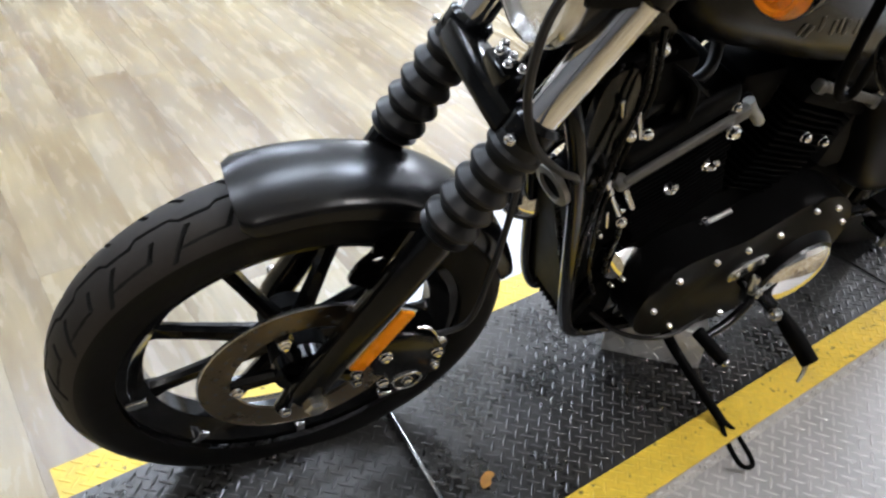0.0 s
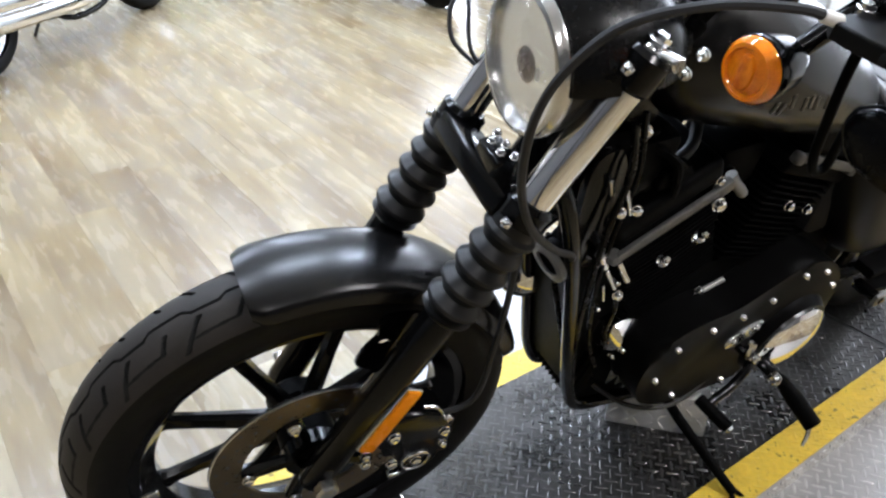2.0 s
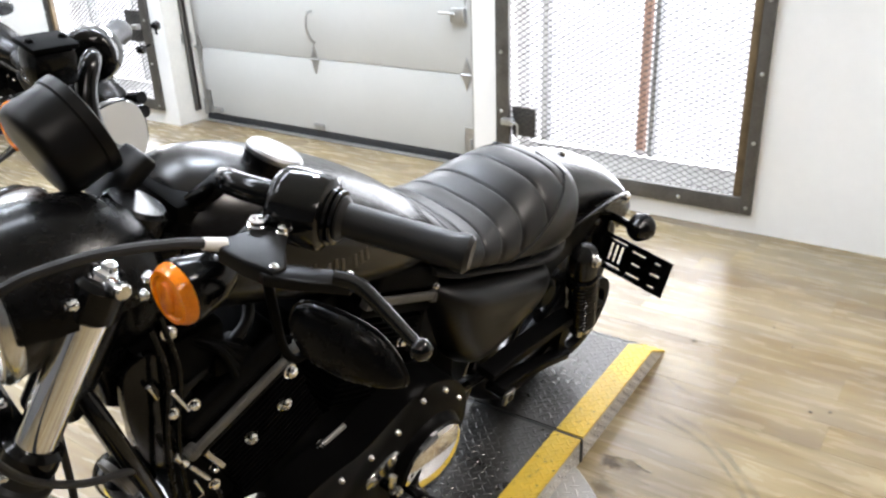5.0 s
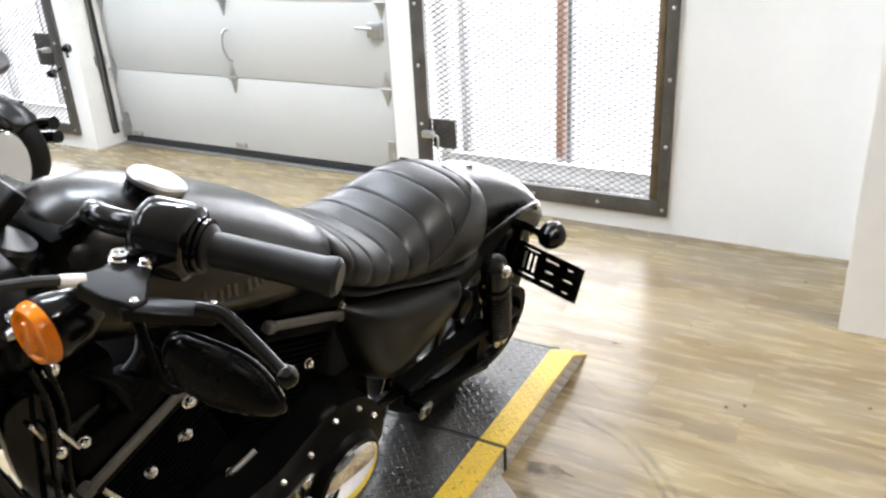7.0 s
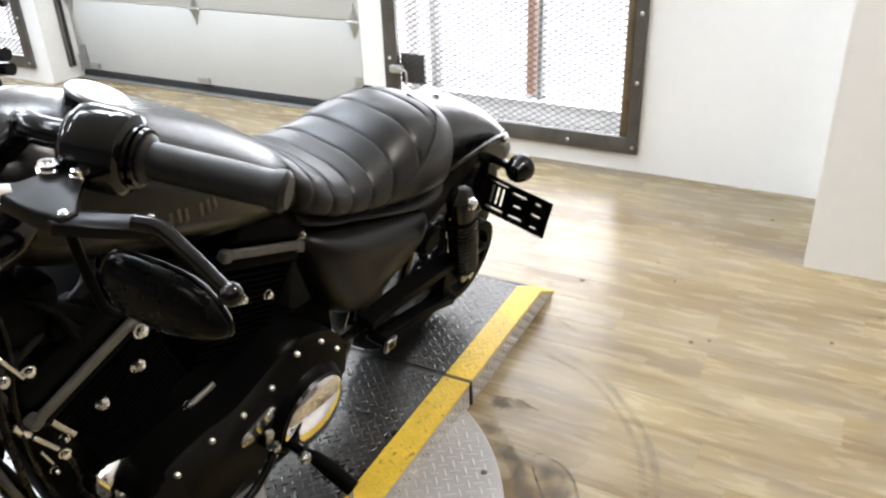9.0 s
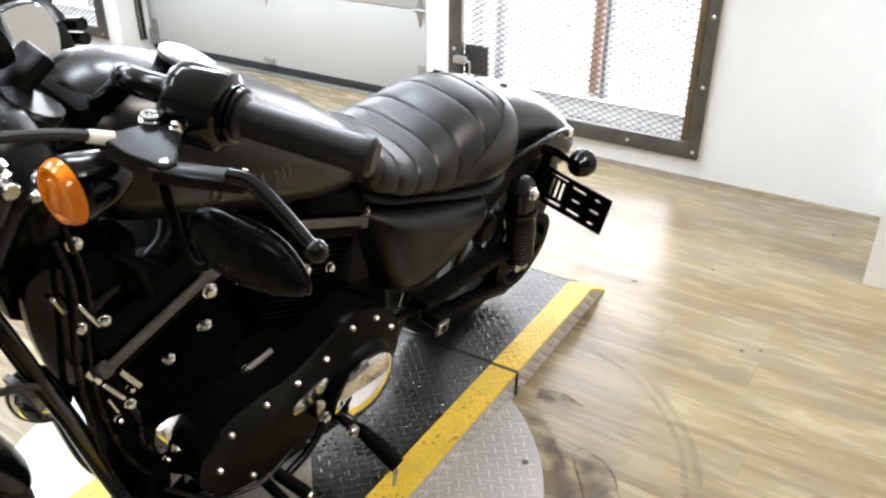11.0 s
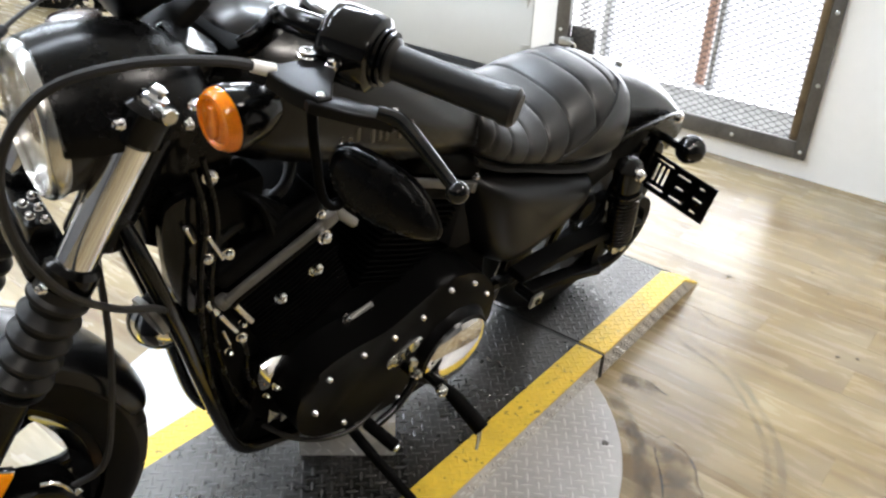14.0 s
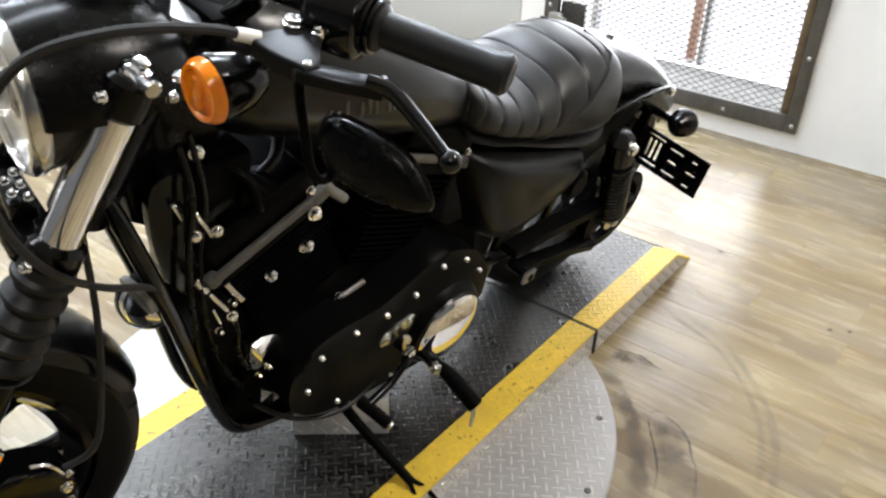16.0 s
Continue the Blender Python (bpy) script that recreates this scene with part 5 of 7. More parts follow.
for dy, dz in ((0.0, 0.0), (0.016, -0.012)):
    bm = B()
    pipe(bm, [(-0.45, -0.215, 0.950), (-0.391, -0.20, 0.931), (-0.334, -0.17, 0.926), (-0.276, -0.14, 0.911 + dz * 0.2), (-0.243 - dy * 0.9, -0.12 + dy, 0.887), (-0.235 - dy, -0.10 + dy, 0.860), (-0.246 - dy * 0.5, -0.08 + dy, 0.842), (-0.30, -0.04, 0.80)], 0.0029, 7, 7)
    part("throttle_cable", bm, M_SEAL, bike, "thin black throttle cable")
bm = B()
rod(bm, (-0.282, -0.1435, 0.9135), (-0.271, -0.137, 0.908), 0.0058, 10, bevel=0.002)
part("cable_clip", bm, M_SEAL, bike)

# fuel tank
TANK = [(-0.985, 0.722, 0.690, 0.030), (-0.965, 0.745, 0.685, 0.050), (-0.93, 0.775, 0.682, 0.072), (-0.88, 0.816, 0.685, 0.094), (-0.80, 0.869, 0.700, 0.114), (-0.70, 0.922, 0.725, 0.126),
        (-0.62, 0.956, 0.748, 0.128), (-0.55, 0.980, 0.768, 0.122), (-0.49, 0.988, 0.785, 0.110), (-0.455, 0.980, 0.805, 0.094), (-0.432, 0.960, 0.830, 0.070), (-0.420, 0.925, 0.865, 0.030)]


def rounded(x, y0, top, bottom, w, e=2.6, n=40, low=0.5):
    """A cross-section, fuller above and drawn in below."""
    ring = []
    mid = bottom + (top - bottom) * low
    for k in range(n):
        a = 2 * math.pi * k / n
        c, s = math.cos(a), math.sin(a)
        ex = 2 / e
        yy = w * math.copysign(abs(c) ** ex, c)
        hh = (top - mid) if s >= 0 else (mid - bottom)
        ring.append(Vector((x, y0 + yy * (1 - (0.16 if s < 0 else 0) * abs(s)), mid + hh * math.copysign(abs(s) ** ex, s))))
    return ring


bm = B()
rings = []
for k in range(49):
    x = -0.985 + (0.985 - 0.420) * k / 48
    t, b, w = interp(TANK, x)
    rings.append(rounded(x, 0.016, t, b, w, 2.25, 44, 0.42))
loft(bm, rings)
tank = part("fuel_tank", bm, M_DENIM, bike, "satin black fuel tank", smooth=70)
bm = B()
lathe(bm, [(0.035, 0.010), (0.037, 0.012), (0.037, 0.017), (0.034, 0.0205), (0.018, 0.0225), (0.0005, 0.023)], (-0.588, 0.050, 0.966), (-0.33, 0.08, 0.94), 40)
cap = part("fuel_cap", bm, M_BRUSHED, bike, "polished round fuel cap")
bm = B()
lathe(bm, [(0.036, -0.012), (0.036, 0.011), (0.030, 0.012)], (-0.588, 0.050, 0.966), (-0.33, 0.08, 0.94), 32)
part("filler_neck", bm, M_GLOSS, cap)
# raised lettering on the tank side, unreadable from the front: plain bars
def tank_at(x, z):
    """A point of the tank's left skin and the way it faces."""
    ring = [p for p in rounded(x, 0.016, *interp(TANK, x), 2.25, 176, 0.42) if p.y > 0.016]
    i = min(range(1, len(ring) - 1), key=lambda n: abs(ring[n].z - z))
    d = ring[i + 1] - ring[i - 1]
    return ring[i], Vector((0, abs(d.z), -d.y * math.copysign(1, d.z))).normalized()


for k in range(11):
    if k in (3, 7):
        continue
    bm = B()
    x = -0.565 - 0.0125 * k
    p, nrm = tank_at(x, 0.848 - 0.0012 * k)
    zax = nrm.cross(Vector((1, 0, 0))).normalized() * -1
    mm = Matrix.Translation(p) @ Matrix(((1, nrm.x, zax.x, 0), (0, nrm.y, zax.y, 0), (0, nrm.z, zax.z, 0), (0, 0, 0, 1)))
    box(bm, (0, 0.0001, 0), (0.0055, 0.0012, 0.020), mm @ pose(0, 0, 0, 0, 8, 0), bevel=0.0003)
    part("tank_badge", bm, M_LETTER, tank, "dull bronze bar of lettering")

# seat
SEATT = [(-1.485, 0.655, 0.590, 0.055), (-1.465, 0.690, 0.560, 0.090), (-1.435, 0.716, 0.545, 0.115), (-1.39, 0.737, 0.545, 0.134), (-1.32, 0.748, 0.556, 0.146), (-1.24, 0.743, 0.578, 0.150), (-1.15, 0.726, 0.605, 0.147),
         (-1.06, 0.722, 0.635, 0.145), (-0.99, 0.742, 0.655, 0.143), (-0.945, 0.768, 0.672, 0.139), (-0.918, 0.782, 0.684, 0.133), (-0.904, 0.784, 0.694, 0.122), (-0.895, 0.772, 0.712, 0.095)]
SEATT = [(-0.895 + (x + 0.895) * 0.955, t, b, w * 0.93) for x, t, b, w in SEATT]
def seam_z(x):
    """The seam between the fluted top and the plain side panel: height share up the section."""
    return 0.08 if x > -1.08 else 0.08 + 0.86 * min(1.0, (-1.08 - x) / 0.275) ** 0.8


FLUTES = [-0.943, -0.990, -1.043, -1.100, -1.165, -1.245, -1.322]
bm = B()
rings = []
NS = 230
for k in range(NS + 1):
    x = -1.458 + (1.458 - 0.895) * k / NS
    t, b, w = interp(SEATT, x)
    ring = rounded(x, 0.004, t, b, w, 2.7, 64, 0.30)
    out = []
    for p in ring:
        v = (p.z - b) / max(t - b, 1e-4)
        lim = max(0.0, min(1.0, (v - seam_z(x)) / 0.06)) if x > -1.352 else 0.0
        dx = min(abs(x - 0.045 * (1 - v) - f) for f in FLUTES)
        groove = 0.0042 * math.exp(-(dx / 0.0026) ** 2) + 0.0014 * math.exp(-(dx / 0.011) ** 2) - 0.0010
        c = Vector((x, 0.0, b + (t - b) * 0.3))
        d = (p - c)
        d.x = 0
        out.append(p - d.normalized() * groove * lim if d.length > 0.01 else p)
    rings.append(out)
loft(bm, rings)
seat = part("seat", bm, M_SEAT, bike, "black tuck-and-roll vinyl solo seat", smooth=60)
for side in (1, -1):
    bm = B()
    line = []
    for k in range(29):
        x = -1.08 - 0.275 * k / 28
        t, b, w = interp(SEATT, x)
        ring = [p for p in rounded(x, 0.004, t, b, w, 2.7, 256, 0.30) if (p.y - 0.004) * side > 0 or k == 28]
        best = min(ring, key=lambda p: abs((p.z - b) / (t - b) - seam_z(x)))
        line.append(best + Vector((0, 0.0008 * side, 0.0008)))
    line.append(Vector((-1.358, 0.004, interp(SEATT, -1.358)[0] + 0.001)))
    pipe(bm, line, 0.0034, 8, 2)
    part("piping", bm, M_SEAT, seat, "seam piping")
bm = B()
t, b, w = interp(SEATT, -0.8985)
edge = [p for p in rounded(-0.8985, 0.004, t, b, w, 2.7, 64, 0.30) if p.z > b + 0.012]
edge.sort(key=lambda p: math.atan2(p.z - b - (t - b) * 0.3, p.y - 0.004))
for p in edge:
    bmesh.ops.create_icosphere(bm, subdivisions=1, radius=0.0042, matrix=Matrix.Translation(p + Vector((0.002, 0, 0.001))))
tagged(part("bead_trim", bm, M_SEAT, seat, "beaded welt along the seat's nose"), kind="stuff")
bm = B()
rings = []
for k in range(31):
    x = -1.435 + (1.435 - 0.91) * k / 30
    t, b, w = interp(SEATT, x)
    rings.append(rounded(x, 0.004, b + 0.012, b - 0.016, w * 0.93, 3, 28, 0.5))
loft(bm, rings)
part("seat_base", bm, M_HOLE, seat)

# rear fender with struts, tail signal, plate holder
RF = [(-1.30, 0.725), (-1.38, 0.720), (-1.46, 0.706), (-1.54, 0.683), (-1.62, 0.650), (-1.70, 0.606), (-1.77, 0.552), (-1.815, 0.495)]
bm = B()
line = spline([(x, 0, z) for x, z in RF], 6)
rings = []
for i, p in enumerate(line):
    d = (line[min(i + 1, len(line) - 1)] - line[max(i - 1, 0)]).normalized()
    nrm = Vector((-d.z, 0, d.x)) * -1
    if nrm.z < 0:
        nrm = -nrm
    t = i / (len(line) - 1)
    e = min(1.0, (1 - t) / 0.10)
    e = math.sqrt(max(0.02, 1 - (1 - e) ** 2))
    sec = fender_section(0.098 * (0.70 + 0.30 * e), 0.052, 0.050 * e)
    o = [p + Vector((0, y, 0)) - nrm * dd for y, dd in sec]
    inn = [p + Vector((0, y * 0.97, 0)) - nrm * (dd + 0.003) for y, dd in sec]
    rings.append(o + inn[::-1])
loft(bm, rings)
part("rear_fender", bm, M_DENIM, bike, "satin black rounded rear fender")
bm = B()
screw(bm, (-1.483, 0.002, 0.696), (-0.2, 0, 1), 0.011, 0.012)
part("seat_bolt", bm, M_CHROME, bike, "chrome seat bolt")
for side in (1, -1):
    bm = B()
    pts = [(-1.20, 0.105 * side, 0.585), (-1.34, 0.112 * side, 0.592), (-1.46, 0.112 * side, 0.600), (-1.58, 0.110 * side, 0.598), (-1.655, 0.106 * side, 0.585)]
    pipe(bm, pts, 0.016, 10, 6, 0.45)
    part("fender_strut", bm, M_FRAME, bike, "black fender strut")
    bm = B()
    screw(bm, (-1.648, 0.114 * side, 0.586), (0, side, 0), 0.012, 0.012)
    part("strut_bolt", bm, M_CHROME, bike)
signal((-1.640, 0.182, 0.540), (-1, 0.0, -0.05), 0.033, M_SMOKE, "dark smoked lens", (-1.655, 0.085, 0.520), 0.050)
signal((-1.640, -0.182, 0.540), (-1, 0.0, -0.05), 0.033, M_SMOKE, "dark smoked lens", (-1.655, -0.085, 0.520), 0.050)
# plate holder: slotted black plate
pl = Matrix.Translation((-1.655, 0.088, 0.376)) @ Matrix(((0, 0, 1, 0), (1, 0, 0, 0), (0, 1, 0, 0), (0, 0, 0, 1)))
PW, PH = 0.192, 0.102


def slotted(w, h, slots, m, depth):
    """A plate cut from strips so that its slots go right through."""
    xs = sorted({0, w, *[a for s in slots for a in (s[0], s[2])]})
    ys = sorted({0, h, *[a for s in slots for a in (s[1], s[3])]})
    bm = B()
    for xa, xb in zip(xs, xs[1:]):
        for ya, yb in zip(ys, ys[1:]):
            cx, cy = (xa + xb) / 2, (ya + yb) / 2
            if any(s[0] < cx < s[2] and s[1] < cy < s[3] for s in slots):
                continue
            box(bm, (cx, cy, depth / 2), (xb - xa, yb - ya, depth), m)
    bmesh.ops.remove_doubles(bm, verts=bm.verts[:], dist=1e-5)
    return bm


SLOTS = [(0.030, 0.030, 0.036, 0.080), (0.044, 0.030, 0.050, 0.080), (0.058, 0.030, 0.064, 0.080), (0.022, 0.088, 0.070, 0.092), (0.022, 0.014, 0.070, 0.019),
         (0.088, 0.080, 0.124, 0.085), (0.094, 0.048, 0.116, 0.053), (0.088, 0.016, 0.124, 0.021), (0.150, 0.080, 0.164, 0.085), (0.146, 0.048, 0.170, 0.053), (0.150, 0.014, 0.166, 0.019)]
ph = part("plate_holder", slotted(PW, PH, SLOTS, pl, 0.003), M_GLOSS, bike, "slotted black number plate holder, empty", smooth=0)
bm = B()
box(bm, (-1.645, 0.085, 0.440), (0.020, 0.035, 0.150), bevel=0.006)
box(bm, (-1.62, 0.06, 0.50), (0.07, 0.05, 0.05), bevel=0.01)
part("plate_bracket", bm, M_GLOSS, bike)
bm = B()
box(bm, (-1.63, 0.0, 0.53), (0.09, 0.12, 0.06), bevel=0.015)
part("tail_bracket", bm, M_GLOSS, bike)

# rear shocks
for side in (1, -1):
    a, b = Vector((-1.335, 0.186 * side, 0.590)), Vector((-1.452, 0.180 * side, 0.330))
    d = (b - a).normalized()
    bm = B()
    lathe(bm, [(0.010, -0.012), (0.027, -0.004), (0.031, 0.015), (0.031, 0.058), (0.024, 0.066)], a, d, 24)
    sh = part("shock_absorber", bm, M_GLOSS, bike, "black rear shock with a coil spring")
    bm = B()
    turns, n = 14, 16
    pts = []
    m = Matrix.Translation(a) @ axes_to(d)
    for k in range(turns * n + 1):
        an = 2 * math.pi * k / n
        pts.append(m @ Vector((0.029 * math.cos(an), 0.029 * math.sin(an), 0.062 + 0.195 * k / (turns * n))))
    pipe(bm, pts, 0.0075, 7, 0)
    part("coil_spring", bm, M_GLOSS, sh)
    bm = B()
    rod(bm, m @ Vector((0, 0, 0.05)), m @ Vector((0, 0, 0.275)), 0.0215, 16)
    part("damper_body", bm, M_ENGINE, sh)
    bm = B()
    lathe(bm, [(0.026, -0.012), (0.026, 0.012)], b, (0, 1, 0), 16)
    screw(bm, b + Vector((0, 0.014 * side, 0)), (0, side, 0), 0.011, 0.012)
    part("shock_eye", bm, M_POLISHED, sh)
    bm = B()
    screw(bm, a + Vector((0, 0.026 * side, -0.004)), (0, side, 0), 0.011, 0.012)
    part("shock_bolt", bm, M_CHROME, sh)

# side cover
SC = [(-0.918, 0.638), (-0.950, 0.648), (-1.030, 0.624), (-1.142, 0.592), (-1.262, 0.558), (-1.316, 0.534), (-1.312, 0.494), (-1.255, 0.454), (-1.181, 0.424), (-1.105, 0.402), (-1.045, 0.408), (-0.988, 0.465), (-0.942, 0.556)]
bm = B()
out = smooth2(SC, 4)
cx, cz = -1.10, 0.53
rings = [[Vector((cx + (x - cx) * q, 0.095 + 0.072 * (1 - q ** 5) ** 0.6 - 0.02 * (x + 1.05) * (1 - q), cz + (z - cz) * q)) for x, z in out] for q in (1.0, 0.997, 0.985, 0.965, 0.93, 0.88, 0.81, 0.72, 0.6, 0.45, 0.28, 0.1)]
loft(bm, rings)
part("side_cover", bm, M_MATT, bike, "satin black side cover", smooth=55)
bm = B()
slab(bm, smooth2([(x, z) for x, z in SC], 4), side_at(-0.16), 0.062)
part("oil_tank", bm, M_DENIM, bike)
bm = B()
box(bm, (-1.10, 0, 0.55), (0.36, 0.20, 0.20), bevel=0.03)
part("battery_tray", bm, M_HOLE, bike)

# frame
def tube(name, pts, r=0.0140, m=None, label="", smooth=6):
    bm = B()
    pipe(bm, pts, r, 12, smooth)
    return part(name, bm, m or (M_TUBE if name == "down_tube" else M_FRAME), bike, label)


DOWN = {1: [(-0.300, 0.032, 0.79), (-0.316, 0.082, 0.73), (-0.335, 0.100, 0.665), (-0.370, 0.102, 0.56), (-0.393, 0.102, 0.48), (-0.430, 0.100, 0.36), (-0.466, 0.098, 0.258), (-0.500, 0.097, 0.205), (-0.56, 0.097, 0.180)],
        -1: [(-0.310, -0.010, 0.79), (-0.336, -0.022, 0.70), (-0.366, -0.026, 0.61), (-0.394, -0.026, 0.523), (-0.428, -0.026, 0.40), (-0.466, -0.026, 0.258), (-0.512, -0.028, 0.182), (-0.58, -0.045, 0.168)]}
for side in (1, -1):
    tube("down_tube", DOWN[side] + [(-0.70, 0.01 + 0.10 * side, 0.17), (-0.95, 0.11 * side, 0.17), (-1.08, 0.11 * side, 0.22), (-1.12, 0.11 * side, 0.36), (-1.14, 0.10 * side, 0.55)], 0.0120)
    tube("seat_rail", [(-0.95, 0.06 * side, 0.70), (-1.05, 0.09 * side, 0.66), (-1.2, 0.105 * side, 0.60), (-1.35, 0.11 * side, 0.59)])
tube("backbone", [(-0.40, 0.015, 0.86), (-0.6, 0.015, 0.80), (-0.85, 0.01, 0.72), (-1.05, 0.0, 0.66)], 0.022)
# swingarm, belt guard, belt
for side in (1, -1):
    bm = B()
    pipe(bm, [(-1.05, 0.115 * side, 0.325), (-1.25, 0.125 * side, 0.318), (-1.50, 0.130 * side, 0.312)], 0.024, 10, 4, 0.6)
    part("swingarm", bm, M_FRAME, bike)
    bm = B()
    screw(bm, (-1.515, 0.15 * side, 0.312), (0, side, 0), 0.020, 0.02)
    part("rear_axle_nut", bm, M_CHROME, bike)
bm = B()
out = [(-1.08, 0.40), (-1.20, 0.405), (-1.36, 0.395), (-1.48, 0.375), (-1.55, 0.36), (-1.56, 0.345), (-1.48, 0.355), (-1.36, 0.372), (-1.20, 0.385), (-1.08, 0.380)]
slab(bm, out, side_at(0.145), 0.04, 0.006)
part("belt_guard", bm, M_ENGINE, bike, "black upper belt guard")
bm = B()
out = [(-1.12, 0.315), (-1.30, 0.275), (-1.45, 0.225), (-1.46, 0.245), (-1.30, 0.295), (-1.12, 0.330)]
slab(bm, out, side_at(0.150), 0.03, 0.006)
part("lower_belt_guard", bm, M_ENGINE, bike)
# added black plate, blocks the light through the gap behind the side cover
bm = B()
slab(bm, smooth2([(-1.06, 0.40), (-1.08, 0.52), (-1.20, 0.575), (-1.34, 0.575), (-1.46, 0.60), (-1.60, 0.585), (-1.52, 0.50), (-1.42, 0.46), (-1.30, 0.40), (-1.16, 0.36)], 4), side_at(0.082), 0.012, 0.004, 2)
part("inner_fender", bm, M_ENGINE, bike, "black filler plate closing the gap behind the side cover")
bm = B()
ring_profile(bm, (-1.515, 0.150, 0.312), [(0.11, -0.012), (0.11, 0.012), (0.085, 0.012), (0.085, -0.012)], 48)
part("rear_pulley", bm, M_ENGINE, bike)
bm = B()
rod(bm, (-1.115, 0.155, 0.335), (-1.115, 0.204, 0.336), 0.011, 14, bevel=0.003)
part("passenger_peg_mount", bm, M_GLOSS, bike)
bm = B()
box(bm, (-1.122, 0.206, 0.332), (0.034, 0.008, 0.030), pose(0, 0, 0), bevel=0.002)
pm2 = part("peg_mount_plate", bm, M_BRUSHED, bike, "bright square mount plate")
bm = B()
lathe(bm, [(0.0085, 0.0), (0.0085, 0.003), (0.0060, 0.004), (0.0005, 0.004)], (-1.122, 0.2095, 0.332), (0, 1, 0), 16)
part("mount_bolt", bm, M_GLOSS, pm2, "dark bolt head")

# engine
EY = 0.012
bm = B()
slab(bm, smooth2([(-0.50, 0.34), (-0.53, 0.43), (-0.60, 0.475), (-0.72, 0.49), (-0.86, 0.48), (-0.98, 0.47), (-1.06, 0.40), (-1.06, 0.27), (-0.98, 0.215), (-0.80, 0.195), (-0.62, 0.205), (-0.53, 0.25)], 4), side_at(-0.11), 0.205, 0.012, 2)
eng = part("engine", bm, M_ENGINE, bike, "black air-cooled V-twin engine")


def cylinder(c, lean):
    """Finned barrel, head and rocker cover along the leaning axis."""
    m = Matrix.Translation(c) @ pose(0, 0, 0, 0, lean, 0)
    bm = B()
    rod(bm, m @ Vector((0, 0, -0.10)), m @ Vector((0, 0, 0.10)), 0.058, 28)
    part("barrel", bm, M_ENGINE, eng)
    for k in range(15):
        bm = B()
        z = -0.080 + 0.0112 * k
        w = 0.088 if k < 10 else 0.094
        out = smooth2([(-w, -0.070), (-w * 0.7, -0.088), (w * 0.7, -0.088), (w, -0.070), (w, 0.070), (w * 0.7, 0.088), (-w * 0.7, 0.088), (-w, 0.070)], 2)
        slab(bm, out, m @ Matrix.Translation((0, 0, z)), 0.0034)
        part("cooling_fin", bm, M_FIN, eng, smooth=0)
    bm = B()
    box(bm, (0, 0, 0.104), (0.205, 0.185, 0.030), m, bevel=0.010)
    part("cylinder_head", bm, M_ENGINE, eng)
    bm = B()
    box(bm, (0.010, 0.0985, 0.127), (0.176, 0.009, 0.0155), m, bevel=0.003)
    box(bm, (0.099, 0.092, 0.122), (0.020, 0.020, 0.020), m, bevel=0.006)
    part("rocker_trim", bm, M_TRIM, eng, "dull grey rocker cover trim")
    bm = B()
    box(bm, (-0.086, 0.096, 0.124), (0.030, 0.016, 0.022), m, bevel=0.005)
    part("trim_lug", bm, M_TRIM, eng)
    bm = B()
    box(bm, (0, 0, 0.157), (0.186, 0.186, 0.046), m, bevel=0.012, seg=4)
    part("rocker_cover", bm, M_ENGINE, eng)
    for x in (-0.080,):
        bm = B()
        screw(bm, m @ Vector((x, 0.093, 0.142)), m.to_3x3() @ Vector((0, 1, 0.1)), 0.006, 0.008)
        part("rocker_screw", bm, M_CHROME, eng)
    bm = B()
    pipe(bm, [m @ Vector(p) for p in ((0.085, 0.060, 0.170), (0.070, 0.062, 0.192), (0.0, 0.060, 0.196), (-0.06, 0.055, 0.192), (-0.095, 0.03, 0.20))], 0.0085, 10, 5)
    part("breather_hose", bm, M_BOOT, eng, "black rubber hose")
    for x in (0.055, 0.018, -0.022):
        bm = B()
        box(bm, (x, 0.050, 0.190), (0.016, 0.034, 0.032), m, bevel=0.004)
        part("hose_clip", bm, M_BOOT, eng)
    return m


cylinder((-0.571, EY, 0.536), 26)
mb = cylinder((-0.800, EY, 0.545), -21)
# bright bolts on the left face of the engine
for p, r in (((-0.581, 0.118, 0.667), 0.0125), ((-0.574, 0.114, 0.603), 0.010), ((-0.517, 0.114, 0.575), 0.010), ((-0.581, 0.105, 0.391), 0.009), ((-0.678, 0.100, 0.433), 0.009),
             ((-0.540, 0.105, 0.350), 0.008), ((-0.525, 0.10, 0.335), 0.006), ((-0.780, 0.112, 0.600), 0.010), ((-0.840, 0.112, 0.575), 0.010), ((-0.475, 0.085, 0.52), 0.008), ((-0.455, 0.085, 0.47), 0.007)):
    bm = B()
    screw(bm, p, (0, 1, 0.1), r * 0.75, 0.012)
    part("engine_bolt", bm, M_CHROME, eng)
bm = B()
rod(bm, (-0.655, 0.104, 0.420), (-0.735, 0.104, 0.438), 0.005, 8)
part("bright_rod", bm, M_ALLOY, eng)
bm = B()
pipe(bm, [(-0.455, 0.095, 0.575), (-0.470, 0.100, 0.550), (-0.480, 0.103, 0.535)], 0.0055, 10, 5)
part("hose_fitting", bm, M_POLISHED, eng, "bright hose fitting")
# intake, coil, horn and wiring between the cylinders
bm = B()
box(bm, (-0.68, 0.02, 0.665), (0.10, 0.10, 0.09), bevel=0.02)
part("intake_body", bm, M_ENGINE, eng)
bm = B()
box(bm, (-0.455, 0.055, 0.745), (0.085, 0.06, 0.075), pose(0, 0, 0), bevel=0.012)
part("ignition_coil", bm, M_ENGINE, bike)
bm = B()
screw(bm, (-0.410, 0.086, 0.808), (0.3, 1, 0.2), 0.008, 0.010)
part("coil_bolt", bm, M_CHROME, bike)
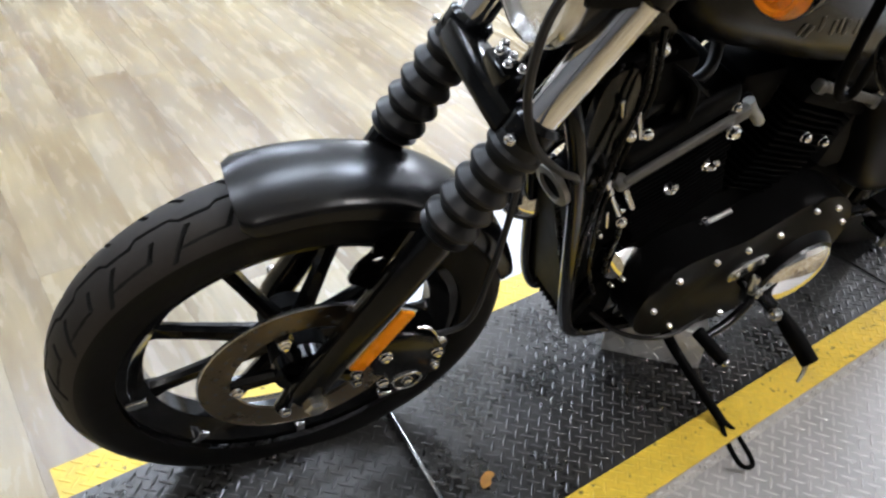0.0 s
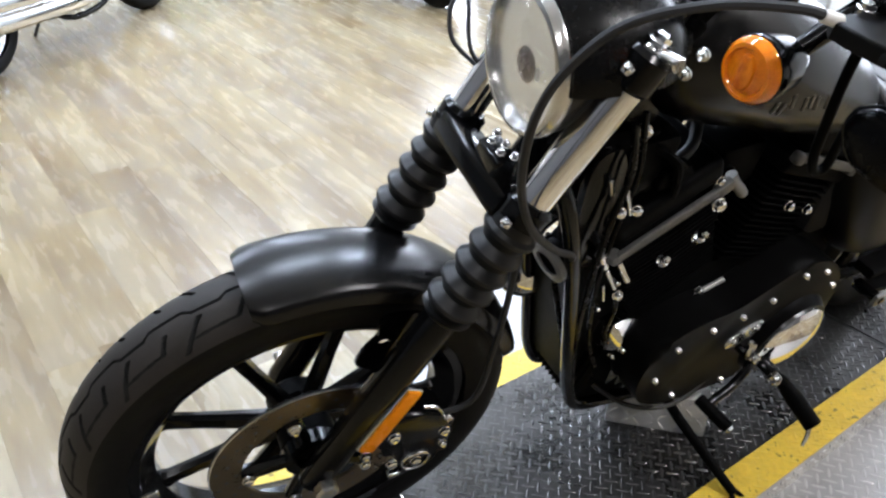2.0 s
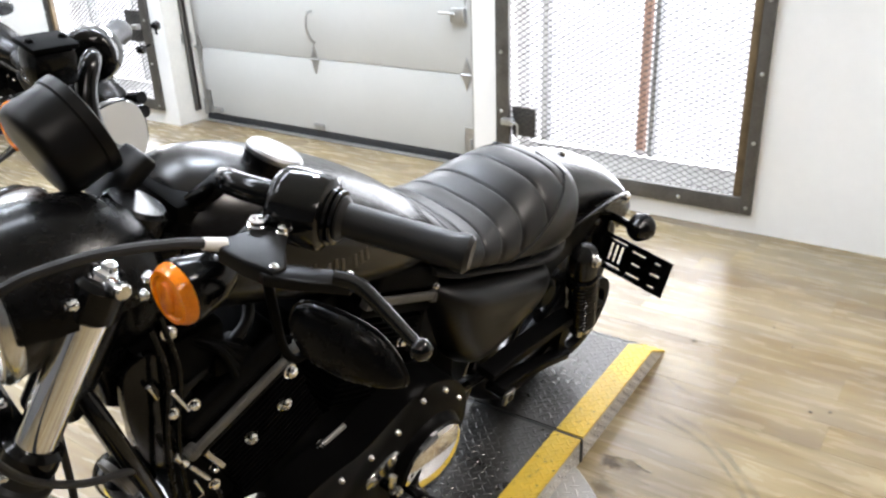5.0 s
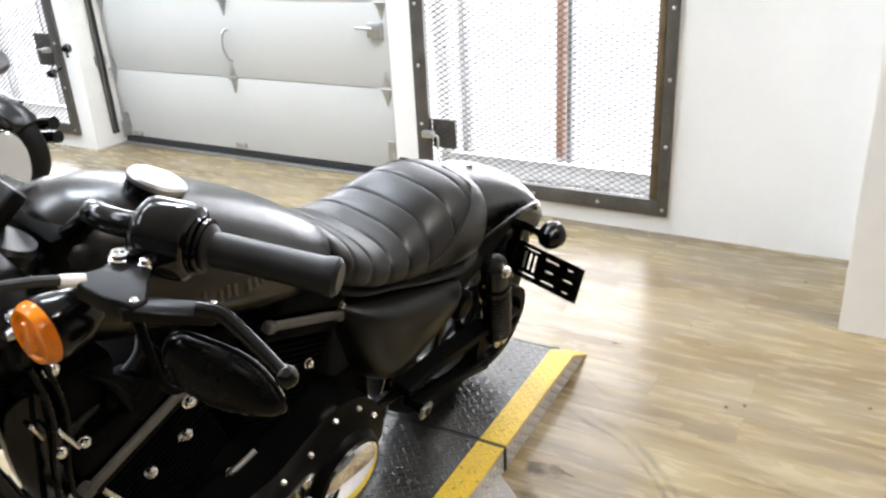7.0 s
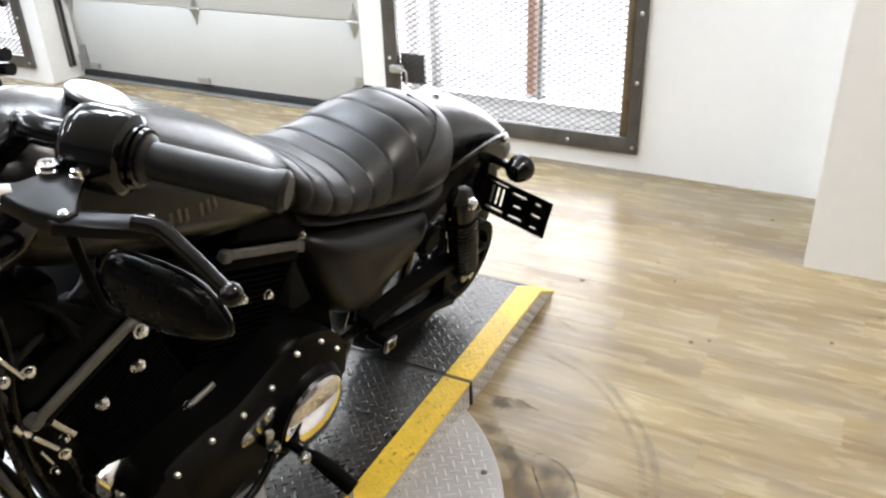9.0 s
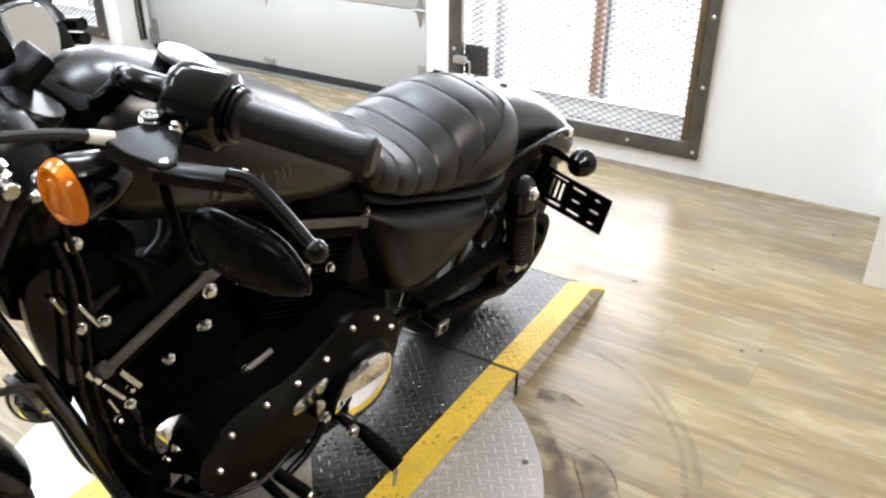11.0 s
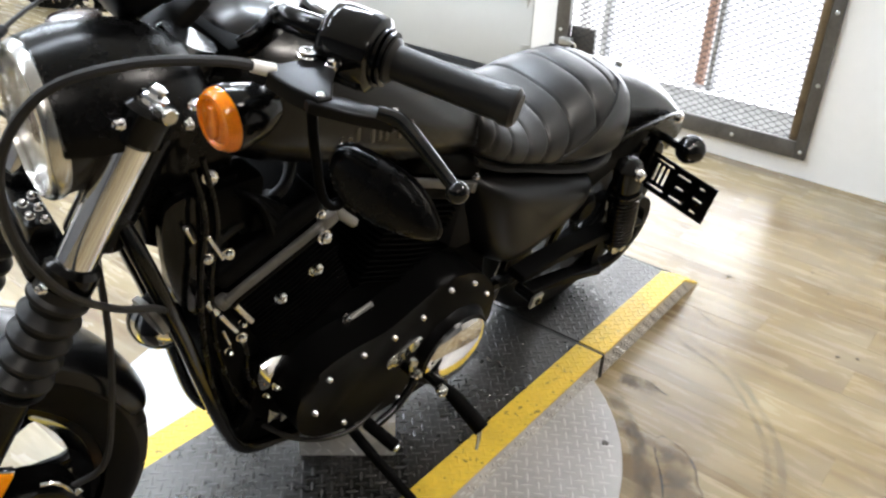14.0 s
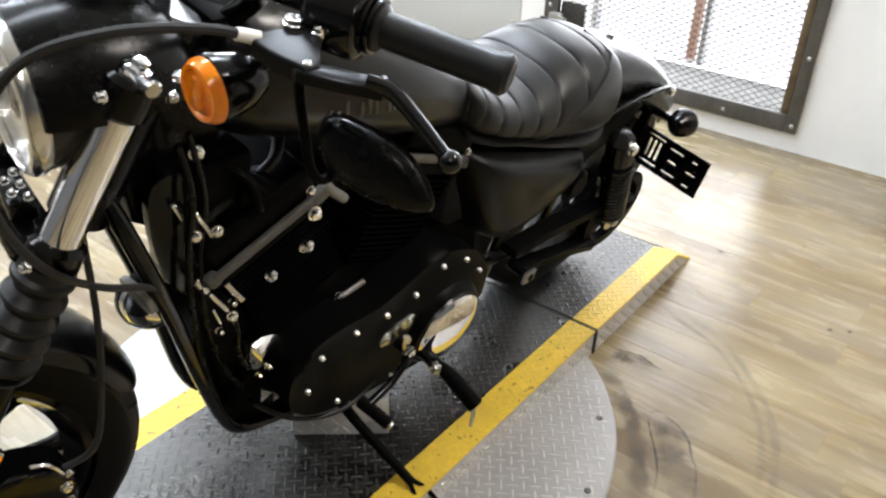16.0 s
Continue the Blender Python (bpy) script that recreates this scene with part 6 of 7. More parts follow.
for k in range(4):
    bm = B()
    pipe(bm, [(-0.42 - 0.01 * k, 0.06, 0.79 - 0.01 * k), (-0.47, 0.085 + 0.008 * k, 0.76), (-0.53, 0.09, 0.715 - 0.02 * k), (-0.56 - 0.02 * k, 0.085, 0.69), (-0.60 - 0.02 * k, 0.07, 0.66)], 0.0055, 7)
    part("wiring_loom", bm, M_ENGINE, bike)
bm = B()
box(bm, (-0.50, 0.075, 0.715), (0.055, 0.04, 0.035), bevel=0.006)
part("connector_block", bm, M_ENGINE, bike)
# oil filter, pointing ahead
bm = B()
lathe(bm, [(0.030, -0.085), (0.033, -0.078), (0.033, -0.016), (0.029, -0.004), (0.018, 0.0), (0.0005, 0.001)], (-0.502, 0.094, 0.384), (0.90, 0.42, 0.05), 32)
part("oil_filter", bm, M_CHROME, eng, "chrome oil filter")
# regulator and plate between the down tubes
RG = Matrix.Translation((-0.500, 0.042, 0.285)) @ pose(0, 0, 0, 0, -20, 0)
bm = B()
box(bm, (-0.014, 0, 0), (0.030, 0.100, 0.125), RG, bevel=0.006)
rg = part("regulator", bm, M_ENGINE, bike, "finned black regulator low between the frame tubes")
for k in range(9):
    bm = B()
    box(bm, (0.006, -0.042 + 0.0105 * k, 0), (0.014, 0.003, 0.112), RG, bevel=0.001, seg=1)
    part("regulator_fin", bm, M_FIN, rg, smooth=0)
bm = B()
rings = []
for z, xf, xn in ((0.258, -0.470, -0.470), (0.30, -0.459, -0.457), (0.40, -0.432, -0.424), (0.50, -0.406, -0.394), (0.56, -0.390, -0.376)):
    rings.append([Vector(p) for p in ((xf, -0.024, z), ((xf + xn) / 2 + 0.002, 0.036, z), (xn, 0.096, z), (xn - 0.007, 0.096, z), ((xf + xn) / 2 - 0.006, 0.036, z), (xf - 0.007, -0.024, z))])
loft(bm, rings)
part("front_cover", bm, M_ENGINE, bike, "black panel between the frame's down tubes")
bm = B()
slab(bm, smooth2([(-0.478, 0.255), (-0.508, 0.196), (-0.560, 0.172), (-0.640, 0.170), (-0.640, 0.215), (-0.540, 0.245)], 3), side_at(-0.020), 0.110, 0.006, 2)
part("lower_guard", bm, M_ENGINE, bike, "black plate under the front of the engine")
bm = B()
slab(bm, smooth2([(-0.352, 0.775), (-0.350, 0.70), (-0.372, 0.615), (-0.396, 0.575), (-0.418, 0.585), (-0.415, 0.66), (-0.400, 0.775)], 4), side_at(0.074), 0.012, 0.004, 2)
part("neck_cover", bm, M_GLOSS, bike, "glossy black cover beside the frame's neck")
for pts, r in (([(-0.382, 0.092, 0.83), (-0.394, 0.104, 0.76), (-0.388, 0.108, 0.67), (-0.396, 0.108, 0.56), (-0.418, 0.106, 0.43), (-0.455, 0.104, 0.30)], 0.0055),
               ([(-0.398, 0.088, 0.84), (-0.414, 0.100, 0.75), (-0.408, 0.104, 0.65), (-0.420, 0.104, 0.53), (-0.452, 0.104, 0.41), (-0.490, 0.108, 0.33)], 0.0045),
               ([(-0.372, 0.060, 0.70), (-0.392, 0.085, 0.64), (-0.404, 0.100, 0.611)], 0.0060),
               ([(-0.458, 0.110, 0.525), (-0.472, 0.110, 0.48), (-0.480, 0.105, 0.42), (-0.505, 0.10, 0.36)], 0.0045),
               ([(-0.350, 0.045, 0.62), (-0.385, 0.070, 0.50), (-0.425, 0.080, 0.39), (-0.470, 0.085, 0.27)], 0.0050)):
    bm = B()
    pipe(bm, pts, r * 0.9, 8, 6)
    part("hose", bm, M_FRAME, bike, "black rubber hose")
for a, b, r in (((-0.402, 0.101, 0.614), (-0.420, 0.102, 0.584), 0.0085), ((-0.424, 0.104, 0.577), (-0.452, 0.109, 0.533), 0.0048), ((-0.431, 0.104, 0.543), (-0.445, 0.104, 0.506), 0.0036),
                ((-0.399, 0.104, 0.732), (-0.424, 0.104, 0.683), 0.0042), ((-0.374, 0.094, 0.748), (-0.387, 0.094, 0.720), 0.0048)):
    bm = B()
    rod(bm, a, b, r * 0.8, 10, bevel=0.0012)
    part("line_fitting", bm, M_POLISHED, bike, "bright line fitting")
for p in ((-0.458, 0.112, 0.523), (-0.431, 0.104, 0.690), (-0.398, 0.106, 0.698)):
    bm = B()
    screw(bm, p, (0.3, 1, 0.1), 0.0068, 0.010)
    part("line_bolt", bm, M_CHROME, bike)
for pts in ([(-0.520, 0.318), (-0.545, 0.292), (-0.522, 0.280)], [(-0.548, 0.290), (-0.572, 0.268), (-0.550, 0.262)]):
    bm = B()
    slab(bm, pts, side_at(0.118), 0.004, 0.001, 1)
    part("bright_tab", bm, M_POLISHED, eng, "small bright metal tab")
bm = B()
pipe(bm, [(-0.610, 0.100, 0.698), (-0.620, 0.105, 0.684), (-0.634, 0.109, 0.671), (-0.646, 0.108, 0.660)], 0.0085, 12, 5)
part("spark_lead_boot", bm, M_ALLOY, eng, "bright plug shield")
for p in ((-0.576, 0.118, 0.603), (-0.515, 0.118, 0.575)):
    bm = B()
    lathe(bm, [(0.0095, 0.0), (0.0095, 0.006), (0.006, 0.008), (0.0055, 0.020), (0.003, 0.022)], p, (0.15, 0.55, 0.85), 10)
    part("plug_stud", bm, M_CHROME, eng, "chrome stud")
bm = B()
slab(bm, [(-0.375, 0.78), (-0.400, 0.62), (-0.440, 0.45), (-0.480, 0.30), (-0.52, 0.225), (-0.58, 0.20), (-0.62, 0.30), (-0.56, 0.50), (-0.50, 0.62), (-0.46, 0.79)], side_at(0.005), 0.068, 0.006, 2)
part("electrical_caddy", bm, M_ENGINE, bike, "black electrical panel behind the frame tubes")
bm = B()
slab(bm, [(-0.335, 0.90), (-0.325, 0.80), (-0.345, 0.70), (-0.40, 0.66), (-0.46, 0.72), (-0.47, 0.84), (-0.42, 0.91)], side_at(-0.02), 0.075, 0.008, 2)
part("neck_gusset", bm, M_FRAME, bike, "black steering neck of the frame")
# primary cover with its screws
PRIM = [(-1.035, 0.270), (-1.025, 0.36), (-0.985, 0.425), (-0.925, 0.468), (-0.855, 0.482), (-0.790, 0.458), (-0.720, 0.430), (-0.650, 0.428), (-0.590, 0.415), (-0.553, 0.380), (-0.545, 0.315), (-0.570, 0.255), (-0.630, 0.212), (-0.720, 0.190), (-0.830, 0.180), (-0.930, 0.182), (-1.000, 0.210)]
bm = B()
slab(bm, smooth2(PRIM, 4), side_at(0.085), 0.078, 0.020, 4)
part("primary_cover", bm, M_COVER, eng, "satin black primary cover", smooth=50)
for x, z in ((-0.868, 0.455), (-0.808, 0.417), (-0.742, 0.403), (-0.672, 0.401), (-0.601, 0.384), (-0.582, 0.311), (-0.935, 0.440), (-0.990, 0.385), (-0.66, 0.228), (-0.80, 0.200), (-0.95, 0.205)):
    bm = B()
    screw(bm, (x, 0.157, z), (0, 1, 0), 0.0062, 0.014)
    part("cover_screw", bm, M_CHROME, eng)
bm = B()
lathe(bm, [(0.112, -0.06), (0.104, -0.030), (0.093, -0.008), (0.087, 0.0)], (-0.916, 0.182, 0.282), (0, 1, 0), 48)
part("clutch_boss", bm, M_COVER, eng)
bm = B()
lathe(bm, [(0.081, 0.0), (0.081, 0.005), (0.075, 0.011), (0.060, 0.0175), (0.042, 0.0225), (0.022, 0.0255), (0.0005, 0.0265)], (-0.916, 0.182, 0.282), (0, 1, 0), 48)
part("derby_cover", bm, M_CHROME, eng, "polished round clutch cover")
for k in range(3):
    a = radians(120 * k + 70)
    bm = B()
    screw(bm, (-0.916 + 0.060 * math.cos(a), 0.193, 0.282 + 0.060 * math.sin(a)), (0, 1, 0), 0.006, 0.005)
    part("derby_screw", bm, M_POLISHED, eng)
bm = B()
slab(bm, smooth2([(-0.742, 0.328), (-0.752, 0.345), (-0.785, 0.357), (-0.815, 0.362), (-0.826, 0.350), (-0.810, 0.332), (-0.775, 0.318), (-0.750, 0.314)], 4), side_at(0.160), 0.008, 0.003, 2)
part("inspection_cover", bm, M_POLISHED, eng, "small polished inspection cover")
for x, z in ((-0.760, 0.331), (-0.808, 0.350)):
    bm = B()
    screw(bm, (x, 0.168, z), (0, 1, 0), 0.005, 0.004)
    part("inspection_screw", bm, M_POLISHED, eng)
# foot controls
bm = B()
rod(bm, (-0.845, 0.150, 0.262), (-0.850, 0.225, 0.258), 0.014, 12, bevel=0.003)
part("peg_bracket", bm, M_GLOSS, bike)
bm = B()
pipe(bm, [(-0.850, 0.225, 0.258), (-0.853, 0.245, 0.256), (-0.860, 0.280, 0.242), (-0.868, 0.325, 0.222)], lambda t: 0.010 + 0.0065 * min(1, t * 1.6), 12, 5)
fp = part("foot_peg", bm, M_ENGINE, bike, "black rubber foot peg")
bm = B()
screw(bm, (-0.835, 0.235, 0.268), (1, 0.2, 0.3), 0.010, 0.014)
part("peg_pin", bm, M_POLISHED, fp)
bm = B()
pipe(bm, [(-0.865, 0.322, 0.220), (-0.862, 0.330, 0.20), (-0.858, 0.335, 0.178)], lambda t: 0.005 - 0.002 * t, 8, 4)
part("peg_feeler", bm, M_POLISHED, fp, "bright peg feeler")
bm = B()
pipe(bm, [(-0.79, 0.165, 0.30), (-0.785, 0.20, 0.30), (-0.74, 0.215, 0.275), (-0.68, 0.222, 0.262)], 0.008, 10, 5)
sl = part("shift_lever", bm, M_GLOSS, bike, "black gear lever with a rubber tip")
bm = B()
rod(bm, (-0.672, 0.205, 0.262), (-0.688, 0.272, 0.250), 0.0120, 14, bevel=0.003)
part("lever_rubber", bm, M_ENGINE, sl)
bm = B()
screw(bm, (-0.688, 0.272, 0.250), (-0.2, 1, -0.15), 0.008, 0.005)
part("lever_tip", bm, M_POLISHED, sl)
bm = B()
pipe(bm, [(-0.79, 0.185, 0.335), (-0.785, 0.192, 0.31), (-0.79, 0.20, 0.285)], 0.008, 8, 4)
screw(bm, (-0.785, 0.200, 0.315), (0, 1, 0), 0.009, 0.012)
screw(bm, (-0.768, 0.200, 0.285), (0, 1, 0), 0.008, 0.012)
part("linkage", bm, M_POLISHED, bike, "bright shift linkage")
# side stand
bm = B()
pipe(bm, [(-0.700, 0.115, 0.175), (-0.712, 0.165, 0.140), (-0.722, 0.25, 0.115), (-0.732, 0.33, 0.094)], lambda t: 0.0115 - 0.0025 * t, 10, 6)
st = part("side_stand", bm, M_ENGINE, bike, "black side stand swung out")
bm = B()
lp = [(-0.728, 0.325, 0.096), (-0.722, 0.350, 0.086), (-0.724, 0.395, 0.072), (-0.742, 0.408, 0.066), (-0.756, 0.398, 0.067), (-0.752, 0.35, 0.082), (-0.738, 0.326, 0.094)]
pipe(bm, lp, 0.0048, 8, 6)
part("stand_loop", bm, M_ENGINE, st, "open loop foot")
# exhaust on the far side
for pts in ([(-0.52, -0.02, 0.60), (-0.485, -0.05, 0.57), (-0.485, -0.11, 0.47), (-0.53, -0.16, 0.33), (-0.66, -0.19, 0.24), (-1.0, -0.19, 0.22), (-1.75, -0.20, 0.30)],
            [(-0.86, -0.02, 0.60), (-0.90, -0.12, 0.52), (-0.90, -0.18, 0.38), (-1.0, -0.20, 0.32), (-1.75, -0.21, 0.40)]):
    bm = B()
    pipe(bm, pts, lambda t: 0.023 if t < 0.55 else 0.023 + 0.022 * min(1, (t - 0.55) * 6), 14, 8)
    part("exhaust_pipe", bm, M_GLOSS, bike, "black exhaust pipe")
bm = B()
lathe(bm, [(0.095, 0), (0.10, 0.012), (0.098, 0.06), (0.085, 0.075), (0.001, 0.078)], (-0.69, -0.13, 0.62), (0, -1, 0), 36)
part("air_cleaner", bm, M_DENIM, bike, "black round air cleaner")
bm = B()
lathe(bm, [(0.001, -0.03), (0.030, -0.026), (0.044, -0.008), (0.046, 0.004), (0.040, 0.012)], (-0.412, -0.040, 0.445), (0.55, 0.62, 0.35), 30)
hn = part("horn", bm, M_GLOSS, bike, "small round horn with a bright face")
bm = B()
lathe(bm, [(0.041, 0.008), (0.034, 0.016), (0.016, 0.021), (0.0005, 0.022)], (-0.412, -0.040, 0.445), (0.55, 0.62, 0.35), 30)
part("horn_face", bm, M_CHROME, hn, "polished horn face")
bm = B()
ring_profile(bm, (0, 0, 0), [(0.031, -0.004), (0.031, 0.004), (0.021, 0.006), (0.021, -0.006)], 32)
bm.transform(Matrix.Translation((-0.337, 0.076, 0.60)) @ axes_to((0.93, 0.10, -0.34)) @ pose(0, 0, 0, 90, 0, 0))
part("ignition_ring", bm, M_ALLOY, bike, "dull grey ring of the ignition switch")
bm = B()
lathe(bm, [(0.026, -0.02), (0.026, 0.002), (0.001, 0.003)], (-0.339, 0.075, 0.60), (0.93, 0.10, -0.34), 24)
part("ignition_switch", bm, M_ENGINE, bike)

# ---- things on and beside the ramp ----
SHIFT[0] = Matrix()
blk = thing("lift_block", pose(0.658, 0.1275, H, 0, 0, -49.0), "small bright tread-plate box under the motorcycle's frame", "metal box")
# the box's colour is raised against the shadow under the frame
bm = B()
box(bm, (0, -0.052, 0.046), (0.192, 0.10, 0.090), bevel=0.003)
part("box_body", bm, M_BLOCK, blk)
verts, faces = [], []
for i in range(8):
    for j in range(4):
        x, z = -0.084 + i * 0.024, 0.012 + j * 0.0225
        a = radians(50 if (i + j) % 2 else -40)
        b = len(verts)
        for u, v, w in ((-0.0125, 0, 0), (0, -0.004, 0), (0.0125, 0, 0), (0, 0.004, 0), (-0.007, 0, 0.0018), (0.007, 0, 0.0018)):
            verts.append((x + u * math.cos(a) - v * math.sin(a), -0.002 + w, z + u * math.sin(a) + v * math.cos(a)))
        faces += [(b, b + 1, b + 4), (b + 1, b + 5, b + 4), (b + 1, b + 2, b + 5), (b + 2, b + 3, b + 5), (b + 3, b + 4, b + 5), (b + 3, b, b + 4)]
me = bpy.data.meshes.new("tread_relief")
me.from_pydata(verts, [], faces)
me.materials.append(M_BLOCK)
ob = new("tread_relief", me)
ob.parent = blk
tagged(ob, kind="stuff")

bm = B()
rod(bm, (1.168, -0.03, H + 0.006), (1.196, 0.185, H + 0.006), 0.0045, 10)
link("steel_rod", bm, M_POLISHED, label="thin bright steel rod lying on the ramp", category="rod")
bm = B()
slab(bm, smooth2([(-0.018, -0.004), (-0.006, -0.010), (0.010, -0.008), (0.020, 0.002), (0.008, 0.010), (-0.004, 0.006), (-0.016, 0.008)], 3), pose(1.106, 0.182, H + 0.001, 4, -3, 30), 0.0016)
link("dry_leaf", bm, M_LEAF, label="scrap of dry orange leaf on the ramp", category="leaf")
# small dirt specks and scraps on the floor
for x, y, r in ((-0.706, 0.408, 0.008), (-0.498, 0.784, 0.006), (-0.522, 0.828, 0.005), (-0.644, 1.128, 0.006), (-0.834, 1.242, 0.006), (-0.907, 0.597, 0.004), (-1.378, 0.888, 0.006), (-0.811, 0.672, 0.004)):
    bm = B()
    slab(bm, smooth2([(r * math.cos(k * 1.05) * (0.8 + 0.4 * ((k * 7) % 3) / 2), r * math.sin(k * 1.05) * (0.7 + 0.3 * ((k * 5) % 2))) for k in range(6)], 2), pose(x, y, 0.0006), 0.002)
    link("dirt_crumb", bm, M_CRUMB, label="dark crumb of dirt on the floor", category="dirt")


def floor_mark(name, pts, width, material, label, z=0.0004):
    """A flat streak on the floor whose rim fades out."""
    line = spline([(x, y, z) for x, y in pts], 10)
    rng = random.Random(len(pts) * 7 + int(abs(pts[0][0]) * 1000))
    verts, faces, fade = [], [], []
    n = len(line)
    for i, p in enumerate(line):
        d = (line[min(i + 1, n - 1)] - line[max(i - 1, 0)]).normalized()
        side = Vector((-d.y, d.x, 0))
        w = width * (0.7 + 0.6 * rng.random())
        end = min(1.0, 6.0 * min(i, n - 1 - i) / n)
        for k, f in ((-1.0, 0.0), (-0.45, 0.9), (0.45, 1.0), (1.0, 0.0)):
            verts.append(p + side * k * w)
            fade.append(f * end)
        if i:
            b = 4 * i
            faces += [(b - 4 + k, b - 3 + k, b + 1 + k, b + k) for k in range(3)]
    me = bpy.data.meshes.new(name)
    me.from_pydata(verts, [], faces)
    at = me.attributes.new("fade", "FLOAT", "POINT")
    at.data.foreach_set("value", fade)
    me.materials.append(material)
    ob = new(name, me)
    ob.visible_shadow = False
    return tagged(ob, label, "floor mark")


floor_mark("tyre_mark", [(-0.334, 0.365), (-0.277, 0.456), (-0.236, 0.564), (-0.138, 0.674), (-0.037, 0.75), (0.08, 0.799), (0.25, 0.84)], 0.010, M_MARK, "faint curved tyre mark on the floor")
floor_mark("tyre_mark", [(-0.372, 0.372), (-0.304, 0.486), (-0.257, 0.588), (-0.153, 0.698), (-0.049, 0.776), (0.084, 0.831), (0.27, 0.87)], 0.012, M_MARK, "faint curved tyre mark on the floor", 0.0007)
floor_mark("floor_scrape", [(-0.468, 0.401), (-0.439, 0.448), (-0.414, 0.499)], 0.0026, M_SCRAPE, "short dark scrape on the floor")
floor_mark("floor_scrape", [(-0.051, 0.371), (-0.059, 0.407), (-0.069, 0.448), (-0.052, 0.494), (-0.051, 0.517)], 0.0042, M_SCRAPE, "dark scrape in the floor beside the ramp")
floor_mark("floor_stain", [(-0.035, 0.385), (-0.040, 0.42), (-0.045, 0.46), (-0.035, 0.49)], 0.026, M_GRIME, "brown grime beside the ramp")
floor_mark("floor_scrape", [(0.117, 0.555), (0.093, 0.567), (0.107, 0.621), (0.141, 0.662), (0.185, 0.687), (0.209, 0.707), (0.30, 0.74)], 0.0036, M_SCRAPE, "dark curved scrape in the floor by the turntable")
floor_mark("floor_scrape", [(0.117, 0.555), (0.161, 0.58), (0.203, 0.61), (0.26, 0.643), (0.34, 0.67)], 0.0030, M_SCRAPE, "dark curved scrape in the floor by the turntable")
floor_mark("floor_stain", [(0.115, 0.575), (0.145, 0.615), (0.195, 0.65), (0.25, 0.685), (0.335, 0.733)], 0.038, M_GRIME, "grey grime patch on the floor by the turntable", 0.0002)
floor_mark("floor_stain", [(0.02, 0.395), (0.07, 0.445), (0.125, 0.505), (0.20, 0.565), (0.28, 0.61), (0.38, 0.655)], 0.026, M_GRIME, "brown grime along the turntable's rim", 0.0009)

# ---- other motorcycles standing about ----
def simple_bike(name, m, label, paint, tyre_r, tyre_w, chrome, spokes=12, dirt=False):
    """A parked motorcycle for the background: wheels, fork, tank, seat, engine, fenders, pipes."""
    root = thing(name, m, label, "motorcycle", "parked motorcycles")
    L = 1.55 if not dirt else 1.35
    bright = M_CHROME if chrome else M_GLOSS
    for x, nm in ((0.0, "front_wheel"), (-L, "rear_wheel")):
        r = tyre_r
        bm = tyre_mesh((x, 0, r), r, tyre_w, r * 0.74, False)
        w = part(nm, bm, M_TYRE, root, smooth=50)
        bm = B()
        ring_profile(bm, (x, 0, r), [(r * 0.76, -0.03), (r * 0.76, 0.03), (r * 0.66, 0.018), (r * 0.66, -0.018)], 40)
        part("rim", bm, bright if not dirt else M_POLISHED if chrome else M_BAR, w)
        for k in range(spokes):
            a = 2 * math.pi * k / spokes
            bm = B()
            rod(bm, (x + 0.03 * math.sin(a), 0.012 * (-1) ** k, r + 0.03 * math.cos(a)), (x + r * 0.69 * math.sin(a), 0, r + r * 0.69 * math.cos(a)), 0.004 if dirt else 0.010, 6)
            part("spoke", bm, M_POLISHED if dirt else bright, w)
        bm = B()
        lathe(bm, [(0.03, -0.07), (0.045, -0.05), (0.045, 0.05), (0.03, 0.07)], (x, 0, r), (0, 1, 0), 18)
        part("hub", bm, bright, w)
        bm = B()
        ring_profile(bm, (x, -0.07, r), [(0.145, -0.003), (0.145, 0.003), (0.09, 0.003), (0.09, -0.003)], 40)
        part("brake_disc", bm, M_DISC, w)
    for side in (1, -1):
        bm = B()
        rod(bm, (0, 0.10 * side, tyre_r), (-0.30, 0.10 * side, 0.95), 0.024, 12)
        part("fork_leg", bm, bright, root)
        if paint is M_GREEN:
            bm = B()
            slab(bm, smooth2([(-0.30, 0.80), (-0.10, 0.86), (0.16, 0.72), (0.10, 0.56), (-0.05, 0.46), (-0.16, 0.50), (-0.34, 0.58)], 4), side_at(0.135 * side), 0.012 * side, 0.004, 2)
            part("fairing_panel", bm, paint, root, "bright green side panel")
    bm = B()
    loft(bm, [rounded(-0.42 - 0.5 * k / 16, 0, interp([(-0.95, 0.78), (-0.80, 0.90), (-0.6, 0.97), (-0.45, 0.95), (-0.40, 0.90)], -0.42 - 0.5 * k / 16)[0], 0.74, 0.02 + 0.11 * math.sin(math.pi * (k + 1) / 18) ** 0.6, 2.3, 24, 0.45) for k in range(17)])
    part("fuel_tank", bm, paint, root, smooth=60)
    bm = B()
    loft(bm, [rounded(-0.92 - 0.55 * k / 14, 0, 0.77 + 0.04 * math.sin(3 * k / 14), 0.66, 0.03 + 0.11 * math.sin(math.pi * (k + 1) / 16) ** 0.5, 2.6, 22, 0.4) for k in range(15)])
    part("seat", bm, M_SEAT, root, smooth=60)
    part("front_fender", arch((0, 0, tyre_r), 50, 165, tyre_r + 0.03 if not dirt else tyre_r + 0.14, lambda t: fender_section(tyre_w + 0.018, 0.03, 0.03), 24), M_MATT if dirt else paint, root)
    part("rear_fender", arch((-L, 0, tyre_r), 20, 150, tyre_r + 0.045, lambda t: fender_section(tyre_w + 0.03, 0.04, 0.05), 24), paint, root)
    bm = B()
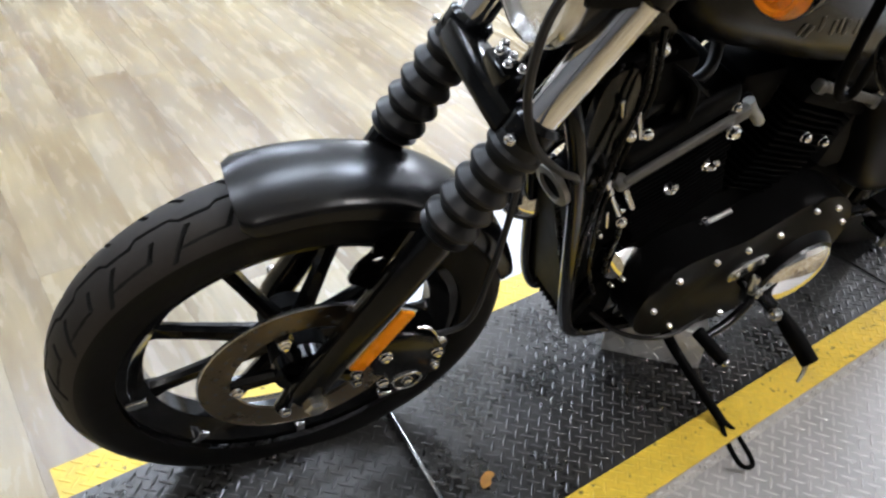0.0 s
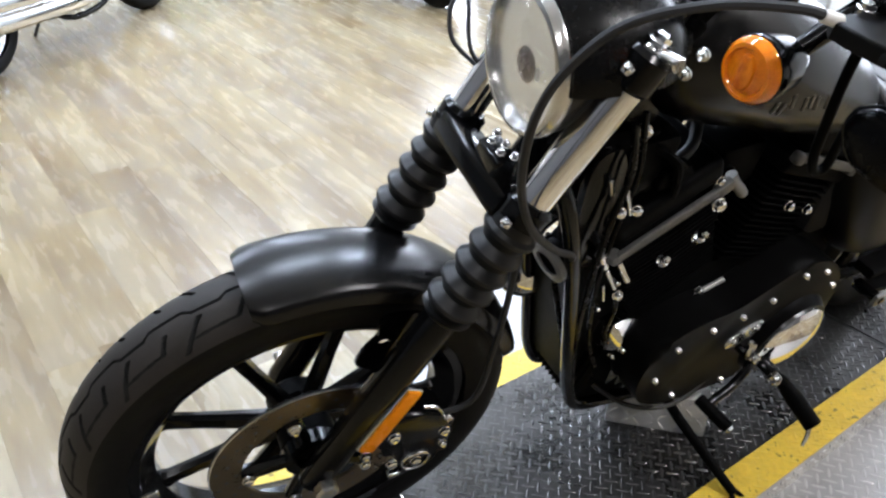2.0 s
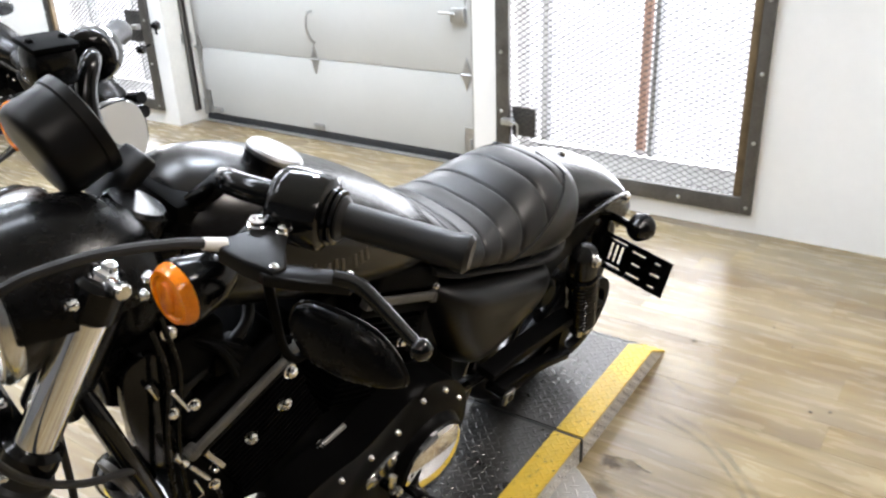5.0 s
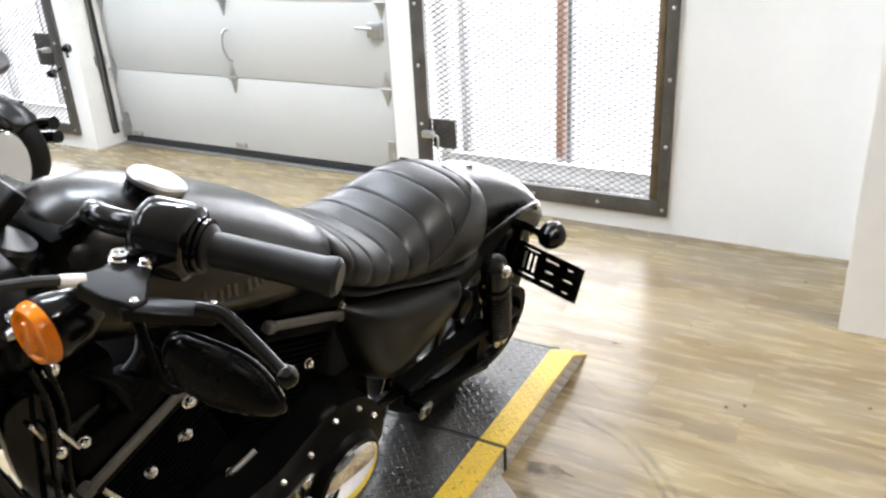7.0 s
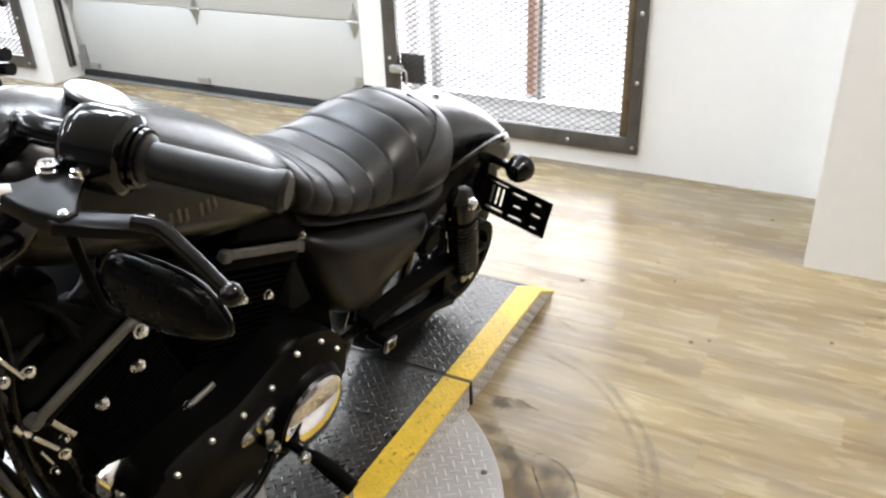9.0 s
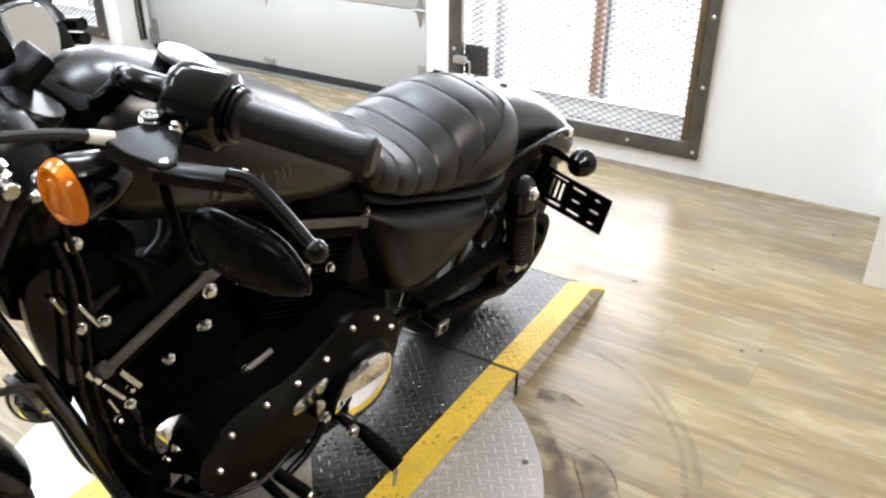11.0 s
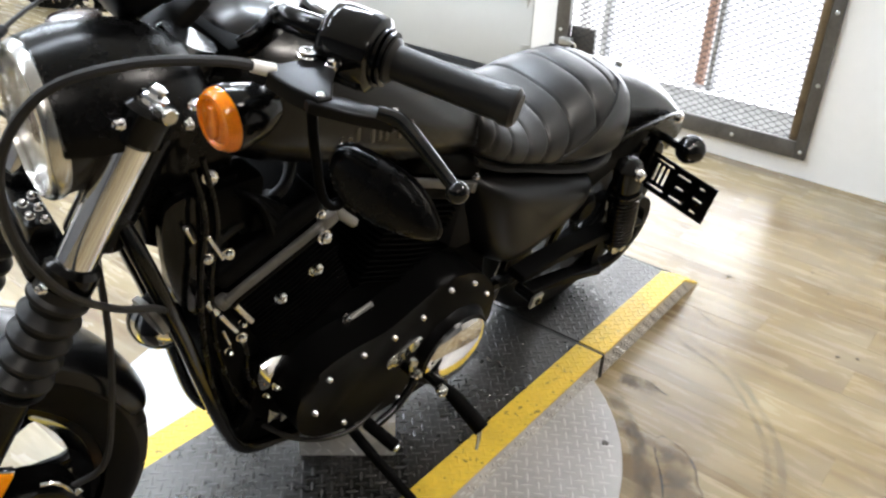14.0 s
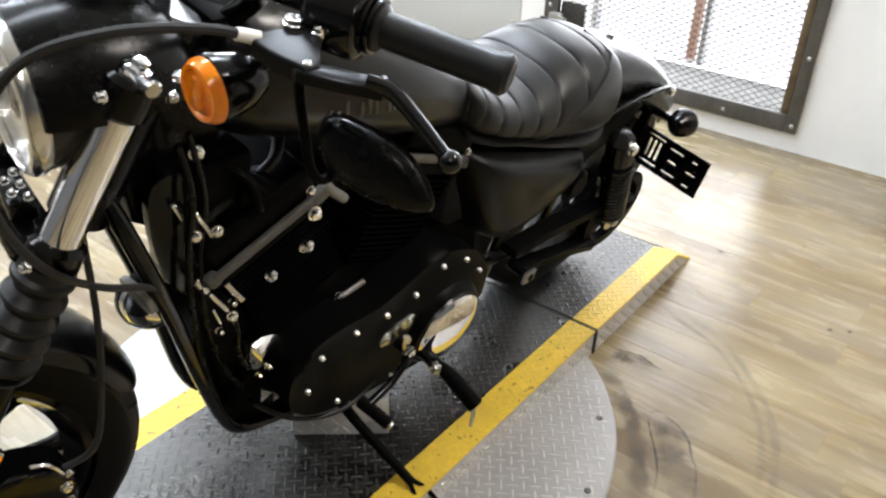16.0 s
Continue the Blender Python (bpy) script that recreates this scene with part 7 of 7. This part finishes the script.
    slab(bm, smooth2([(-0.50, 0.30), (-0.55, 0.45), (-0.75, 0.50), (-1.0, 0.46), (-1.05, 0.28), (-0.8, 0.20)], 4), side_at(-0.13), 0.26, 0.02, 2)
    part("engine_case", bm, M_ENGINE, root)
    for cx, lean in ((-0.62, 20), (-0.88, -20)):
        mm = Matrix.Translation((cx, 0, 0.58)) @ pose(0, 0, 0, 0, lean, 0)
        for k in range(8):
            bm = B()
            box(bm, (0, 0, -0.08 + 0.02 * k), (0.17, 0.17, 0.006), mm, bevel=0.002, seg=1)
            part("cooling_fin", bm, M_ENGINE, root, smooth=0)
        bm = B()
        box(bm, (0, 0, 0.11), (0.19, 0.18, 0.07), mm, bevel=0.02)
        part("rocker_cover", bm, bright, root)
    for side in (1, -1):
        bm = B()
        pipe(bm, [(-0.37, 0.02 * side, 0.85), (-0.42, 0.09 * side, 0.5), (-0.50, 0.10 * side, 0.20), (-0.95, 0.11 * side, 0.17), (-1.10, 0.10 * side, 0.4), (-1.15, 0.08 * side, 0.65)], 0.017, 10, 5)
        part("frame_tube", bm, M_FRAME, root)
    for k, dz in enumerate((0.0, 0.09)):
        bm = B()
        pipe(bm, [(-0.52 - 0.3 * k, -0.10, 0.60), (-0.45 - 0.3 * k, -0.17, 0.48), (-0.55 - 0.25 * k, -0.20, 0.32 + dz), (-0.85, -0.21, 0.27 + dz), (-1.25, -0.21, 0.27 + dz), (-1.85, -0.21, 0.30 + dz)], lambda t: 0.030 + (0.020 if t > 0.45 else 0), 16, 6)
        part("exhaust_pipe", bm, bright, root)
    bm = B()
    pipe(bm, [(-0.50, -0.40, 1.06), (-0.45, -0.28, 1.08), (-0.38, -0.1, 1.03), (-0.36, 0.0, 1.02), (-0.38, 0.1, 1.03), (-0.45, 0.28, 1.08), (-0.50, 0.40, 1.06)], 0.014, 10, 5)
    part("handlebar", bm, bright, root)
    bm = B()
    lathe(bm, [(0.03, -0.13), (0.07, -0.09), (0.085, -0.03), (0.085, 0.0), (0.07, 0.01), (0.001, 0.015)], (-0.20, 0, 0.90), (1, 0, -0.1), 26)
    part("headlamp", bm, bright, root)
    if chrome and not dirt:
        bm = B()
        pipe(bm, [(-0.42, -0.06, 0.78), (-0.34, -0.22, 0.76), (-0.30, -0.34, 0.62), (-0.33, -0.36, 0.44), (-0.42, -0.25, 0.25), (-0.50, -0.11, 0.20)], 0.013, 12, 6)
        part("engine_guard", bm, M_CHROME, root)
    bm = B()
    pipe(bm, [(-0.85, 0.12, 0.20), (-0.83, 0.22, 0.10), (-0.80, 0.30, 0.02)], 0.010, 8, 4)
    part("side_stand", bm, M_FRAME, root)
    return root


BACK = Matrix.Scale(0.74, 4)
black = copy_thing(bike, ROOM @ pose(-0.96, -4.14, 0.0, 0, 0, -87) @ pose(0, 0, 0, -9, 0, 0) @ Matrix.Scale(0.77, 4))
tagged(black, "second black cruiser motorcycle leaning on its side stand on the floor", "motorcycle", "parked motorcycles")
# its front end is turned to the left about the steering head
HEAD = FE @ (on_fork(0, 0.60) + Vector((-0.075, 0, 0)))
TURN = Matrix.Translation(HEAD) @ Matrix.Rotation(radians(30), 4, FE.to_3x3() @ FU) @ Matrix.Translation(-HEAD)
FRONT_END = {"front_wheel", "fork_slider", "fork_gaiter", "fork_tube", "lower_clamp", "upper_clamp", "fork_cap", "cap_stub", "pinch_bolt", "lower_bridge", "upper_bridge", "front_axle",
             "reflector_holder", "brake_caliper", "brake_hose", "fender_bracket", "front_fender", "hose_splitter", "splitter_screw", "headlamp", "lamp_mount", "turn_signal", "handlebar",
             "grip", "switch_housing", "lever_perch", "lever_blade", "clutch_lever", "mirror", "mirror_stem", "brake_reservoir", "reservoir_lid", "perch_bolt", "riser_clamp", "speedometer",
             "speedometer_bracket", "clutch_cable", "throttle_cable", "cable_clip", "cable_ferrule"}
for ob in black.children:
    if ob.name.split(".")[0] in FRONT_END:
        ob.matrix_basis = TURN @ ob.matrix_basis
simple_bike("motorcycle", ROOM @ pose(0.39, -3.74, 0.0, 0, 0, -140) @ pose(0, 0, 0, -8, 0, 0) @ Matrix.Scale(0.80, 4), "chrome-laden black cruiser motorcycle parked on the floor", M_GLOSS, 0.325, 0.062, True, 14)
simple_bike("motorcycle", ROOM @ pose(-1.04, -5.42, 0.0, 0, 0, 88) @ pose(0, 0, 0, -7, 0, 0) @ Matrix.Scale(0.62, 4), "small yellow motorcycle with black wire wheels parked on the floor", M_YPLASTIC, 0.30, 0.045, False, 24, True)
simple_bike("motorcycle", ROOM @ pose(-1.06, -6.18, 0.0, 0, 0, 102) @ pose(0, 0, 0, -7, 0, 0) @ BACK, "blue motorcycle with bright wire wheels parked at the back", M_BLUE, 0.31, 0.045, True, 24, True)
simple_bike("motorcycle", ROOM @ pose(-0.46, -5.62, 0.0, 0, 0, 96) @ pose(0, 0, 0, -7, 0, 0) @ BACK, "bright green motorcycle parked on the floor", M_GREEN, 0.31, 0.060, False, 10)

# a rusty jack and a dark post by the wall at the back
M_JACK = mat("rusty_red_paint", (0.13, 0.045, 0.035), 0.55, var=0.5, scale=18, bump=0.2, tint=(0.24, 0.15, 0.12))
jack = thing("floor_jack", ROOM @ pose(-1.22, -5.30, 0, 0, 0, 70), "small rusty red floor jack standing by the wall", "floor jack")
bm = B()
slab(bm, [(-0.11, 0.035), (0.12, 0.035), (0.13, 0.075), (0.04, 0.11), (-0.05, 0.15), (-0.11, 0.13)], side_at(-0.06), 0.12, 0.006, 2)
part("jack_body", bm, M_JACK, jack)
for x, y in ((-0.08, -0.072), (-0.08, 0.072), (0.10, -0.072), (0.10, 0.072)):
    bm = B()
    rod(bm, (x, y - 0.012, 0.032), (x, y + 0.012, 0.032), 0.032, 18, bevel=0.004)
    part("wheel", bm, M_TYRE, jack)
bm = B()
lathe(bm, [(0.018, 0.10), (0.018, 0.16), (0.034, 0.165), (0.034, 0.178), (0.001, 0.18)], (0.075, 0, 0), (0, 0, 1), 18)
part("saddle", bm, M_ALLOY, jack)
bm = B()
pipe(bm, [(-0.09, 0, 0.12), (-0.13, 0, 0.26), (-0.18, 0, 0.46)], 0.011, 10, 3)
part("handle", bm, M_FRAME, jack, "dark steel handle")

# ---- floor planks: parts of the floor where the camera passes, one joined rest ----
PLW, PLL, PLT = 0.122, 1.22, 0.0062
rng = random.Random(11)


def plank_data(length):
    """One plank with a small bevel round its face, centred, its length along y."""
    w, l, t, e = PLW / 2 - 0.00005, length / 2 - 0.00005, PLT, 0.0003
    vs = [(-w, -l, 0), (w, -l, 0), (w, l, 0), (-w, l, 0), (-w, -l, t - e), (w, -l, t - e), (w, l, t - e), (-w, l, t - e),
          (-w + e, -l + e, t), (w - e, -l + e, t), (w - e, l - e, t), (-w + e, l - e, t)]
    fs = [(0, 1, 5, 4), (1, 2, 6, 5), (2, 3, 7, 6), (3, 0, 4, 7), (4, 5, 9, 8), (5, 6, 10, 9), (6, 7, 11, 10), (7, 4, 8, 11), (8, 9, 10, 11)]
    return vs, fs


vs, fs = plank_data(PLL)
plank_mesh = bpy.data.meshes.new("plank")
plank_mesh.from_pydata(vs, [], fs)
plank_mesh.materials.append(M_PLANK)
far_v, far_f = [], []
near = 0
i = 0
x = XW - WT + PLW / 2
while x < X1 - PLW / 2:
    y = Y0 - rng.random() * PLL
    while y < Y1:
        cy = y + PLL / 2
        if cy - PLL / 2 < Y0 or cy + PLL / 2 > Y1:
            a, b = max(cy - PLL / 2, Y0), min(cy + PLL / 2, Y1)
        else:
            a, b = cy - PLL / 2, cy + PLL / 2
        if b - a > 0.05:
            whole = b - a > PLL - 0.01
            if whole and x < 2.0 and -3.4 < cy < 2.2 and near < 300:
                ob = new("plank", plank_mesh)
                ob.parent = floor
                ob.matrix_basis = ROOM @ pose(x, cy, -PLT - 0.0005)
                near += 1
            else:
                v2, f2 = plank_data(b - a)
                base = len(far_v)
                far_v += [tuple(ROOM @ Vector((px + x, py + (a + b) / 2, pz - PLT - 0.0005))) for px, py, pz in v2]
                far_f += [tuple(k + base for k in f) for f in f2]
        y += PLL
    x += PLW
me = bpy.data.meshes.new("plank_rest")
me.from_pydata(far_v, [], far_f)
me.materials.append(M_PLANK_FAR)
rest = new("plank_rest", me)
rest.parent = floor
tagged(rest, kind="stuff")
